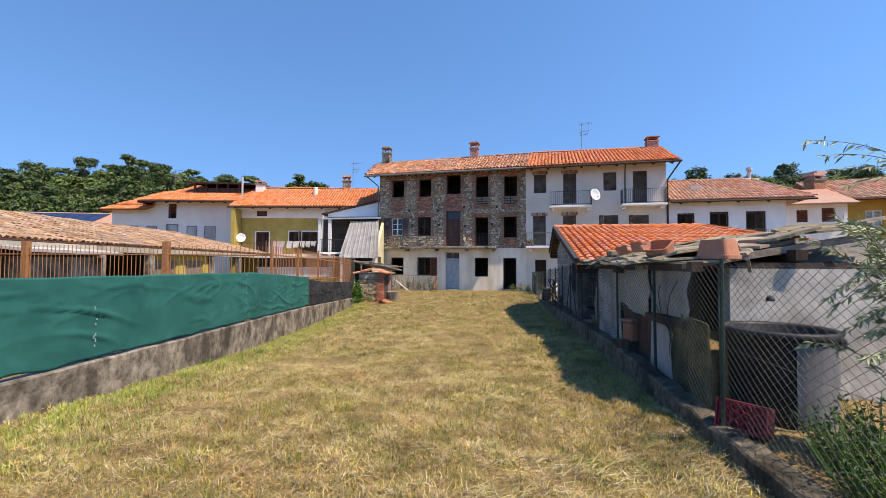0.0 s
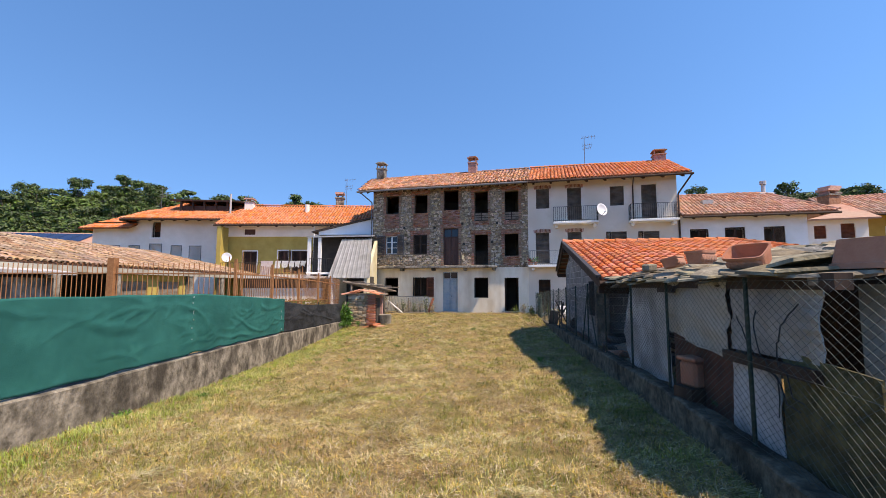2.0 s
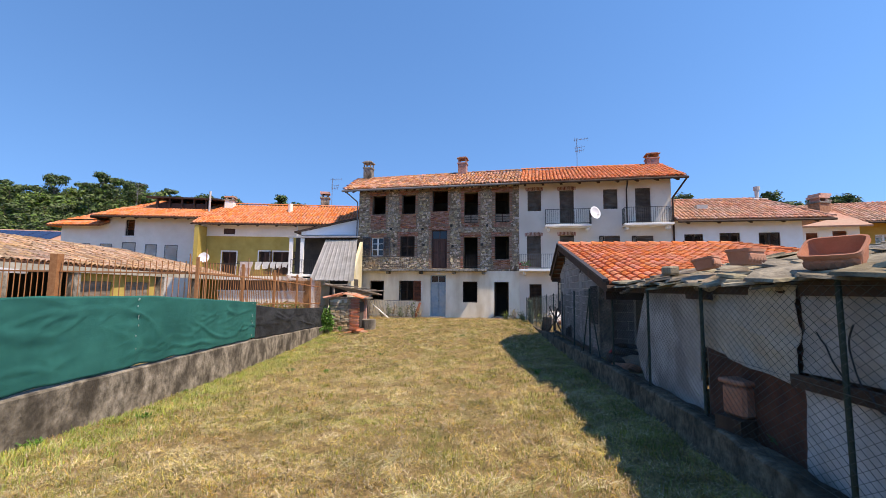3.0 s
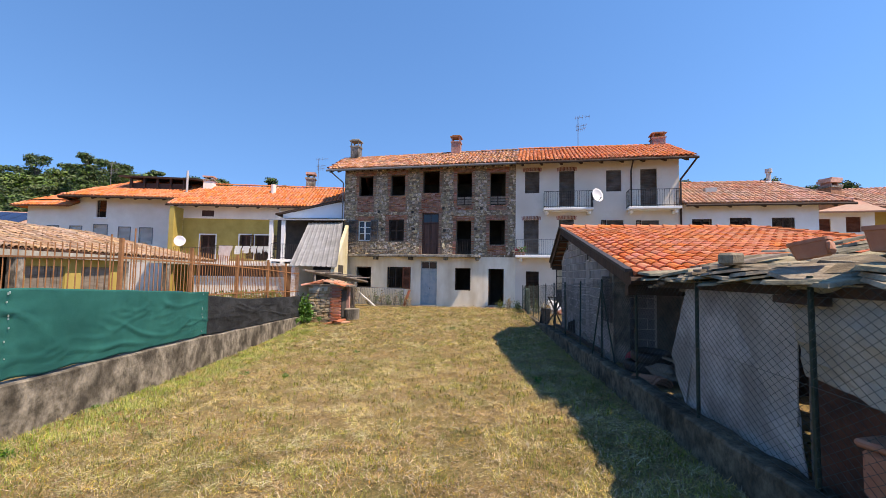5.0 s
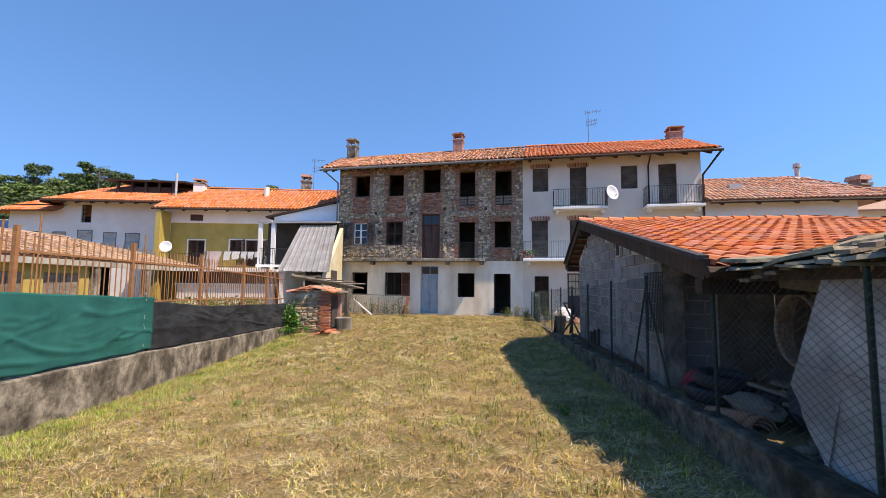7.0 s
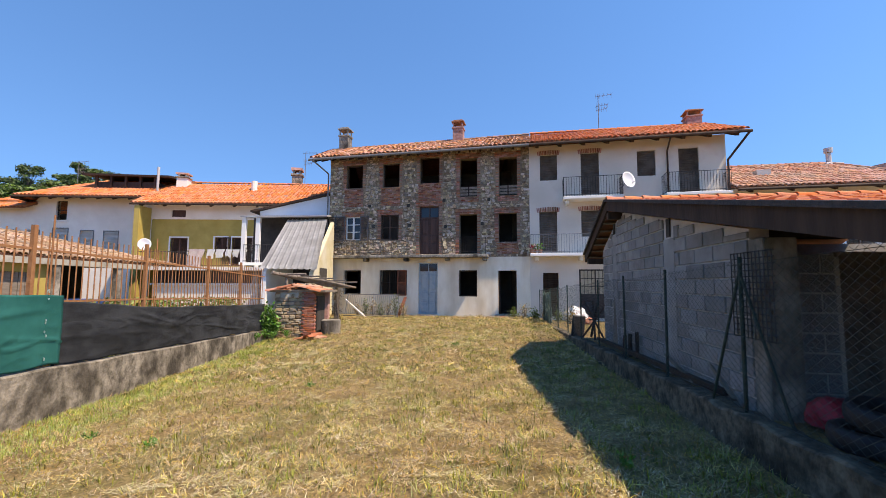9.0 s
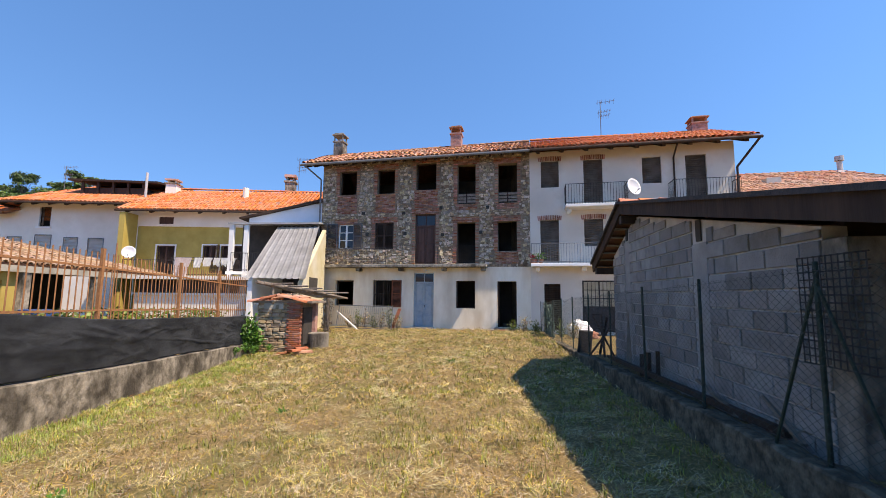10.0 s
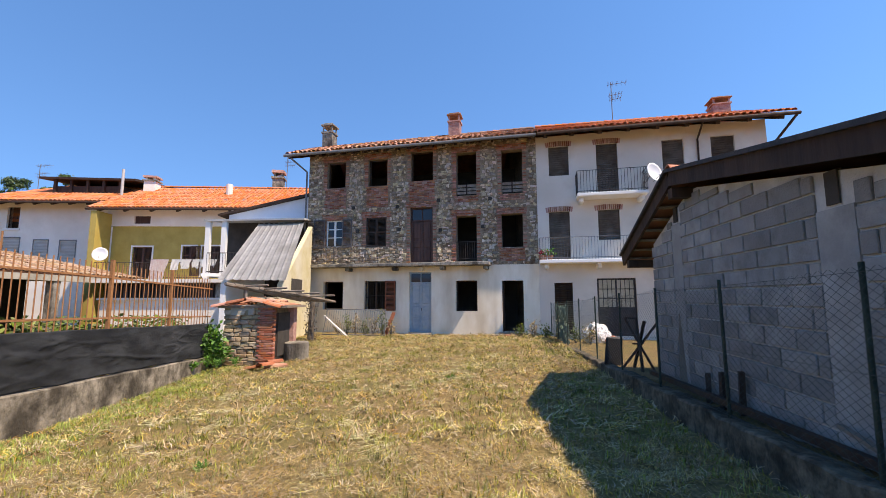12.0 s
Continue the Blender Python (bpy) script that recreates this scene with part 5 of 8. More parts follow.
for c in range(4):
    n = 40
    prevp = None
    for i in range(n + 1):
        a = 2 * math.pi * i / n
        p = Vector((4.42 + 0.05 * c, 10.75 - 0.02 * c + (0.26 + 0.02 * c) * math.cos(a), 0.95 + (0.36 + 0.03 * c) * math.sin(a)))
        if prevp:
            rod(bm, prevp, p, 0.022, 6)
        prevp = p
one("hose_coil", bm, M_hose, "coiled brown hose hanging in the lean-to", "hose", smooth=True)


def plank(name, a, b, w, h, mat, label, category="plank", group=""):
    return one(name, beam(bmesh.new(), a, b, w, h), mat, label, category, group)


def scrap_wood():
    rng = random.Random(41)
    for k in range(14):
        x, y, z = rng.uniform(3.95, 4.75), rng.uniform(10.0, 11.1), 0.1 + 0.026 * k
        a, d = rng.uniform(0, 3.1), rng.uniform(0.2, 0.42)
        t = rng.uniform(-0.05, 0.05)
        plank("scrap_board", (x - d * math.cos(a), y - d * math.sin(a), z - t), (x + d * math.cos(a), y + d * math.sin(a), z + t), rng.uniform(0.05, 0.1), 0.035, rng.choice((M_wood_g, M_lichen, M_wood_g)), "weathered grey board in the scrap heap", "board", "scrap wood in the lean-to")


scrap_wood()


for k, (y, lean, h) in enumerate(((13.2, 0.3, 0.6), (13.6, -0.4, 0.5), (14.1, 0.5, 0.45))):
    plank("scrap_lath", (right_x(y) + 0.18, y, right_top(y)), (right_x(y + lean) + 0.3, y + lean * 2, right_top(y) + h * 0.45), 0.05, 0.03, M_wood_g, "old wooden lath leaning behind the wire fence", "lath", "scrap laths by the fence")
for k, y in enumerate((16.55, 16.95, 17.3)):
    plank("stake", (right_x(y) + 0.3, y, right_top(y) - 0.1), (right_x(y) + 0.28 + 0.03 * k, y + 0.05 * (k - 1), right_top(y) + 0.45 - 0.07 * k), 0.06, 0.06, M_wood_d, "short dark wooden stake behind the wire fence", "stake", "stakes by the fence")
plank("beam_scrap", (right_x(13.4) + 0.2, 13.4, 0.02), (right_x(19) + 0.2, 19.0, -0.08), 0.08, 0.07, M_wood_d, "long old timber lying behind the wire fence", "timber")
plank("board", (right_x(18.2) + 0.42, 18.2, -0.1), (right_x(18.2) + 0.5, 18.25, 0.95), 0.16, 0.05, M_wood_g, "grey board leaning on the block wall", "board")


def fence_netting():
    n, m = 34, 12
    vs, fs = [], []
    for i in range(n + 1):
        y = lerp(25.9, 28.3, i / n)
        for j in range(m + 1):
            v = j / m
            sag = 0.16 * math.sin(i / n * math.pi) + 0.05 * math.sin(i * 0.9)
            vs.append((right_x(y) + 0.05 + 0.05 * math.sin(i * 1.7 + v * 2) * (0.4 + v), y, lerp(0.98 - sag * 0.6, -0.36 + 0.1 * math.sin(i * 0.7), v)))
    for i in range(n):
        for j in range(m):
            a = i * (m + 1) + j
            if (i * 7 + j * 3) % 5:
                fs.append((a, a + 1, a + m + 2, a + m + 1))
    ob = tagged(mesh_from("garden_netting", vs, fs, M_net, smooth=True), "torn faded green netting hung over the wire fence", "netting")
    md = ob.modifiers.new("thick", "SOLIDIFY")
    md.thickness = 0.004


M_net = mk("faded_green_netting", (0.10, 0.17, 0.12), (0.24, 0.32, 0.25), 6, 0.85, 0.3, 80)
fence_netting()


def old_chair():
    c = thing("metal_frame_chair", "dark broken folding frame leaning behind the fence", "folding frame", (right_x(19.7) + 0.3, 19.7, -0.2), 20)
    for a, b in (((0, 0, 0), (0.25, 0.35, 1.0)), ((0.3, 0, 0), (0.0, 0.4, 1.0)), ((0, 0.5, 0), (0.3, -0.1, 0.9)), ((0.3, 0.5, 0), (0.1, 0.0, 0.95))):
        part("leg", beam(bmesh.new(), a, b, 0.05, 0.04), M_wood_d, c)
    part("slat", beam(bmesh.new(), (0.0, 0.35, 1.0), (0.3, 0.4, 0.98), 0.07, 0.03), M_wood_d, c)
    part("slat", beam(bmesh.new(), (0.05, 0.25, 0.5), (0.3, 0.25, 0.5), 0.07, 0.03), M_wood_d, c)


old_chair()
bm = bmesh.new()
box(bm, -0.22, 0.22, -0.03, 0.03, 0, 0.62, bevel=0.03)
ob = one("stone_post", bm, M_plastic, "dark upright slab standing on the wall end", "slab")
ob.matrix_basis = pose(right_x(21.0) + 0.1, 21.0, -0.28, 4, 5, 15)
bm = bmesh.new()
for i in range(12):
    rod(bm, (0, i * 0.06, 0), (0, i * 0.06, 0.86), 0.006, 4)
for i in range(15):
    rod(bm, (0.006, -0.02, i * 0.061), (0.006, 0.68, i * 0.061), 0.006, 4)
ob = one("wire_grid_panel", bm, M_iron, "rusty steel grid panel hung on the wire fence", "grid panel")
ob.matrix_basis = pose(right_x(12.4) + 0.09, 12.35, 0.72, 0, 0, -8)


def tank():
    t = thing("water_tank", "large black plastic tank with one side painted sunlit grey, open top", "water tank", (3.62, 4.42, -0.1))
    t.scale = (0.82, 0.82, 1.0)
    bm = bmesh.new()
    prof = [(0.0, 0.0), (0.50, 0.0), (0.53, 0.04), (0.56, 0.9), (0.60, 0.92), (0.61, 0.98), (0.58, 1.0), (0.545, 0.97), (0.50, 0.06), (0.0, 0.05)]
    n = 48
    rings = [[bm.verts.new((math.cos(2 * math.pi * k / n) * r, math.sin(2 * math.pi * k / n) * r, z)) for k in range(n)] for r, z in prof if r > 0]
    for a, b in zip(rings, rings[1:]):
        for k in range(n):
            bm.faces.new((a[k], a[(k + 1) % n], b[(k + 1) % n], b[k]))
    bm.faces.new(rings[0][::-1])
    bm.faces.new(rings[-1])
    part("shell", bm, M_plastic, t, smooth=True)
    # grey skin over the shell paints the sunlit side of the tank
    bm = bmesh.new()
    prevc = None
    for k in range(13):
        a = radians(-112 + k * 9)
        cur = (bm.verts.new((math.cos(a) * 0.548, math.sin(a) * 0.548, 0.05)), bm.verts.new((math.cos(a) * 0.572, math.sin(a) * 0.572, 0.88)))
        if prevc:
            bm.faces.new((prevc[0], cur[0], cur[1], prevc[1]))
        prevc = cur
    bmesh.ops.solidify(bm, geom=bm.faces[:], thickness=-0.006)
    part("painted_sunlit_side", bm, M_greyplastic, t, "grey side with sunlight put into its colour")
    for a in (-60, -40, 20, 150):
        c, s = math.cos(radians(a)), math.sin(radians(a))
        part("rim_clip", boxes((c * 0.6 - 0.02, c * 0.6 + 0.02, s * 0.6 - 0.02, s * 0.6 + 0.02, 0.84, 0.93)), M_plastic, t)


tank()


def crate():
    c = thing("red_crate", "red plastic bottle crate with ring-shaped openings, tipped over", "crate", (2.97, 3.98, 0.12), -52)
    c.matrix_basis = c.matrix_basis @ pose(0, 0, 0, -14, 0, 0)
    part("crate_body", boxes((-0.2, 0.2, 0.0, 0.02, -0.13, 0.13), (-0.2, -0.185, -0.2, -0.002, -0.13, 0.13), (0.185, 0.2, -0.2, -0.002, -0.13, 0.13), (-0.184, 0.184, -0.2, -0.002, 0.115, 0.13), (-0.184, 0.184, -0.2, -0.002, -0.13, -0.115)), M_red, c)
    bm = bmesh.new()
    for i in range(4):
        for j in range(3):
            cx, cz = -0.135 + i * 0.09, -0.078 + j * 0.078
            prevp = None
            for k in range(13):
                a = 2 * math.pi * k / 12
                p = (cx + math.cos(a) * 0.037, -0.195, cz + math.sin(a) * 0.037)
                if prevp:
                    rod(bm, prevp, p, 0.007, 5)
                prevp = p
    tagged(part("ring_grid", bm, M_red, c), kind="stuff")


crate()
# whitewash with dark blotches that paint dappled shade on the wall
M_whitewash = mk("shade_dappled_whitewash", (0.44, 0.415, 0.355), (0.64, 0.61, 0.54), 2.5, 0.92, 0.4, 25, c3=(0.25, 0.225, 0.18), s3=1.3, amount3=0.75)
# white masonry wall and its roof beside the tank
yw = thing("yard_wall", "whitewashed masonry wall, dappled shade in its colour, under a corrugated roof edge", "wall", (0, 0, 0), kind="structure")
bm = bmesh.new()
sheet(bm, [(3.5, 5.2, -0.15), (9.5, 4.7, -0.15), (9.5, 4.7, 1.5), (3.5, 5.2, 1.5)], 0.25, 0.02, 8, 2)
part("wall_face", bm, M_whitewash, yw)
bm = bmesh.new()
prevc = None
for i in range(61):
    u = i / 60
    wob = 0.02 * math.sin(i * math.pi / 2)
    cur = (bm.verts.new((lerp(4.2, 9.6, u), lerp(5.0, 4.4, u), 1.57 + wob)), bm.verts.new((lerp(4.2, 9.6, u), lerp(6.9, 6.5, u), 1.95 + wob)))
    if prevc:
        bm.faces.new((prevc[0], cur[0], cur[1], prevc[1]))
    prevc = cur
bmesh.ops.solidify(bm, geom=bm.faces[:], thickness=0.012)
part("corrugated_roof", bm, M_eternit, yw)
part("roof_beam", beam(bmesh.new(), (3.6, 5.05, 1.52), (9.6, 4.55, 1.52), 0.1, 0.1), M_wood_d, yw)
plank("pipe_arm", (3.0, 3.98, 1.6), (3.25, 4.3, 1.48), 0.03, 0.03, M_greyiron, "bent grey pipe fixed to a fence post", "pipe")
lump_mesh("cable_reel", (3.22, 4.0, 1.2), (0.035, 0.035, 0.035), M_plastic, "small dark cable reel hung on the fence", "reel", 15)
for k, (x, y) in enumerate(((3.35, 3.3), (3.65, 3.15), (4.0, 3.35), (3.5, 2.75), (4.4, 3.6))):
    bm = bmesh.new()
    box(bm, -0.2, 0.2, -0.1, 0.1, 0, 0.18, bevel=0.015)
    ob = one("rubble_block", bm, M_lichen if k % 2 else M_brick, "broken masonry block lying in the yard", "block", "rubble in the yard")
    ob.matrix_basis = pose(x, y, -0.04, 0, 3 * k - 5, 37 * k)


def leaf_mesh(points, size, mat, parent, name, slim=0.28, seed=1, droop=0.3, kind="stuff"):
    """Many lance-shaped leaves at the given points; each is a folded blade."""
    rng = random.Random(seed)
    vs, fs = [], []
    for p, d in points:
        L = size * rng.uniform(0.6, 1.2)
        d = Vector(d) + Vector((rng.uniform(-1, 1), rng.uniform(-1, 1), rng.uniform(-1, 0.6) - droop)) * 0.8
        d.normalize()
        s = d.orthogonal().normalized()
        s = Matrix.Rotation(rng.uniform(0, 6.28), 3, d) @ s
        n = d.cross(s)
        p = Vector(p)
        k = len(vs)
        vs += [tuple(p), tuple(p + d * L * 0.5 + s * L * slim * 0.5 + n * L * 0.05), tuple(p + d * L), tuple(p + d * L * 0.5 - s * L * slim * 0.5 + n * L * 0.05)]
        fs += [(k, k + 1, k + 2), (k, k + 2, k + 3)]
    return tagged(mesh_from(name, vs, fs, mat, parent), kind=kind)


def willow():
    w = thing("willow_shrub", "slender willow shrub with narrow grey-green leaves by the fence", "shrub", (0, 0, 0))
    rng = random.Random(31)
    base = Vector((4.2, 3.35, 0.0))
    leaves = []
    stems = bmesh.new()

    def branch(a, b, bend, r, nleaf):
        a, b = Vector(a), Vector(b)
        prevp = a
        n = 10
        for i in range(1, n + 1):
            u = i / n
            p = lerp(a, b, u) + Vector((0, 0, bend * math.sin(u * math.pi)))
            rod(stems, prevp, p, r * (1 - 0.8 * (i - 1) / n), 5, r * (1 - 0.8 * u))
            if u > 0.15:
                for _ in range(nleaf):
                    leaves.append((lerp(prevp, p, rng.random()), (p - prevp).normalized()))
            prevp = p

    for k in range(46):
        if k < 4:
            branch((4.5, 3.4, 1.9), (2.9 + 0.17 * k, 3.2 + 0.08 * k, 2.5 - 0.1 * k), 0.2, 0.006, 7)
            continue
        else:
            tip = (rng.uniform(3.1, 3.95), rng.uniform(3.0, 3.6), rng.uniform(0.85, 1.95))
            bend, nl = rng.uniform(0.3, 0.7), 11
        branch(base + Vector((rng.uniform(-0.15, 0.15), rng.uniform(-0.15, 0.15), 0)), tip, bend, 0.006, nl)
    part("stems", stems, M_bark, w)
    leaf_mesh(leaves, 0.085, M_willow, w, "leaves", 0.22, 5)


willow()


def weed(loc, h, n, mat, label, seed, spread=0.25, leaf=0.07, slim=0.4):
    w = thing("weed", label, "weed", loc)
    rng = random.Random(seed)
    leaves = []
    stems = bmesh.new()
    for _ in range(n):
        a = rng.uniform(0, 6.28)
        tip = Vector((math.cos(a) * spread * rng.uniform(0.2, 1), math.sin(a) * spread * rng.uniform(0.2, 1), h * rng.uniform(0.5, 1)))
        rod(stems, (0, 0, -0.05), tip, 0.004, 4, 0.002)
        for _ in range(9):
            u = rng.uniform(0.2, 1)
            leaves.append((tip * u, (tip.normalized() + Vector((rng.uniform(-1, 1), rng.uniform(-1, 1), 0.2))).normalized()))
    part("stems", stems, M_weed, w)
    leaf_mesh(leaves, leaf, mat, w, "leaves", slim, seed)


for k, (x, y, h) in enumerate(((3.05, 3.05, 0.5), (3.3, 2.6, 0.6), (2.95, 2.55, 0.35), (3.6, 2.9, 0.5), (3.25, 3.5, 0.4))):
    weed((x, y, -0.02), h, 14, M_leaf, "dark leafy weed growing behind the wire fence", 40 + k, 0.3, 0.06)
# extra dense brambles cover sunlit earth where the willow's shade belongs
for k, (x, y, h) in enumerate(((2.75, 2.35, 0.55), (2.95, 2.2, 0.7), (3.15, 2.35, 0.6), (2.8, 2.75, 0.5), (3.0, 2.85, 0.65), (3.25, 2.95, 0.6), (3.45, 2.6, 0.75), (3.15, 3.25, 0.45), (3.5, 3.3, 0.6), (3.85, 3.05, 0.8))):
    weed((x, y, -0.02), h, 42, M_leaf, "leafy bramble packed dense to darken the ground behind the fence", 140 + k, 0.3, 0.05)
for k, (x, y, h) in enumerate(((3.5, 7.2, 0.3), (3.6, 7.9, 0.35), (3.42, 6.6, 0.25))):
    weed((x, y, 0.05), h, 16, M_leaf, "low dark weeds at the foot of the shack", 60 + k, 0.3, 0.05)

# ---------------------------------------------------------------- left side: shade cloth, iron fence


def cloth(name, y0, y1, top, bottom, mat, label, seed, off=0.035):
    n, m = int((y1 - y0) / 0.05), 34
    vs, fs = [], []
    for i in range(n + 1):
        y = lerp(y0, y1, i / n)
        for j in range(m + 1):
            v = j / m
            t, b = top(y), bottom(y)
            crease = max(0.0, 1 - 9 * abs(noise.noise((y * 0.5, v * 2.6 + 0.3 * y, seed + 3))))
            crease2 = max(0.0, 1 - 7 * abs(noise.noise((y * 1.4, v * 5.5 - 0.6 * y, seed + 9))))
            fold = 0.02 * noise.noise((y * 0.6, v * 1.5, seed)) + 0.055 * crease * max(0, noise.noise((y * 0.8, v * 2, 4)) + 0.3) + 0.036 * crease2 * max(0, noise.noise((y * 0.7, v * 2, 8)) + 0.2) + 0.006 * noise.noise((y * 6, v * 4, seed))
            t += 0.02 * noise.noise((y * 1.5, seed, 1))
            b += 0.035 * noise.noise((y * 2.1, seed, 7))
            z = lerp(b, t, v)
            vs.append((left_x(y) - 0.10 + off + fold * (0.3 + 0.7 * math.sin(math.pi * v)), y, z))
    for i in range(n):
        for j in range(m):
            a = i * (m + 1) + j
            fs.append((a, a + 1, a + m + 2, a + m + 1))
    ob = mesh_from(name, vs, fs, mat, smooth=True)
    md = ob.modifiers.new("thick", "SOLIDIFY")
    md.thickness = 0.006
    return tagged(ob, label, "shade cloth")


cloth("green_shade_cloth", -3.5, 15.2, lambda y: float(np.interp(y, (-3, 4.3, 10.5, 15.1), (1.45, 1.36, 1.29, 1.03))), lambda y: left_top(y) + 0.03, M_green, "green woven shade cloth stretched along the boundary wall", 1)
M_fray = mk("frayed_thread", (0.30, 0.42, 0.39), (0.45, 0.55, 0.52), 9, 0.9, 0)
CLOTH = bpy.data.objects["green_shade_cloth"]
for k, y in enumerate((1.0, 5.6, 10.1, 14.9)):
    rng_ = random.Random(300 + k)
    bm = bmesh.new()
    for _ in range(9):
        z = lerp(left_top(y) + 0.12, 1.28 - 0.02 * max(0, y - 10), rng_.random())
        yy = y + rng_.gauss(0, 0.014)
        box(bm, left_x(y) - 0.045, left_x(y) - 0.03, yy - 0.003, yy + 0.003, z - rng_.uniform(0.01, 0.04), z + 0.006)
    tagged(part("fraying", bm, M_fray, CLOTH, "pale frayed stitching"), kind="stuff")
cloth("black_shade_cloth", 15.15, 23.6, lambda y: float(np.interp(y, (15.1, 17.7, 22.7, 24), (0.95, 0.72, 0.53, 0.5))), lambda y: left_top(y) + 0.02, M_black, "black woven shade cloth stretched along the boundary wall", 5, 0.02)
for k, y in enumerate((1.0, 5.6, 10.1, 15.17, 19.4, 23.4)):
    t_ = float(np.interp(y, (0, 10, 15, 24), (1.4, 1.25, 1.0, 0.5)))
    ob = one("cloth_post", rod(bmesh.new(), (left_x(y) - 0.13, y, left_top(y) - 0.02), (left_x(y) - 0.13, y, t_), 0.022, 8), M_postgreen, "thin dark steel post behind the shade cloth", "post", "posts of the shade cloth")

def iron_fence():
    f = thing("iron_fence", "rust-coloured iron bar fence with pointed bars", "fence")
    runs = (((-17.5, 13.1), (-13.0, 12.95), 2.05, 2.05), ((-13.0, 12.95), (-8.45, 12.75), 2.05, 2.05), ((-8.45, 12.75), (-5.15, 12.6), 2.05, 2.03), ((-5.15, 12.6), (-5.2, 15.0), 2.05, 2.02), ((-5.2, 15.0), (-5.27, 17.6), 2.02, 1.97), ((-5.27, 17.6), (-5.33, 20.2), 1.97, 1.9), ((-5.33, 20.2), (-5.36, 22.2), 1.9, 1.82), ((-5.36, 22.2), (-5.4, 24.2), 1.82, 1.75))
    for (a, b, ta, tb) in runs:
        L = math.dist(a, b)
        big = a[1] < 12.99 and abs(a[1] - b[1]) < 0.5
        w = 0.085 if big else 0.03
        part("fence_post", boxes((a[0] - w, a[0] + w, a[1] - w, a[1] + w, -0.6, ta + (0.12 if big else 0.08))), M_rust, f)
        sec = part("fence_section", bmesh_rails(a, b, ta, tb), M_rust, f)
        n = int(L / 0.135)
        for i in range(1, n):
            u = i / n
            x, y, t = lerp(a[0], b[0], u), lerp(a[1], b[1], u), lerp(ta, tb, u)
            part("bar", rod(bmesh.new(), (x, y, -0.2), (x, y, t), 0.011, 5), M_rust, sec)
    for dx, dy, h in ((0.05, 0.25, 2.35), (-0.1, -0.15, 2.2), (0.02, 2.6, 2.3), (-0.05, 5.2, 2.2)):
        part("rod", rod(bmesh.new(), (-5.2 + dx, 12.7 + dy, -0.2), (-5.2 + dx, 12.7 + dy, h), 0.014, 5), M_rust, f)


def bmesh_rails(a, b, ta, tb):
    bm = bmesh.new()
    for d in (0.28, 1.08):
        beam(bm, (*a, ta - d), (*b, tb - d), 0.03, 0.035)
    return bm


iron_fence()

# ---------------------------------------------------------------- oven hut, pergola


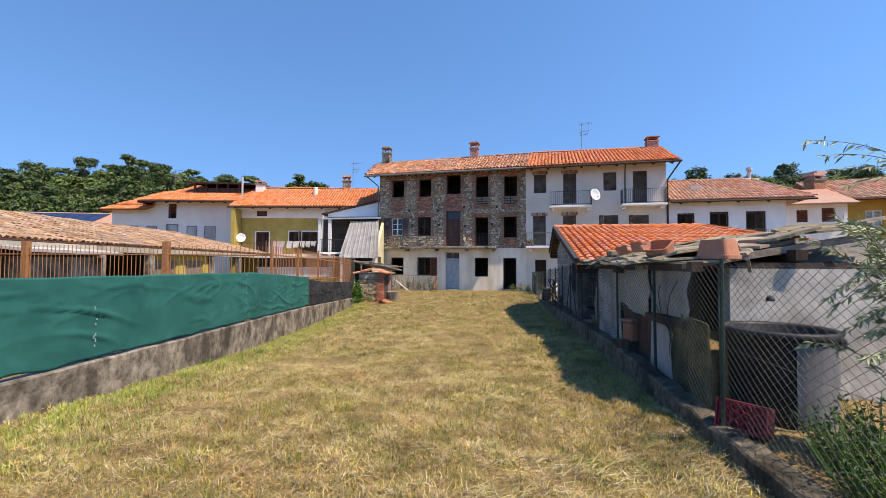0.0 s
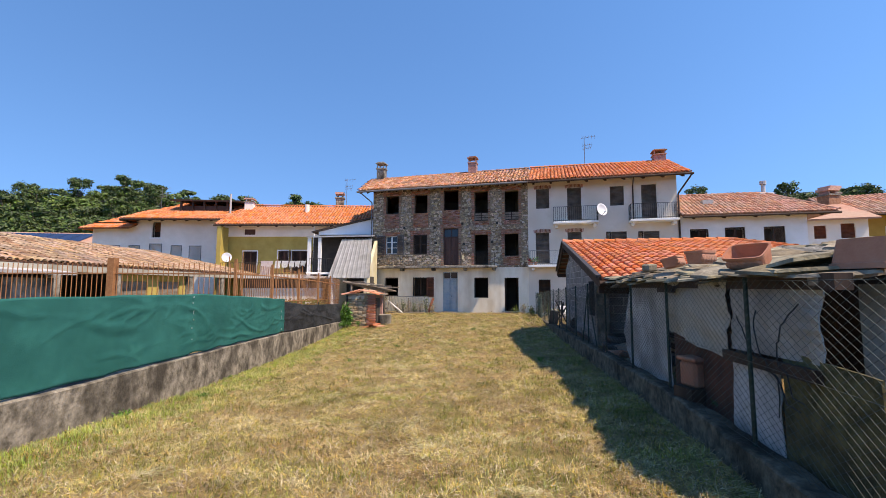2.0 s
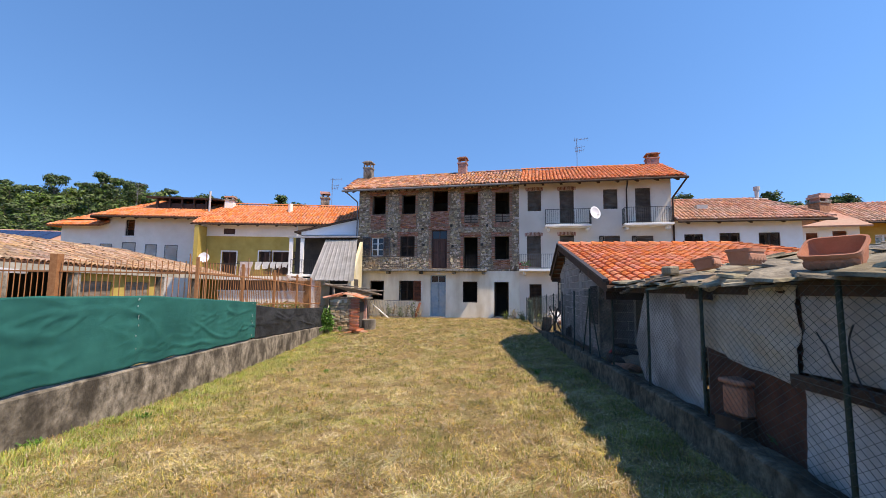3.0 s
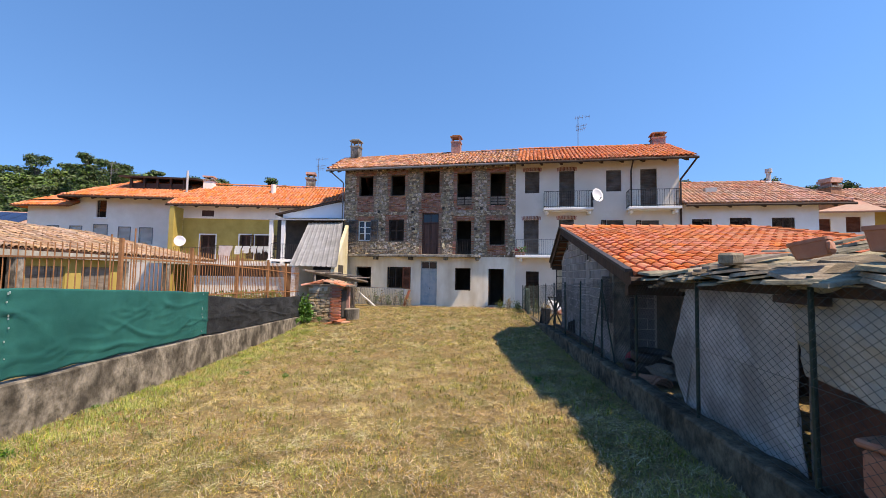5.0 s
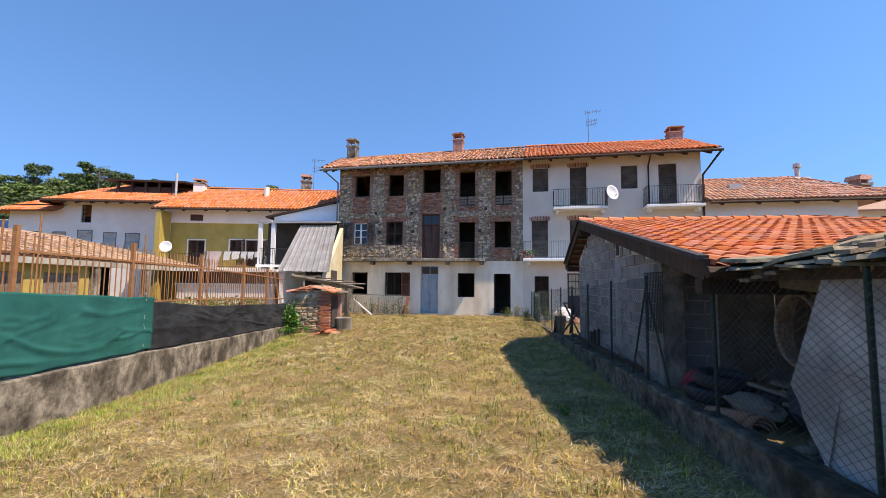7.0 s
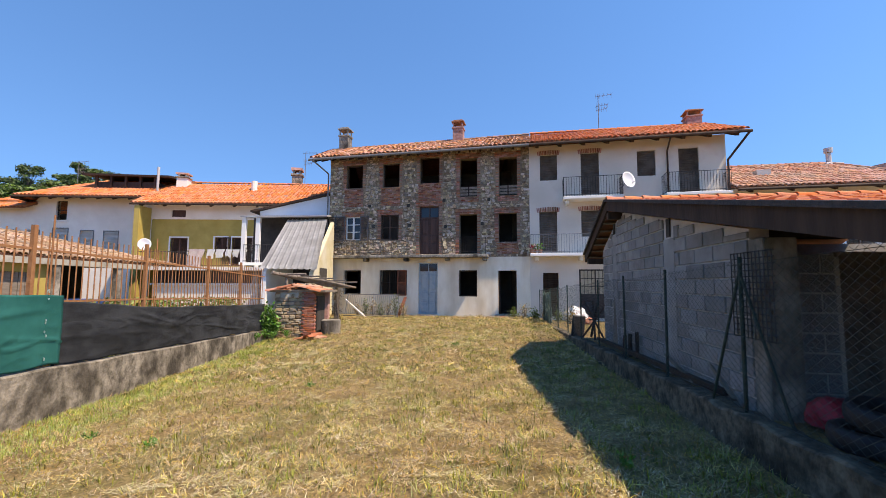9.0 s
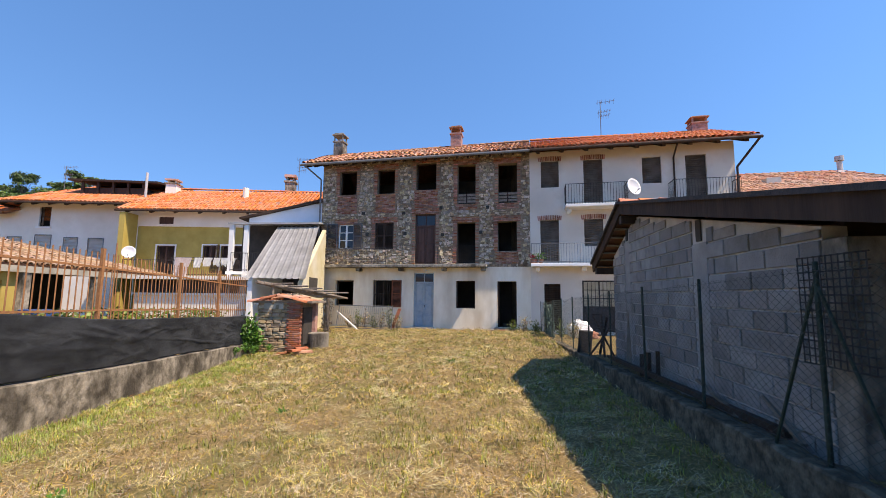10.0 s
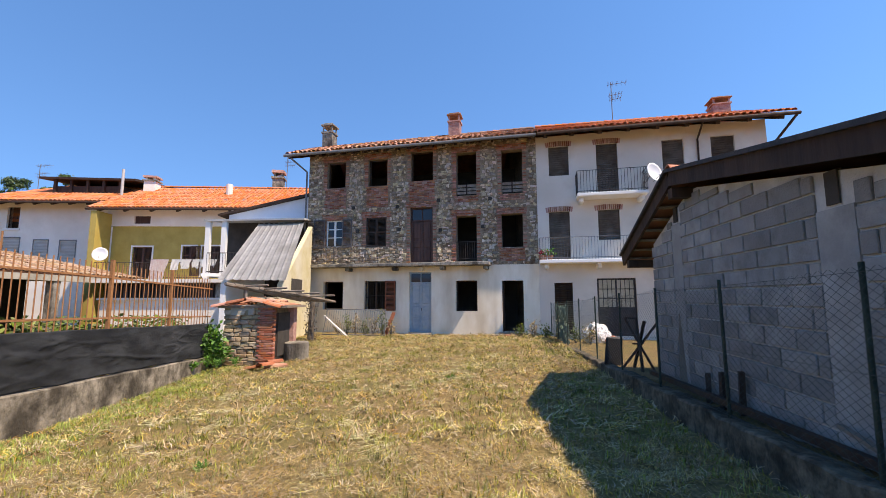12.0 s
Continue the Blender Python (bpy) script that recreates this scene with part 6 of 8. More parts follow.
def oven_hut():
    h = thing("oven_hut", "small ruined bread oven of stone and brick with tiles on top", "oven", (-4.14, 23.95, -0.74), -2)
    h.matrix_basis = h.matrix_basis @ Matrix.Diagonal((1.14, 1, 1, 1))
    rng = random.Random(17)
    core = part("core", boxes((-0.6, 0.55, 0.05, 1.5, 0, 1.72)), M_mortar, h)
    bm = bmesh.new()

    def stone(x, z, w, hh, mat_list):
        k = bmesh.new()
        box(k, -w / 2, w / 2, -0.06, 0.05, -hh / 2, hh / 2)
        for v in k.verts:
            v.co += Vector((rng.uniform(-1, 1) * 0.025, rng.uniform(-0.02, 0.02), rng.uniform(-1, 1) * 0.02))
        bmesh.ops.bevel(k, geom=k.edges[:], offset=0.018, segments=1, affect="EDGES")
        ob = part("stone", k, M_ovenstone, core)
        ob.location = (x, 0.04 + rng.uniform(-0.02, 0.02), z)

    z = 0.05
    while z < 1.68:
        hh = rng.uniform(0.08, 0.15)
        x = -0.66
        while x < 0.30:
            w = rng.uniform(0.12, 0.3)
            stone(x + w / 2, z + hh / 2, w * 0.96, hh * 0.95, None)
            x += w
        z += hh
    # brick pier at the corner
    mesh = bpy.data.meshes.new("brick")
    k = bmesh.new()
    box(k, -0.125, 0.125, -0.06, 0.06, -0.028, 0.028, bevel=0.006)
    k.to_mesh(mesh)
    k.free()
    mesh.materials.append(M_brick1)
    for i in range(25):
        for q in range(3):
            ob = new("brick", mesh)
            ob.parent = core
            ob.matrix_basis = (pose(0.34 + 0.12 * (q == 1) + 0.06 * (i % 2), 0.0 + 0.125 * (q > 1), 0.06 + i * 0.066, 0, 0, rng.uniform(-3, 3)) if q != 2 else pose(0.5, 0.2, 0.06 + i * 0.066, 0, 0, 90 + rng.uniform(-3, 3)))
    # a dark box on the side stands for the alcove's shade
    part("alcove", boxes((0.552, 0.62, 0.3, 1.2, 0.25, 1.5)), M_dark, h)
    part("brick_pier", boxes((0.56, 0.72, 1.22, 1.5, 0, 1.7)), M_brick, h)
    part("mud_plaster", boxes((-0.5, 0.1, -0.03, 0.04, 1.45, 1.74), bevel=0.02), M_dirtyb, h)
    # loose tiles on the top, sloping to both sides
    vs_, fs_ = tile_verts(0.2, 0.46)
    tm = bpy.data.meshes.new("tile")
    tm.from_pydata(vs_, [], fs_)
    tm.materials.append(M_tile_oldp)
    for side in (-1, 1):
        for j in range(2):
            for i in range(8):
                ob = new("tile", tm)
                ob.parent = h
                x = side * (0.85 - j * 0.36)
                ob.matrix_basis = pose(x - 0.05 + rng.uniform(-0.02, 0.02), -0.12 + i * 0.225, 1.71 + j * 0.11 + 0.03 * rng.random() - 0.06, 0, 0, 0) @ pose(0, 0, 0, 0, side * 16 + rng.uniform(-4, 4), 0) @ pose(0, 0, 0, 0, 0, 90 if side < 0 else 90) @ (pose(0, 0, 0, 0, 0, 180) if side < 0 else pose(0, 0, 0)) @ pose(0, 0, 0, 0, 0, rng.uniform(-6, 6) + 0)
    part("roof_bed", boxes((-0.8, 0.95, -0.05, 1.6, 1.66, 1.73)), M_wood_g, h)
    for i in range(4):
        s = part("ridge_stone", boxes((-0.15, 0.2, 0.15 + i * 0.35, 0.42 + i * 0.35, 1.88, 1.95 + 0.03 * (i % 2)), bevel=0.02), M_lichen, h)
    # steps of masonry and fallen tiles beside it
    bm = bmesh.new()
    res = bmesh.ops.create_cone(bm, cap_ends=True, segments=24, radius1=0.37, radius2=0.37, depth=0.66)
    bmesh.ops.bevel(bm, geom=[e for e in bm.edges if abs(e.verts[0].co.z - e.verts[1].co.z) < 0.01], offset=0.025, segments=1, affect="EDGES")
    ob = one("concrete_ring", bm, M_conc, "grey round concrete block beside the old oven", "block")
    ob.location = (-3.1, 24.95, -0.47)
    for i in range(7):
        t = tagged(link_mesh("broken_tile", tm, None), "broken terracotta tile lying in the grass", "broken tile", "broken tiles by the oven")
        t.matrix_basis = pose(-3.55 + 0.12 * (i % 4) + rng.uniform(-0.1, 0.1), 23.35 + 0.08 * i, -0.68 + 0.035 * (i % 3), rng.uniform(-12, 12), rng.uniform(-15, 15), rng.uniform(0, 360))


M_ovenstone = mk("oven_stone", (0.24, 0.175, 0.11), (0.42, 0.325, 0.21), 5, 0.92, 0.5, 30, rnd=0.35)
M_brick1 = mk("oven_brick", (0.32, 0.10, 0.055), (0.42, 0.17, 0.10), 6, 0.9, 0.4, 40, rnd=0.25)
M_tile_oldp = mk("old_clay_tile_single", (0.40, 0.16, 0.085), (0.52, 0.25, 0.15), 5, 0.88, 0.3, 40, rnd=0.25)
oven_hut()


def pergola():
    p = thing("pergola", "collapsing timber pergola with a vine-covered post", "pergola")
    rng = random.Random(23)
    part("post", rod(bmesh.new(), (-3.75, 28.7, -0.6), (-3.72, 28.75, 1.05), 0.13, 8, 0.1), M_bark, p)
    part("post", rod(bmesh.new(), (-5.2, 26.0, -0.6), (-5.2, 26.0, 1.55), 0.07, 8), M_wood_g, p)
    for k in range(9):
        a = (-5.5 + 0.15 * k, 25.2 + 0.28 * k, 1.66 - 0.03 * k)
        b = (-3.55 + 0.12 * k - 0.5, 28.3 + 0.2 * k, 1.12 - 0.01 * k)
        part("pole", rod(bmesh.new(), a, b, 0.045 + 0.02 * rng.random(), 6), M_wood_g, p)
    for k in range(5):
        part("cross_stick", rod(bmesh.new(), (-5.4 + 0.4 * k, 25.9 + 0.65 * k, 1.6 - 0.08 * k), (-4.3 + 0.4 * k, 25.6 + 0.62 * k, 1.62 - 0.08 * k), 0.035, 5), M_wood_g, p)
    lv = [((-3.74 + rng.gauss(0, 0.11), 28.72 + rng.gauss(0, 0.11), rng.uniform(-0.5, 1.0)), (0, 0, 1)) for _ in range(500)]
    leaf_mesh(lv, 0.1, M_bark, p, "dry_vine", 0.5, 9)


pergola()


def shrub(name, loc, size, n, leaf, mat, label, seed, category="shrub"):
    s = thing(name, label, category, loc)
    rng = random.Random(seed)
    stems = bmesh.new()
    lv = []
    for _ in range(14):
        a, e = rng.uniform(0, 6.28), rng.uniform(0.4, 1.4)
        tip = Vector((math.cos(a) * math.cos(e) * size[0], math.sin(a) * math.cos(e) * size[1], math.sin(e) * size[2]))
        rod(stems, (0, 0, -0.05), tip, 0.008, 4, 0.003)
        for _ in range(n // 14):
            u = rng.uniform(0.35, 1.05)
            c = tip * u + Vector((rng.gauss(0, 0.06), rng.gauss(0, 0.06), rng.gauss(0, 0.06)))
            lv.append((c, c.normalized()))
    part("stems", stems, M_bark, s)
    leaf_mesh(lv, leaf, mat, s, "leaves", 0.6, seed)


shrub("green_bush", (-4.98, 23.6, -0.72), (0.42, 0.4, 1.15), 900, 0.13, M_weed, "bright green bush growing against the old oven", 71)
for k, (x, y, h) in enumerate(((-4.9, 23.2, 0.25), (-4.2, 23.3, 0.2), (-4.6, 23.1, 0.18), (-5.0, 22.7, 0.2))):
    weed((x, y, -0.58), h, 14, M_weed, "bright green weed at the foot of the wall", 80 + k, 0.2, 0.08)
for k, (x, y) in enumerate(((-4.5, 8.2), (-4.65, 11.5), (-4.1, 9.6), (-3.4, 14.0), (-2.4, 13.6), (2.6, 12.5), (-1.4, 16.5), (1.5, 21.0))):
    weed((x, y, ground_z(x, y) - 0.01), 0.1, 12, M_weed, "small green weed in the mown meadow", 90 + k, 0.12, 0.05)


def hedge_row():
    rng = random.Random(51)
    lv = []
    for _ in range(5200):
        y = rng.uniform(14.5, 24.5)
        x = -6.3 + rng.gauss(0, 0.16) - 0.02 * (y - 20)
        z = rng.uniform(-0.5, 0.88 - 0.02 * (y - 15)) + rng.gauss(0, 0.04)
        lv.append(((x, y, z), (rng.uniform(-1, 1), rng.uniform(-1, 1), 0.5)))
    leaf_mesh(lv, 0.13, M_hedge, None, "hedge", 0.6, 52)
    tagged(bpy.data.objects["hedge"], "low clipped yellow-green hedge behind the iron fence", "hedge", kind="stuff")


hedge_row()

# ---------------------------------------------------------------- left neighbours


def portico():
    p = thing("low_portico", "long low open barn with a brown tiled roof and concrete posts", "barn")
    tile_roof(p, (-13.9, -4.0, 2.35), (-14.5, 34.8, 2.2), (-18.7, -4.0, 3.72), (-18.9, 29.0, 3.62), (M_tile_brown, M_tile_brown), M_deck, 0.24, 0.42, seed=12, messy=0.02)
    bm = bmesh.new()
    slab(bm, [(-14.5, 34.8, 2.2), (-23.3, 34.8, 2.2), (-18.95, 29.05, 3.62), (-18.9, 29.0, 3.62)], 0.08)
    slab(bm, [(-23.5, -4.0, 2.3), (-23.3, 34.8, 2.2), (-18.9, 29.0, 3.62), (-18.7, -4.0, 3.72)], 0.08)
    part("rear_slope", bm, M_tile_brown, p)
    part("eave_beam", beam(bmesh.new(), (-14.0, -4.0, 2.16), (-14.55, 34.6, 2.02), 0.2, 0.24), M_dirtyb, p)
    for y in (3.0, 8.2, 13.0, 17.4, 20.4, 25.9, 29.4, 33.8):
        x = -14.1 - 0.0145 * (y + 4)
        part("concrete_post", boxes((x - 0.16, x + 0.16, y - 0.16, y + 0.16, -0.6, 2.03)), M_conc, p)
    # near-black wall added to paint the barn's shaded interior
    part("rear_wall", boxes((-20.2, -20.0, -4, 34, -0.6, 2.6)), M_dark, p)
    # yellow front with two grey doors
    y0, y1 = 20.6, 25.7
    part("yellow_wall", boxes((-14.75, -14.6, y0, y0 + 0.35, -0.6, 2.0), (-14.75, -14.6, y0 + 2.1, y0 + 2.9, -0.6, 2.0), (-14.75, -14.6, y1 - 0.5, y1, -0.6, 2.0), (-14.75, -14.6, y0 + 0.35, y0 + 2.1, 1.62, 2.0), (-14.75, -14.6, y0 + 2.9, y1 - 0.5, 1.62, 2.0)), M_yellow, p)
    for a, b in ((y0 + 0.35, y0 + 2.1), (y0 + 2.9, y1 - 0.5)):
        n = 6
        for i in range(n):
            c = lerp(a, b, i / n)
            part("door_board", boxes((-14.72, -14.68, c + 0.015, c + (b - a) / n - 0.015, -0.6, 1.61)), M_wood_g, p)
    part("hay_beam", beam(bmesh.new(), (-14.5, 12.5, 1.75), (-15.2, 17.5, 1.5), 0.1, 0.1), M_wood_g, p)


portico()
bm = bmesh.new()
for r0, r1, z0, z1 in ((0.27, 0.29, 0, 0.3), (0.29, 0.29, 0.3, 0.6), (0.29, 0.27, 0.6, 0.9)):
    res = bmesh.ops.create_cone(bm, cap_ends=True, segments=20, radius1=r0, radius2=r1, depth=z1 - z0)
    bmesh.ops.translate(bm, vec=(0, 0, (z0 + z1) / 2), verts=res["verts"])
for nm, x, y in (("blue_barrel", -7.9, 19.5), ("blue_barrel", -8.5, 19.9)):
    ob = one(nm, bm.copy(), M_bluebarrel, "blue plastic barrel standing behind the iron fence", "barrel", "blue barrels")
    ob.matrix_basis = pose(x, y, -0.55) @ Matrix.Diagonal((1.1, 1.1, 1.5, 1))


def low_white_block():
    p = thing("white_outbuilding", "low white outbuilding with a flat roof and brown slats", "outbuilding", (-8.4, 31.0, 0), -2)
    part("wall", boxes((-5.6, 0.0, 0, 0.25, -0.6, 1.12)), M_whiteL, p)
    part("ledge", boxes((-5.7, 0.05, -0.12, 0.3, 1.122, 1.22)), M_white, p)
    bm = bmesh.new()
    for i in range(38):
        part("slat", boxes((-5.5 + i * 0.145, -5.42 + i * 0.145, 0.05, 0.09, 1.225, 1.88)), M_wood_b, p)
    # dark sheet behind the slats paints the shade between them
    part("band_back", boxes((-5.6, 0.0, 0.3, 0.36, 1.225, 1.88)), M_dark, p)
    part("roof_slab", boxes((-5.8, 0.3, -0.35, 4.5, 1.9, 2.06)), M_whiteL, p)
    part("pillar", boxes((-0.3, 0.0, -0.1, 0.2, 1.225, 1.898)), M_conc, p)


low_white_block()


def yellow_house():
    h = thing("yellow_house", "olive-yellow house with a recessed balcony and orange tiled roof", "house")
    Y = 37.0
    ops = [(-16.85, 2.4, -15.7, 4.25), (-13.9, 3.2, -13.08, 4.3), (-12.75, 2.4, -11.4, 4.3)]
    w = part("front_wall", wall_panel(-18.1, -6.0, -0.6, 5.5, 0.35, ops), M_yellow, h)
    w.location = (0, Y, 0)
    w = part("upper_band", wall_panel(-18.4, -6.0, 5.502, 6.75, 0.35, [(-16.8, 5.65, -15.85, 6.12)]), M_whiteL, h)
    w.location = (0, Y - 0.12, 0)
    part("attic_shutter", boxes((-16.8, -15.85, Y - 0.02, Y + 0.03, 5.65, 6.12)), M_wood_b, h)
    part("side_pier", boxes((-18.45, -18.12, 35.7, 36.87, -0.6, 6.2)), M_yellow, h)
    part("rear_wall", boxes((-18.4, -6.0, 44.0, 44.3, -0.6, 6.5)), M_yellow, h)
    part("side_wall", boxes((-18.4, -18.1, Y + 0.36, 44.0, -0.6, 6.5)), M_yellow, h)
    # added dark backdrop for the unlit rooms behind the shutters
    part("dark_backdrop_wall", boxes((-18.0, -6.2, Y + 1.5, Y + 1.6, -0.6, 6.4)), M_dark, h)
    for x0, z0, x1, z1 in ops:
        part("surround", boxes((x0 - 0.09, x0 - 0.002, Y - 0.025, Y - 0.002, z0, z1 + 0.09), (x1 + 0.002, x1 + 0.09, Y - 0.025, Y - 0.002, z0, z1 + 0.09), (x0 - 0.002, x1 + 0.002, Y - 0.025, Y - 0.002, z1 + 0.002, z1 + 0.09)), M_white, h)
    for i, (x0, z0, x1, z1) in enumerate(ops):
        s = louvre(h, x0 + 0.02, (x0 + x1) / 2, z0, z1, Y + 0.08, M_wood_b)
        s = louvre(h, (x0 + x1) / 2 + 0.005, x1 - 0.02, z0, z1, Y + 0.08, M_wood_b)
    louvre(h, -13.35, -12.8, 2.5, 4.3, Y - 0.1, M_wood_b)
    louvre(h, -11.35, -10.85, 3.2, 4.3, Y - 0.1, M_wood_b)
    b = part("balcony", boxes((-18.1, -9.8, 35.75, 36.99, 2.1, 2.28)), M_whiteL, h)
    railing(b, [(-18.08, 35.8), (-9.85, 35.8)], 2.28, 0.95, M_iron, 0.13, 0.011)
    for x in (-10.5, -14.2):
        part("pillar", boxes((x - 0.1, x + 0.1, 35.9, 36.1, -0.6, 2.098)), M_white, h)
    part("downpipe", rod(bmesh.new(), (-10.6, 36.0, 2.28), (-10.6, 36.0, 6.3), 0.05, 8), M_white, h)
    tile_roof(h, (-18.75, 35.75, 6.38), (-5.2, 36.1, 6.45), (-18.35, 40.2, 8.72), (-4.8, 40.2, 8.6), (M_tile_new, M_tile_new), M_deck, 0.25, 0.4, seed=14, messy=0.008)
    bm = bmesh.new()
    slab(bm, [(-18.35, 40.2, 8.72), (-4.8, 40.2, 8.6), (-4.8, 44.8, 6.4), (-18.35, 44.8, 6.4)], 0.1)
    part("rear_slope", bm, M_tile_new, h)
    ridge_tiles(h, (-18.35, 40.2, 8.78), (-4.8, 40.2, 8.66), M_tile_new)
    for i in range(7):
        part("rafter", beam(bmesh.new(), (-18.2 + i * 1.5, 35.85, 6.24), (-18.2 + i * 1.5, 37.2, 6.92), 0.13, 0.15), M_wood_d, h)
    part("gutter", rods([((-18.75, 35.66, 6.3), (-9.0, 35.92, 6.34))], 0.06, 8), M_wood_d, h)
    for x in range(8):
        part("snow_stop", boxes((-17.5 + x * 1.15, -17.3 + x * 1.15, 37.2, 37.3, 7.12, 7.28)), M_tile_old, h)
    part("vent_pipe", rod(bmesh.new(), (-12.1, 38.6, 7.6), (-12.1, 38.6, 8.55), 0.2, 10), M_whiteL, h)


yellow_house()


def laundry():
    ln = thing("clothes_line", "clothes line on two iron brackets before the balcony railing", "clothes line")
    part("line", rods([((-14.8, 35.2, 3.36), (-10.8, 35.2, 3.36))], 0.012, 5), M_iron, ln)
    for x in (-14.8, -10.8):
        part("bracket", rods([((x, 35.2, 3.36), (x, 35.8, 3.22)), ((x, 35.2, 3.36), (x, 35.8, 2.6))], 0.014, 5), M_iron, ln)
    for k, (x, w, h, m) in enumerate(((-14.55, 1.0, 1.15, M_pink), (-13.4, 0.5, 0.62, M_cloth), (-12.85, 0.55, 0.55, M_cloth), (-12.25, 0.42, 0.6, M_cloth), (-11.8, 0.42, 0.6, M_cloth), (-11.35, 0.45, 0.5, M_cloth))):
        bm = bmesh.new()
        n = 10
        rows = []
        for i in range(n + 1):
            u = i / n
            rows.append([bm.verts.new((x + u * w * (1 - 0.05 * j) + 0.02 * math.sin(j * 2), 35.195 - 0.012 * j + 0.009 * j * math.sin(u * 14 + j + k), 3.37 - h * (1 - 0.25 * math.sin(u * math.pi) * (k > 2)) * j / 5)) for j in range(6)])
        for a, b in zip(rows, rows[1:]):
            for j in range(5):
                bm.faces.new((a[j], b[j], b[j + 1], a[j + 1]))
        bmesh.ops.solidify(bm, geom=bm.faces[:], thickness=0.01)
        one("hanging_cloth", bm, m, "white garment drying on the clothes line" if m is M_cloth else "pale pink patterned towel drying on the line", "laundry", "laundry on the line")


laundry()


def stair_annex():
    h = thing("stair_annex", "white annex with a lean-to of grey sheet metal over its stairs", "annex")
    bm = bmesh.new()
    n = 36
    prevc = None
    for i in range(n + 1):
        u = i / n
        wob = 0.035 if i % 4 == 0 else 0
        top = lerp(Vector((-7.15, 31.5, 4.7)), Vector((-4.98, 31.4, 4.74)), u)
        bot = lerp(Vector((-7.05, 27.75, 1.9)), Vector((-4.45, 27.65, 1.86)), u)
        cur = (bm.verts.new(top + Vector((0, 0, wob))), bm.verts.new(bot + Vector((0, 0, wob))))
        if prevc:
            bm.faces.new((prevc[0], cur[0], cur[1], prevc[1]))
        prevc = cur
    bmesh.ops.solidify(bm, geom=bm.faces[:], thickness=0.03)
    part("metal_lean_to", bm, M_zinc, h, "ribbed grey sheet metal, dull and streaked")
    part("upper_sheet", slab(bmesh.new(), [(-9.6, 31.2, 4.86), (-4.95, 31.2, 4.95), (-4.95, 33.2, 5.2), (-9.6, 33.2, 5.12)], 0.08), M_zinc, h)
    part("side_wall", side_tri(-4.85, ((27.9, -0.6), (31.6, -0.6), (31.6, 4.6), (27.9, 1.72))), M_yellowpale, h)
    # opening drawn as a dark plate, its shade in the colour
    part("side_opening", boxes((-4.665, -4.64, 28.9, 30.3, 1.3, 2.0)), M_dark, h)
    part("left_wall", side_tri(-7.0, ((27.9, -0.6), (31.6, -0.6), (31.6, 4.5), (27.9, 1.75))), M_white, h)
    for x in (-9.45, -8.7):
        part("pillar", boxes((x - 0.1, x + 0.12, 31.3, 31.5, -0.6, 4.8)), M_white, h)
    # dark wall paints the shade at the back of the porch
    part("rear_wall", boxes((-9.8, -4.8, 33.4, 33.6, -0.6, 5.1)), M_dark, h)
    part("porch_floor", boxes((-9.6, -7.1, 31.25, 33.3, 2.2, 2.35)), M_white, h)
    railing(h, [(-9.4, 31.3), (-7.2, 31.3)], 2.35, 0.95, M_iron, 0.12, 0.01)
    bm = bmesh.new()
    pts = ((-9.3, 5.18), (-5.0, 5.22), (-5.0, 6.45), (-9.3, 5.42))
    f0 = [bm.verts.new((x, 33.0, z)) for x, z in pts]
    f1 = [bm.verts.new((x, 36.0, z)) for x, z in pts]
    bm.faces.new(f0)
    bm.faces.new(f1[::-1])
    for i in range(4):
        j = (i + 1) % 4
        bm.faces.new((f0[i], f1[i], f1[j], f0[j]))
    part("gable", bm, M_paleblue, h, "pale bluish white render")
    part("gable_roof", slab(bmesh.new(), [(-9.75, 32.7, 5.42), (-4.95, 32.7, 6.58), (-4.95, 36.8, 6.58), (-9.75, 36.8, 5.42)], 0.09), M_wood_d, h)


def side_tri(x, pts, thick=0.2):
    bm = bmesh.new()
    a = [bm.verts.new((x, y, z)) for y, z in pts]
    b = [bm.verts.new((x + thick, y, z)) for y, z in pts]
    bm.faces.new(a)
    bm.faces.new(b[::-1])
    for i in range(len(pts)):
        j = (i + 1) % len(pts)
        bm.faces.new((a[i], b[i], b[j], a[j]))
    return bm


M_yellowpale = mk("pale_yellow_render", (0.58, 0.50, 0.28), (0.68, 0.61, 0.40), 1.5, 0.9, 0.15, 30, c3=(0.70, 0.66, 0.55), s3=0.8)
M_paleblue = mk("bluish_white_render", (0.62, 0.68, 0.74), (0.70, 0.75, 0.80), 1.2, 0.9, 0.1, 40)
stair_annex()


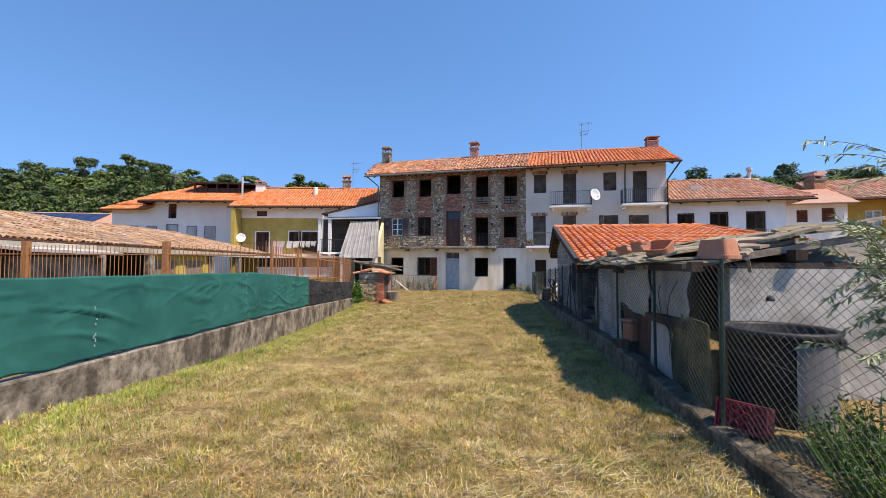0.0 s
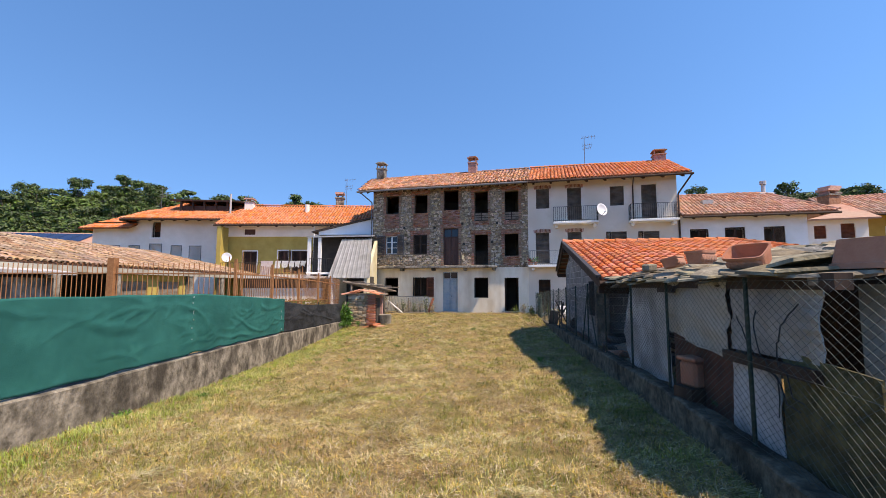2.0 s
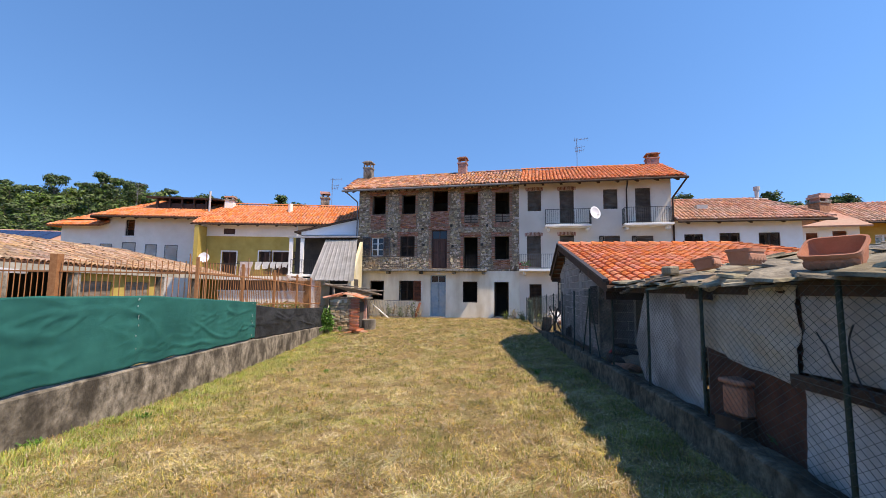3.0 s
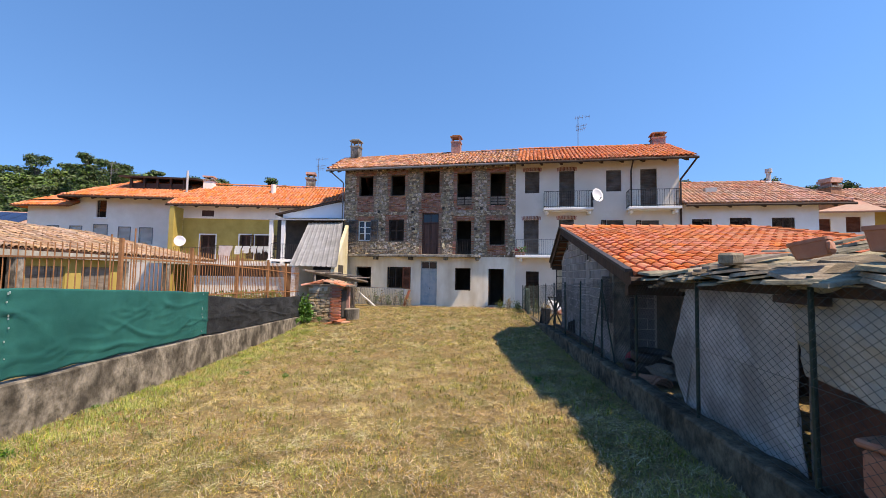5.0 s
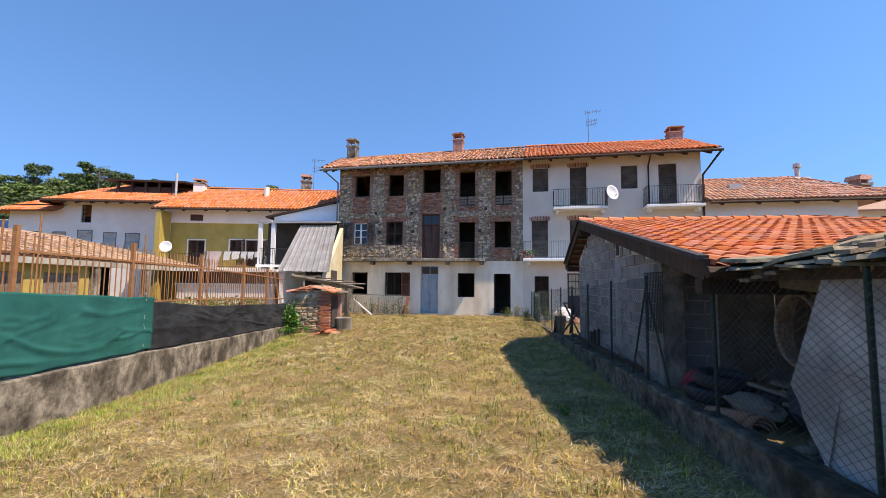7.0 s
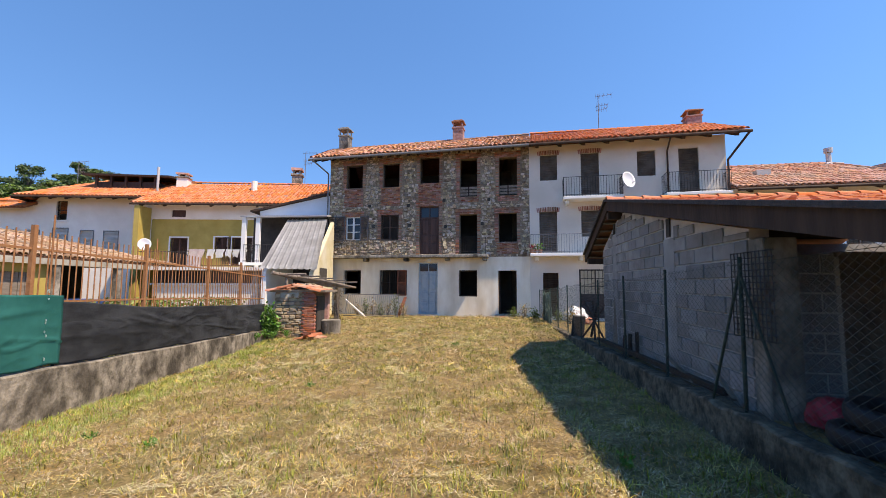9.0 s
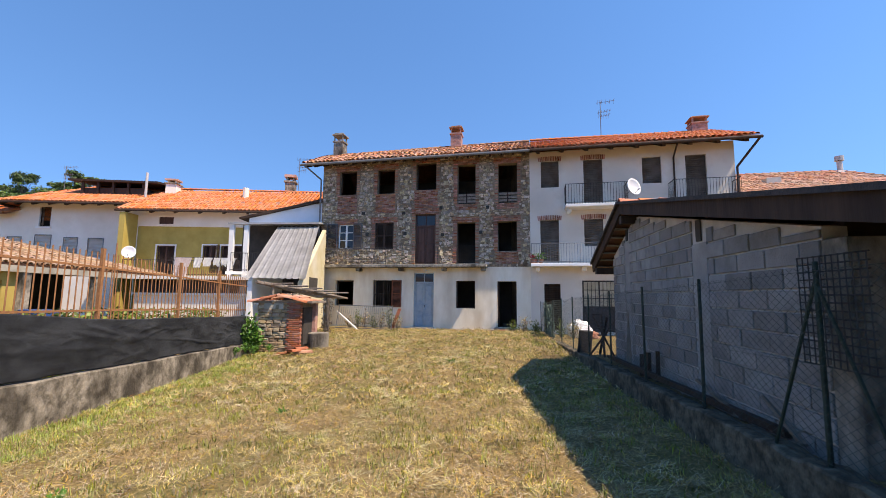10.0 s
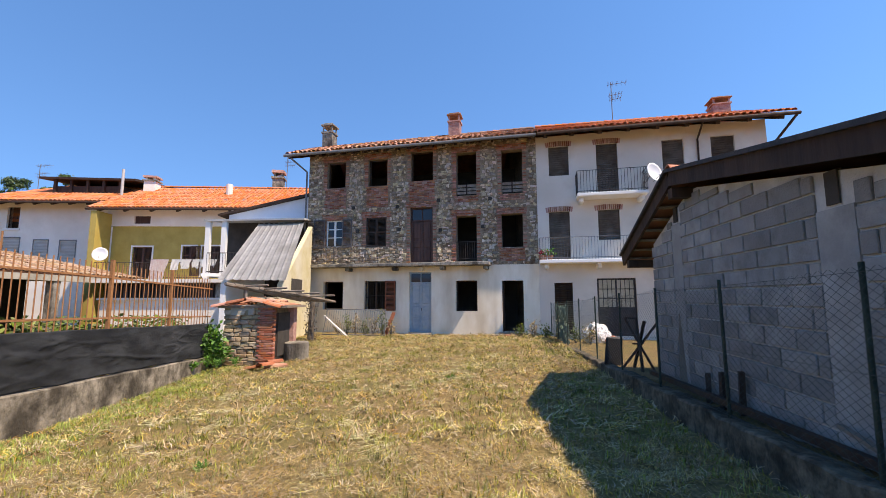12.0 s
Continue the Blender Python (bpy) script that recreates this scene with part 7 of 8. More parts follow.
def white_left_house():
    h = thing("white_neighbour_house", "large white house with closed white shutters and orange tiled roofs", "house")
    Y = 38.1
    ops = [(-25.5, 5.55, -24.75, 6.9), (-29.1, 4.05, -28.3, 4.8), (-27.4, 4.0, -26.55, 4.8), (-25.6, 3.75, -24.6, 4.95), (-23.7, 3.5, -22.85, 4.8), (-22.1, 3.5, -21.15, 4.77)]
    w = part("front_wall", wall_panel(-30.7, -18.5, -0.6, 7.3, 0.35, ops, lambda x: 6.4 if x < -27 else 7.3), M_whiteL, h)
    w.location = (0, Y, 0)
    part("side_wall", boxes((-30.7, -30.4, Y + 0.36, 47, -0.6, 6.3)), M_whiteL, h)
    # added dark backdrop so no light shows behind the shutters
    part("dark_backdrop_wall", boxes((-30.2, -18.6, Y + 1.4, Y + 1.5, -0.6, 6.2)), M_dark, h)
    x0, z0, x1, z1 = ops[0]
    louvre(h, x0 + 0.02, x1 - 0.02, z0, z1, Y + 0.1, M_wood_d)
    part("window_sill", boxes((x0 - 0.12, x1 + 0.12, Y - 0.1, Y - 0.002, z0 - 0.12, z0)), M_white, h)
    for x0, z0, x1, z1 in ops[1:]:
        blind(h, (x0, z0, x1, z1), M_rollwhite, Y + 0.02, "roller_shutter")
        part("surround", boxes((x0 - 0.06, x0 - 0.002, Y - 0.02, Y - 0.002, z0, z1 + 0.06), (x1 + 0.002, x1 + 0.06, Y - 0.02, Y - 0.002, z0, z1 + 0.06), (x0 - 0.002, x1 + 0.002, Y - 0.02, Y - 0.002, z1 + 0.002, z1 + 0.06)), M_greyiron, h)
    tile_roof(h, (-31.2, 37.2, 6.25), (-26.9, 37.2, 6.28), (-28.8, 42.2, 8.6), (-26.2, 42.2, 8.7), (M_tile_new, M_tile_new), M_deck, 0.26, 0.42, seed=15)
    tile_roof(h, (-27.4, 36.9, 7.05), (-18.6, 36.9, 7.0), (-25.2, 42.0, 9.2), (-18.2, 42.0, 9.2), (M_tile_new, M_tile_new), M_deck, 0.26, 0.42, seed=16)
    bm = bmesh.new()
    slab(bm, [(-27.4, 36.9, 7.05), (-27.4, 47.0, 7.05), (-25.25, 42.05, 9.2), (-25.2, 42.0, 9.2)], 0.1)
    slab(bm, [(-31.2, 37.2, 6.25), (-31.2, 47.0, 6.25), (-28.85, 42.25, 8.6), (-28.8, 42.2, 8.6)], 0.1)
    slab(bm, [(-31.2, 47.0, 6.25), (-18.2, 47.0, 6.25), (-18.2, 42.0, 9.15), (-28.8, 42.2, 8.6)], 0.1)
    part("rear_slope", bm, M_tile_new, h)
    for i in range(9):
        part("rafter", beam(bmesh.new(), (-27.1 + i * 1.05, 36.95, 6.88), (-27.1 + i * 1.05, 38.4, 7.5), 0.13, 0.15), M_wood_d, h)
    part("barge_board", beam(bmesh.new(), (-27.45, 36.9, 6.95), (-27.45, 39.5, 6.95), 0.1, 0.22), M_wood_d, h)
    part("gutter", rods([((-27.4, 36.8, 6.96), (-18.6, 36.8, 6.92))], 0.06, 8), M_wood_d, h)
    # roof loggia with a dark flat roof
    part("loggia", boxes((-23.9, -19.4, 39.2, 43.0, 8.0, 8.55)), M_wood_d, h)
    # dark block paints the shade inside the loggia
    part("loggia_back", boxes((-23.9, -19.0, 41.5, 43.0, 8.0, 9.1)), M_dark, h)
    part("loggia_roof", slab(bmesh.new(), [(-24.6, 38.9, 9.12), (-18.4, 38.9, 9.0), (-18.4, 43.2, 9.5), (-24.6, 43.2, 9.55)], 0.14), M_wood_d, h)
    for i in range(5):
        part("loggia_post", boxes((-23.8 + i * 1.05, -23.65 + i * 1.05, 39.1, 39.25, 8.0, 8.98)), M_wood_d, h)
    part("flue", rod(bmesh.new(), (-18.9, 38.5, 7.6), (-18.9, 38.5, 9.5), 0.085, 10), M_zinc, h)


M_rollwhite = mk("pale_roller_shutter", (0.82, 0.78, 0.72), (0.88, 0.84, 0.79), 2, 0.6, 0.1, 30)
white_left_house()


def simple_chimney(loc, w, h, mat, label):
    c = thing("chimney", label, "chimney", loc, 8, "chimneys of the neighbours")
    part("shaft", boxes((-w / 2, w / 2, -w / 2, w / 2, -0.8, h * 0.62), bevel=0.01), mat, c)
    part("collar", boxes((-w / 2 - 0.08, w / 2 + 0.08, -w / 2 - 0.08, w / 2 + 0.08, h * 0.62, h * 0.7)), M_conc, c)
    for sx in (-1, 1):
        part("cap_pillar", boxes((sx * w * 0.32 - 0.06, sx * w * 0.32 + 0.06, -w * 0.4, w * 0.4, h * 0.7, h * 0.88)), mat, c)
    part("cap", boxes((-w / 2 - 0.06, w / 2 + 0.06, -w / 2 - 0.06, w / 2 + 0.06, h * 0.88, h)), M_tile_old, c)


simple_chimney((-17.6, 39.4, 8.3), 0.72, 0.95, M_whiteL, "white rendered chimney with a tile cap")
simple_chimney((-9.7, 40.6, 8.5), 0.7, 1.55, M_conc, "grey weathered chimney with an uneven top")
simple_chimney((30.2, 34.5, 7.5), 0.9, 1.5, M_brick, "brick chimney on the orange house")
simple_chimney((31.2, 35.4, 7.7), 0.9, 1.7, M_brick, "brick chimney on the orange house")


def solar_house():
    h = thing("solar_roof_house", "low yellowish house with solar panels on its roof", "house", (-49.2, 52, -0.15), 8)
    part("wall", boxes((-8, 8, 0, 8, -0.5, 6.38)), M_orangepale, h)
    bm = bmesh.new()
    ends = [[bm.verts.new((x, y, z)) for y, z in ((0, 6.384), (8, 6.384), (4, 8.0))] for x in (7.7, 8.0)]
    bm.faces.new(ends[0])
    bm.faces.new(ends[1][::-1])
    for i in range(3):
        bm.faces.new((ends[0][i], ends[0][(i + 1) % 3], ends[1][(i + 1) % 3], ends[1][i]))
    part("gable", bm, M_orangepale, h)
    part("roof", slab(slab(bmesh.new(), [(-9, -1, 6.3), (9, -1, 6.3), (9, 4, 8.3), (-9, 4, 8.3)], 0.2), [(-9, 9, 6.3), (9, 9, 6.3), (9, 4, 8.3), (-9, 4, 8.3)], 0.2), M_tile_rh, h)
    for i in range(8):
        part("solar_panel", slab(bmesh.new(), [(-8.4 + i * 1.6, -0.4, 6.62), (-6.9 + i * 1.6, -0.4, 6.62), (-6.9 + i * 1.6, 3.4, 8.15), (-8.4 + i * 1.6, 3.4, 8.15)], 0.05), M_solar, h)


M_orangepale = mk("pale_orange_render", (0.62, 0.46, 0.22), (0.70, 0.55, 0.30), 1.2, 0.9, 0.1, 40)
solar_house()


def grey_shed():
    h = thing("grey_shed", "small grey shed with a dark sloping roof", "shed", (-14.0, 13.6, -0.6))
    part("wall", boxes((-3, 0.4, 0, 3, 0, 2.3)), M_conc, h)
    part("roof", slab(bmesh.new(), [(-3.4, -0.5, 3.0), (0.9, -0.5, 2.55), (0.9, 3.4, 2.5), (-3.4, 3.4, 3.0)], 0.1), M_zinc, h)


grey_shed()


def orange_house():
    h = thing("orange_house", "orange rendered house with a tiled roof beyond the white house", "house", (30.4, 33.4, 0.5), -22)
    ops = [(2.2, 4.0, 3.2, 5.3), (5.5, 4.0, 6.6, 5.3)]
    part("front_wall", wall_panel(0, 14, -1.2, 6.4, 0.35, ops), M_orange, h)
    for o in ops:
        louvre(h, o[0], (o[0] + o[2]) / 2, o[1], o[3], 0.08, M_rollwhite)
        louvre(h, (o[0] + o[2]) / 2, o[2], o[1], o[3], 0.08, M_rollwhite)
    part("side_wall", boxes((0, 0.3, 0.36, 9, -1.2, 6.4)), M_orange, h)
    tile_roof(h, (-0.7, -0.9, 6.15), (14.5, -0.9, 6.15), (-0.7, 4.4, 8.4), (14.5, 4.4, 8.4), (M_tile_rh, M_tile_rh), M_deck, 0.27, 0.42, seed=18)
    part("rear_slope", slab(bmesh.new(), [(-0.7, 9.6, 6.15), (14.5, 9.6, 6.15), (14.5, 4.4, 8.4), (-0.7, 4.4, 8.4)], 0.1), M_tile_rh, h)
    part("gutter", rods([((-0.7, -0.98, 6.08), (14.5, -0.98, 6.08))], 0.07, 8), M_wood_d, h)
    w = thing("white_rear_house", "white house wall with small windows behind the hip roof", "house", (25.3, 31.2, 0.0), -18)
    ops = [(0.6, 4.7, 1.3, 5.6), (2.1, 4.7, 2.9, 5.7)]
    part("front_wall", wall_panel(0, 3.6, -0.7, 6.2, 0.3, ops), M_whiteL, w)
    for o in ops:
        blind(w, o, M_redshut, 0.1)
    part("roof", slab(bmesh.new(), [(-0.8, -0.7, 6.0), (4.0, -0.7, 6.0), (4.0, 3.5, 7.6), (-0.8, 3.5, 7.6)], 0.12), M_tile_rh, w)


orange_house()


def dish(loc, rz, r, label, group):
    d = thing("satellite_dish", label, "satellite dish", loc, rz, group)
    bm = bmesh.new()
    rings = []
    for i in range(7):
        u = i / 6
        rings.append([bm.verts.new((math.cos(2 * math.pi * k / 28) * r * u, -0.02 - 0.3 * r * u * u, math.sin(2 * math.pi * k / 28) * r * u * 1.05)) for k in range(28)])
    for a, b in zip(rings, rings[1:]):
        for k in range(28):
            try:
                bm.faces.new((a[k], a[(k + 1) % 28], b[(k + 1) % 28], b[k]))
            except ValueError:
                pass
    bmesh.ops.remove_doubles(bm, verts=bm.verts, dist=0.0005)
    bmesh.ops.solidify(bm, geom=bm.faces[:], thickness=0.015)
    ob = part("reflector", bm, M_dish, d, smooth=True)
    ob.rotation_euler = (radians(-12), 0, 0)
    part("arm", rod(bmesh.new(), (0, -0.05, -r * 0.9), (0, -r * 1.2, -r * 0.35), 0.012, 6), M_greyiron, d)
    part("receiver", rod(bmesh.new(), (0, -r * 1.15, -r * 0.4), (0, -r * 1.15 + 0.12, -r * 0.36), 0.03, 8), M_dish, d)
    part("mount", rod(bmesh.new(), (0, 0.02, 0), (0, 0.35, -0.3), 0.02, 6), M_greyiron, d)


rowm = Matrix.Translation(ROW) @ Matrix.Rotation(radians(ROW_TURN), 4, "Z")
p_ = rowm @ Vector((4.35, -1.0, 6.1))
dish(p_, 20, 0.38, "white satellite dish fixed to the balcony railing", "satellite dishes")
dish((-17.3, 35.2, 3.6), 25, 0.37, "white satellite dish on the yellow house", "satellite dishes")


def antenna(loc, h, label, n=5, rz=0, scale=1.0):
    a = thing("tv_antenna", label, "antenna", loc, rz, "roof aerials")
    part("mast", rod(bmesh.new(), (0, 0, -0.3), (0, 0, h), 0.022, 6), M_greyiron, a)
    for z, l in ((h - 0.15, 1.0), (h - 0.75, 0.7), (h - 1.0, 0.6)):
        bm = rod(bmesh.new(), (-l * 0.2 * scale, 0, z), (l * 0.8 * scale, 0, z + 0.12), 0.012, 5)
        for i in range(n):
            x = lerp(-l * 0.15, l * 0.75, i / (n - 1)) * scale
            rod(bm, (x, -0.22, z + 0.04 + 0.1 * i / n), (x, 0.22, z + 0.04 + 0.1 * i / n), 0.007, 4)
            rod(bm, (x, 0, z - 0.1), (x, 0, z + 0.2), 0.006, 4)
        part("boom", bm, M_greyiron, a)


p_ = rowm @ Vector((3.9, 4.0, 10.3))
antenna(p_, 2.3, "grey television aerial on the white house roof", rz=-10)
antenna((-9.0, 40.2, 8.6), 2.7, "thin television aerial on the yellow house roof", rz=10)
antenna((-27.5, 42.0, 9.0), 1.9, "thin television aerial on the white neighbour house", rz=0)

# flower pots on the white house's lower balcony, fence panel and plants by the brick house
for k, x in enumerate((0.1, 0.35, -0.02)):
    p_ = rowm @ Vector((x, -0.6 - 0.05 * k, 2.76 + (0.0, 0.0, 0.0)[k]))
    pot = thing("flower_pot", "terracotta pot with a small flowering plant on the balcony", "flower pot", p_, 0, "balcony pots")
    part("pot", rod(bmesh.new(), (0, 0, 0), (0, 0, 0.2), 0.09, 12, 0.13), M_terra, pot)
    rng_ = random.Random(k)
    leaf_mesh([((rng_.gauss(0, 0.09), rng_.gauss(0, 0.09), rng_.uniform(0.18, 0.45)), (rng_.uniform(-1, 1), rng_.uniform(-1, 1), 0.8)) for _ in range(60)], 0.1, M_weed if k != 2 else M_red, pot, "leaves", 0.6, k)
gp = thing("fence_panel", "grey weathered wire garden panel leaning before the wall", "fence panel", tuple(rowm @ Vector((-8.7, -1.3, -0.5))), ROW_TURN)
part("panel_frame", rods([((-0.9, 0, 0), (-0.7, 0, 1.25)), ((2.0, 0, 0), (2.05, 0, 1.2)), ((-0.7, 0, 1.2), (2.05, 0, 1.18)), ((-0.9, 0, 0.1), (2.0, 0, 0.1))], 0.02, 6), M_greyiron, gp)
tagged(part("panel_bars", rods([((-0.8 + i * 0.11, 0, 0.1), (-0.68 + i * 0.107, 0, 1.18)) for i in range(26)], 0.006, 4), M_greyiron, gp), kind="stuff")
plank("leaning_pole", tuple(rowm @ Vector((-8.3, -1.6, -0.45))), tuple(rowm @ Vector((-9.6, -1.2, 0.4))), 0.07, 0.07, M_white, "white painted pole lying askew before the house", "pole")
plank("leaning_board", tuple(rowm @ Vector((-6.75, -1.1, -0.5))), tuple(rowm @ Vector((-6.55, -0.5, 0.55))), 0.18, 0.03, M_redshut, "red-brown board leaning before the house", "board")
for k in range(7):
    p_ = rowm @ Vector((-9.0 + k * 0.42, -1.0, -0.48))
    shrub("dry_plant", p_, (0.22, 0.22, 0.7 + 0.2 * (k % 3)), 140, 0.09, M_hedge if k % 2 else M_straw, "dry leafy stalks growing before the house wall", 200 + k, "plant")
for k in range(6):
    p_ = rowm @ Vector((-0.9 + k * 0.5, -1.2 - 0.25 * k, -0.48))
    shrub("roadside_plant", p_, (0.25, 0.25, 0.6 + 0.2 * (k % 2)), 160, 0.09, M_straw if k % 2 else M_hedge, "dry weeds at the fence end before the houses", 230 + k, "plant")
lump_mesh("white_sack", tuple(rowm @ Vector((1.9, -1.8, -0.5))), (0.5, 0.4, 0.5), M_cloth, "white filled sack standing before the white house", "sack", 21)
lump_mesh("red_sack", tuple(rowm @ Vector((2.4, -2.2, -0.5))), (0.25, 0.2, 0.2), M_terra, "reddish sack standing before the white house", "sack", 22)
for k, x in enumerate((-2.0, -1.5, -0.7)):
    bm = bmesh.new()
    box(bm, -0.14, 0.14, -0.09, 0.09, 0, 0.16, bevel=0.02)
    ob = one("step_block", bm, M_conc if k != 1 else M_brick, "rough block lying before the dark doorway", "block", "blocks by the doorway")
    ob.matrix_basis = Matrix.Translation(rowm @ Vector((x, -0.6, -0.5))) @ Matrix.Rotation(0.4 * k, 4, "Z")

# ---------------------------------------------------------------- far hill and woods


def hill_z(x, y):
    """The slope rises behind the village to a crest of uneven height."""
    t = min(max((y - 66) / 50, 0), 1)
    crest = float(np.interp(x, (-140, -90, -60, -47, -35, -25, 0, 50, 67, 99, 140), (17, 19, 15.2, 12.2, 13.2, 8.5, 8, 13, 16.5, 18, 18)))
    return t * t * (3 - 2 * t) * crest - 0.5


def hill():
    vs, fs = [], []
    xs = np.linspace(-260, 260, 105)
    ys = np.linspace(62, 260, 34)
    for y in ys:
        for x in xs:
            vs.append((x, y, hill_z(x, y) + 0.05))
    n = len(xs)
    for j in range(len(ys) - 1):
        for i in range(n - 1):
            a = j * n + i
            fs.append((a, a + 1, a + n + 1, a + n))
    tagged(mesh_from("hill", vs, fs, M_forest, smooth=True), "wooded hillside behind the village", "hill", kind="structure")


hill()


def tree(seed, height, width, mat, label):
    rng = random.Random(seed)
    t = thing("tree", label, "tree", (0, 0, 0), 0, "woods on the hill")
    bm = bmesh.new()
    rod(bm, (0, 0, -0.5), (0.1, 0, height * 0.55), 0.22, 7, 0.1)
    clumps = []
    for k in range(38):
        a = rng.uniform(0, 6.28)
        u = rng.uniform(0.2, 0.92)
        rad = width * 0.5 * math.sin(min(1.0, (1.05 - u) * 1.9 + 0.12) * 1.57) * rng.uniform(0.4, 1.0)
        c = Vector((math.cos(a) * rad, math.sin(a) * rad, height * u))
        clumps.append((c, rng.uniform(0.45, 1.15) * width / 6))
        rod(bm, (0.05, 0, height * min(0.52, u * 0.6)), c, 0.07, 5, 0.02)
    part("trunk", bm, M_bark, t)
    vs, fs = [], []
    for c, r in clumps:
        for _ in range(85):
            d = Vector((rng.gauss(0, 1), rng.gauss(0, 1), rng.gauss(0, 0.8))).normalized() * r * rng.uniform(0.5, 1.08)
            p = c + d
            nrm = (d.normalized() + Vector((rng.uniform(-0.7, 0.7), rng.uniform(-0.7, 0.7), rng.uniform(-0.3, 0.9)))).normalized()
            s = nrm.orthogonal().normalized()
            s = Matrix.Rotation(rng.uniform(0, 6.28), 3, nrm) @ s
            q = nrm.cross(s)
            L = rng.uniform(0.16, 0.36)
            k = len(vs)
            vs += [tuple(p - s * L), tuple(p + s * L * 0.6 - q * L * 0.6), tuple(p + s * L * 0.5 + q * L * 0.7)]
            fs.append((k, k + 1, k + 2))
    mesh_from("crown", vs, fs, mat, t)
    return t


def woods():
    rng = random.Random(77)
    kinds = [tree(300, 11, 6.5, M_leaf, "dark green broadleaf tree on the wooded hill"), tree(301, 12, 6, M_leaf, "dark green broadleaf tree on the wooded hill"), tree(302, 9.5, 7, M_leaf2, "bright green broadleaf tree on the wooded hill"), tree(303, 13, 5, M_leaf, "tall dark green tree on the wooded hill"), tree(304, 8.5, 6, M_leaf2, "bright green low tree on the wooded hill")]
    spots = []
    for row, y in enumerate((68, 75, 83, 92, 101, 110)):
        x = -125 + rng.uniform(0, 4)
        while x < 110:
            if x < -34 or x > 40 or row > 3:
                spots.append((x + rng.uniform(-1.5, 1.5), y + rng.uniform(-2, 2)))
            x += rng.uniform(3.2, 5.0) * (1 + 0.06 * row)
    x = -135
    while x < 130:
        spots.append((x, 118 + rng.uniform(-3, 5)))
        x += rng.uniform(2.4, 3.6)
    rng.shuffle(spots)
    used = set()
    for x, y in spots:
        k = rng.choice((0, 0, 1, 1, 2, 3, 4) if x < 0 else (0, 1, 2, 2, 4))
        m = pose(x, y, hill_z(x, y) - 0.3, 0, 0, rng.uniform(0, 360)) @ Matrix.Diagonal((rng.uniform(1.1, 1.6), rng.uniform(1.0, 1.4), rng.uniform(0.85, 1.08), 1))
        if k not in used:
            used.add(k)
            kinds[k].matrix_basis = m
        else:
            c = copy_thing(kinds[k], pose(0, 0, 0))
            c.matrix_basis = m


woods()

# ---------------------------------------------------------------- grass and straw


def strands(name, n, xr, yr, lmin, lmax, wmin, wmax, pitch, lift, mat, label, category, seed, mask, along=None):
    """Many thin ribbons lying or standing on the field, as one mesh."""
    rng = np.random.default_rng(seed)
    nc = n // 18
    c = rng.integers(0, nc, n)
    cx, cy = rng.uniform(*xr, nc), rng.uniform(*yr, nc)
    gx, gy = rng.normal(0, 0.055, n), rng.normal(0, 0.055, n)
    x, y = cx[c] + gx, cy[c] + gy
    heap = np.exp(-(gx ** 2 + gy ** 2) / 0.006) * rng.uniform(0.2, 1.4, nc)[c]
    lx, rxx = -4.5 - 0.029 * (y - 5), 2.95 + 0.1327 * (y - 5.66) - 0.12
    keep = (x > lx + 0.02) & (x < rxx - 0.02) & (rng.random(n) < mask(x, y))
    x, y, heap = x[keep], y[keep], heap[keep]
    n = len(x)
    z = np.interp(y, (-8, -2, 2, 5, 8, 11, 14, 18, 22, 27, 31, 60), (0.05, 0.02, -0.06, -0.18, -0.30, -0.42, -0.53, -0.60, -0.58, -0.48, -0.42, -0.42)) + rng.uniform(-0.01, lift, n) * (0.3 + heap) + cross_z(x, y)
    z += np.array([lump_z(a, b) for a, b in zip(x, y)])
    L, W = rng.uniform(lmin, lmax, n), rng.uniform(wmin, wmax, n)
    a = rng.uniform(0, 2 * np.pi, n) if along is None else rng.normal(along, 0.4, n) + 0.8 * patch(x, y, 1.1, 33)
    e = np.radians(rng.uniform(pitch[0], pitch[1], n))
    d = np.stack([np.cos(a) * np.cos(e), np.sin(a) * np.cos(e), np.sin(e)], 1)
    s = np.stack([-np.sin(a), np.cos(a), rng.uniform(-0.5, 0.5, n)], 1)
    s /= np.linalg.norm(s, axis=1)[:, None]
    p = np.stack([x, y, z], 1)
    bend = rng.uniform(-0.25, 0.1, n)[:, None] * np.array([[0, 0, 1.0]]) * L[:, None]
    mid = p + d * (L * 0.55)[:, None] - bend * 0.3
    tip = p + d * L[:, None] + bend
    w = s * (W / 2)[:, None]
    v = np.stack([p - w, p + w, mid + w * 0.8, mid - w * 0.8, tip], 1).reshape(-1, 3)
    k = np.arange(n) * 5
    quads = np.stack([k, k + 1, k + 2, k + 3], 1)
    tris = np.stack([k + 3, k + 2, k + 4], 1)
    mesh = bpy.data.meshes.new(name)
    mesh.vertices.add(len(v))
    mesh.vertices.foreach_set("co", v.ravel().astype(np.float32))
    loops = np.concatenate([quads, tris], 1).ravel()
    mesh.loops.add(len(loops))
    mesh.loops.foreach_set("vertex_index", loops.astype(np.int32))
    starts = np.stack([np.arange(n) * 7, np.arange(n) * 7 + 4], 1).ravel()
    mesh.polygons.add(2 * n)
    mesh.polygons.foreach_set("loop_start", starts.astype(np.int32))
    mesh.update(calc_edges=True)
    mesh.validate()
    tagged(link_mesh(name, mesh, mat), label, category, kind="stuff")


def patch(x, y, f, s):
    return np.array([noise.noise((a * f, b * f, s)) for a, b in zip(x, y)])


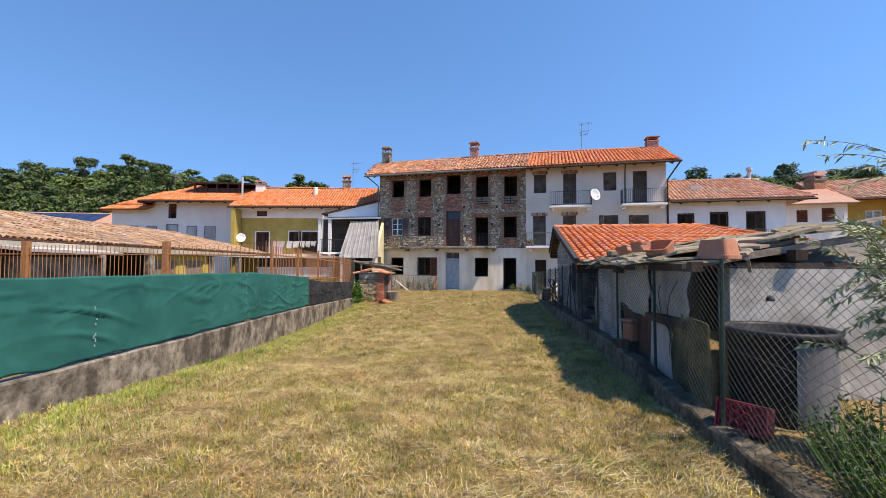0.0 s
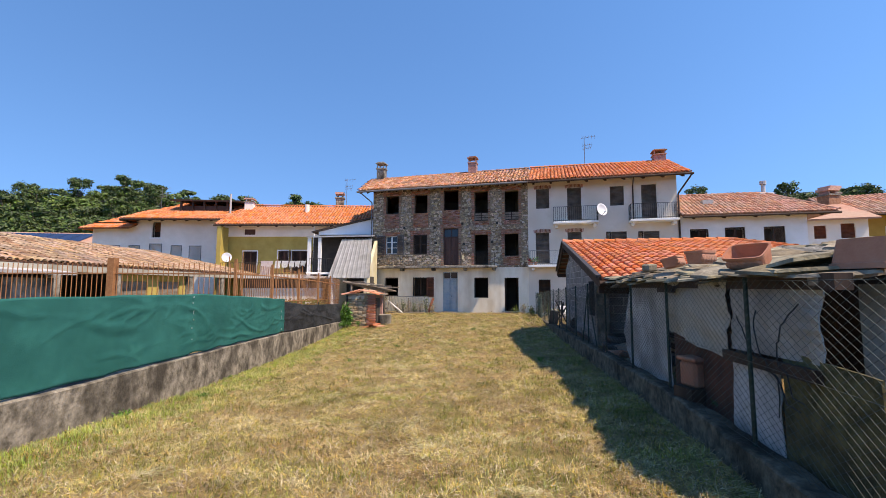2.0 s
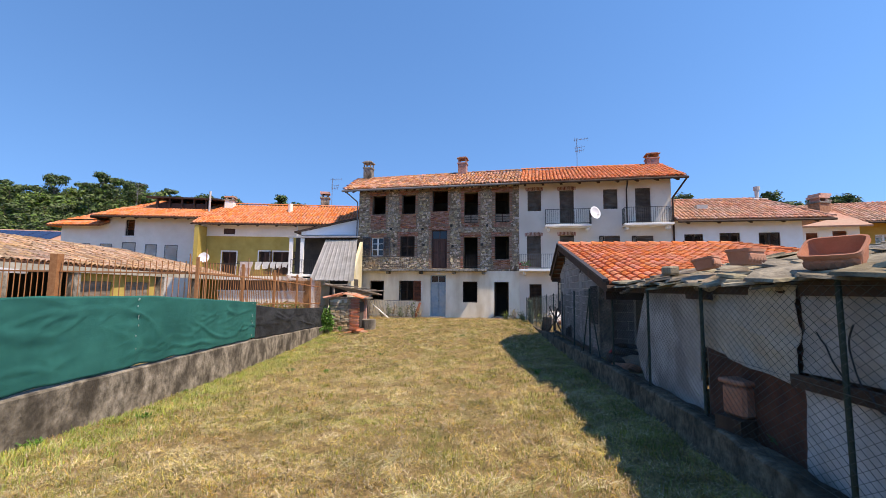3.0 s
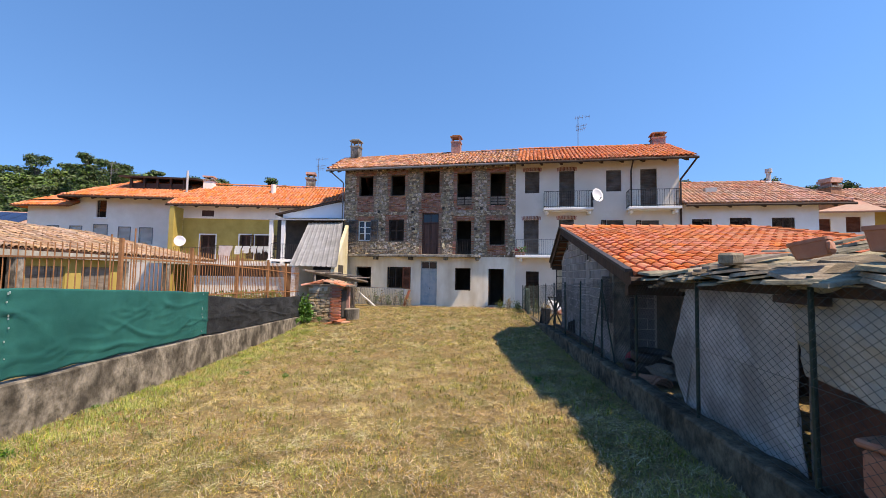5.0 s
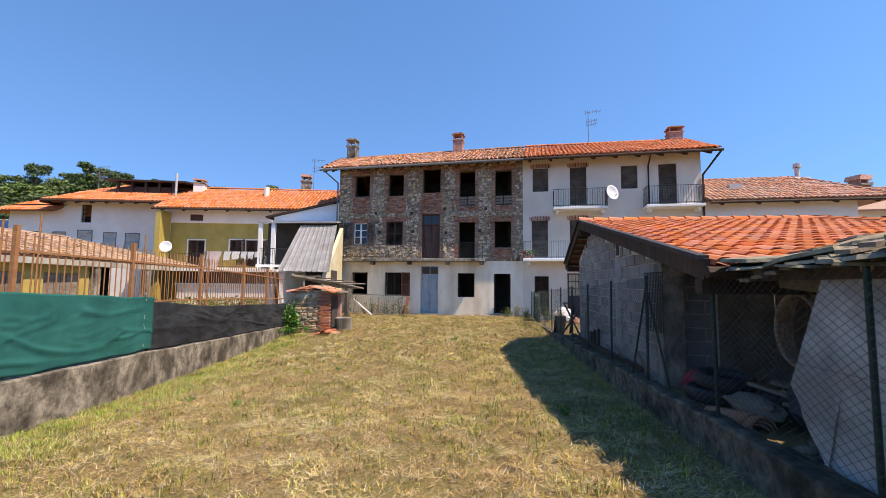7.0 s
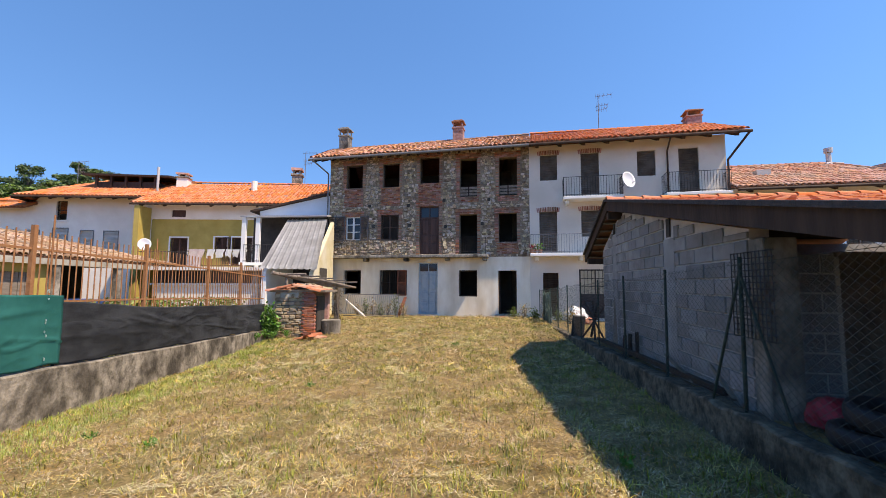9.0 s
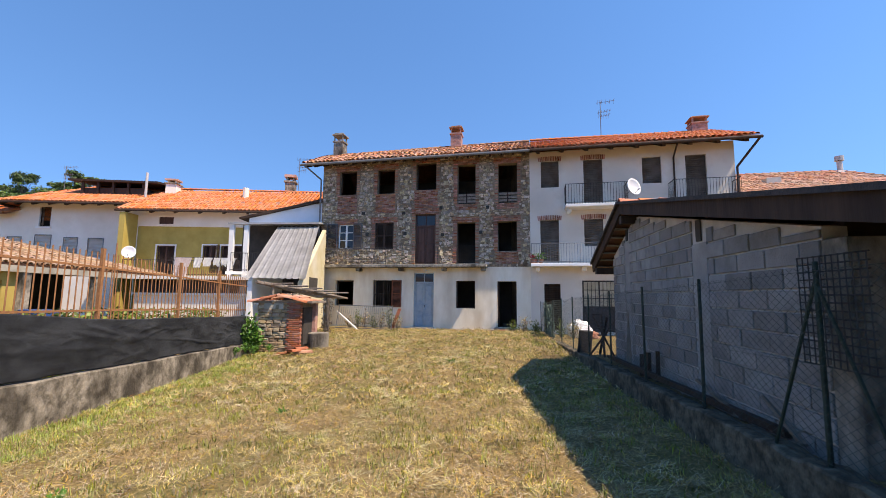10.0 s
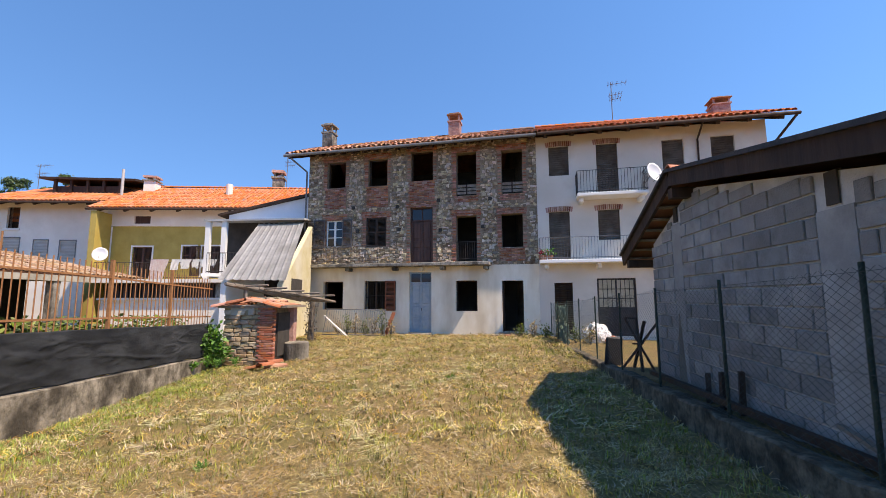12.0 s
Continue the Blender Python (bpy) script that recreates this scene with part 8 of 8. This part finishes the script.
def straw_mask(x, y):
    return np.clip(0.62 + 0.7 * patch(x, y, 1.3, 11) + 0.5 * patch(x, y * 0.35, 3.0, 21) + 1.1 * patch(x, y, 4.6, 9), 0.06, 1)


def windrow_mask(x, y):
    """Hay left by the mower in curved rows across the field."""
    return np.clip(1 - 5.5 * np.abs(patch(x * 0.45, y * 1.0, 0.8, 41)), 0, 1) * np.clip(0.55 + 1.4 * patch(x, y, 1.6, 43), 0, 1)


def green_mask(x, y):
    near_left = np.clip(1 - (x - (-4.5 - 0.029 * (y - 5))) / 0.8, 0, 1)
    near_right = np.clip(1 - ((2.95 + 0.1327 * (y - 5.66)) - x) / 1.6, 0, 1)
    return np.clip(0.55 + 0.8 * patch(x, y, 0.7, 4) + 0.9 * patch(x, y, 2.3, 8) + 0.7 * near_left + 0.45 * near_right, 0.02, 1)


def verge_mask(x, y):
    return np.clip(1.3 - (x - (-4.5 - 0.029 * (y - 5))) / (1.1 + 0.7 * patch(x, y, 0.5, 15)), 0, 1)


STRAW, GRASS = "pale cut straw strewn over the meadow", "short green grass stubble"
strands("straw_near", 330000, (-4.8, 3.6), (0.6, 8.5), 0.03, 0.11, 0.0022, 0.0052, (-10, 45), 0.055, M_straw, STRAW, "straw", 1, straw_mask)
strands("straw_middle", 230000, (-5, 4.8), (8.5, 17), 0.035, 0.12, 0.0028, 0.006, (-10, 40), 0.06, M_straw, STRAW, "straw", 2, straw_mask)
strands("straw_far", 100000, (-5.2, 6.2), (17, 30.2), 0.07, 0.18, 0.007, 0.014, (-10, 40), 0.07, M_straw, STRAW, "straw", 3, straw_mask)
strands("hay_near", 90000, (-4.8, 4.6), (1.5, 17), 0.08, 0.22, 0.002, 0.0042, (-5, 18), 0.06, M_pale, "pale hay lying in mown rows", "hay", 7, windrow_mask, 0.1)
strands("hay_far", 45000, (-5.2, 6.2), (17, 30.2), 0.12, 0.32, 0.005, 0.010, (-5, 14), 0.08, M_pale, "pale hay lying in mown rows", "hay", 8, windrow_mask, 0.1)
strands("grass_near", 230000, (-4.8, 3.6), (0.6, 10), 0.025, 0.09, 0.0022, 0.0055, (25, 85), 0.01, M_blade, GRASS, "grass", 4, green_mask)
strands("grass_far", 140000, (-5.2, 6.2), (10, 30.2), 0.04, 0.12, 0.005, 0.011, (25, 85), 0.01, M_blade, GRASS, "grass", 5, green_mask)
strands("verge_grass", 100000, (-5.2, -2.6), (2.0, 24), 0.04, 0.12, 0.004, 0.008, (35, 85), 0.01, M_verge, "fresh green grass along the boundary wall", "grass", 6, verge_mask)
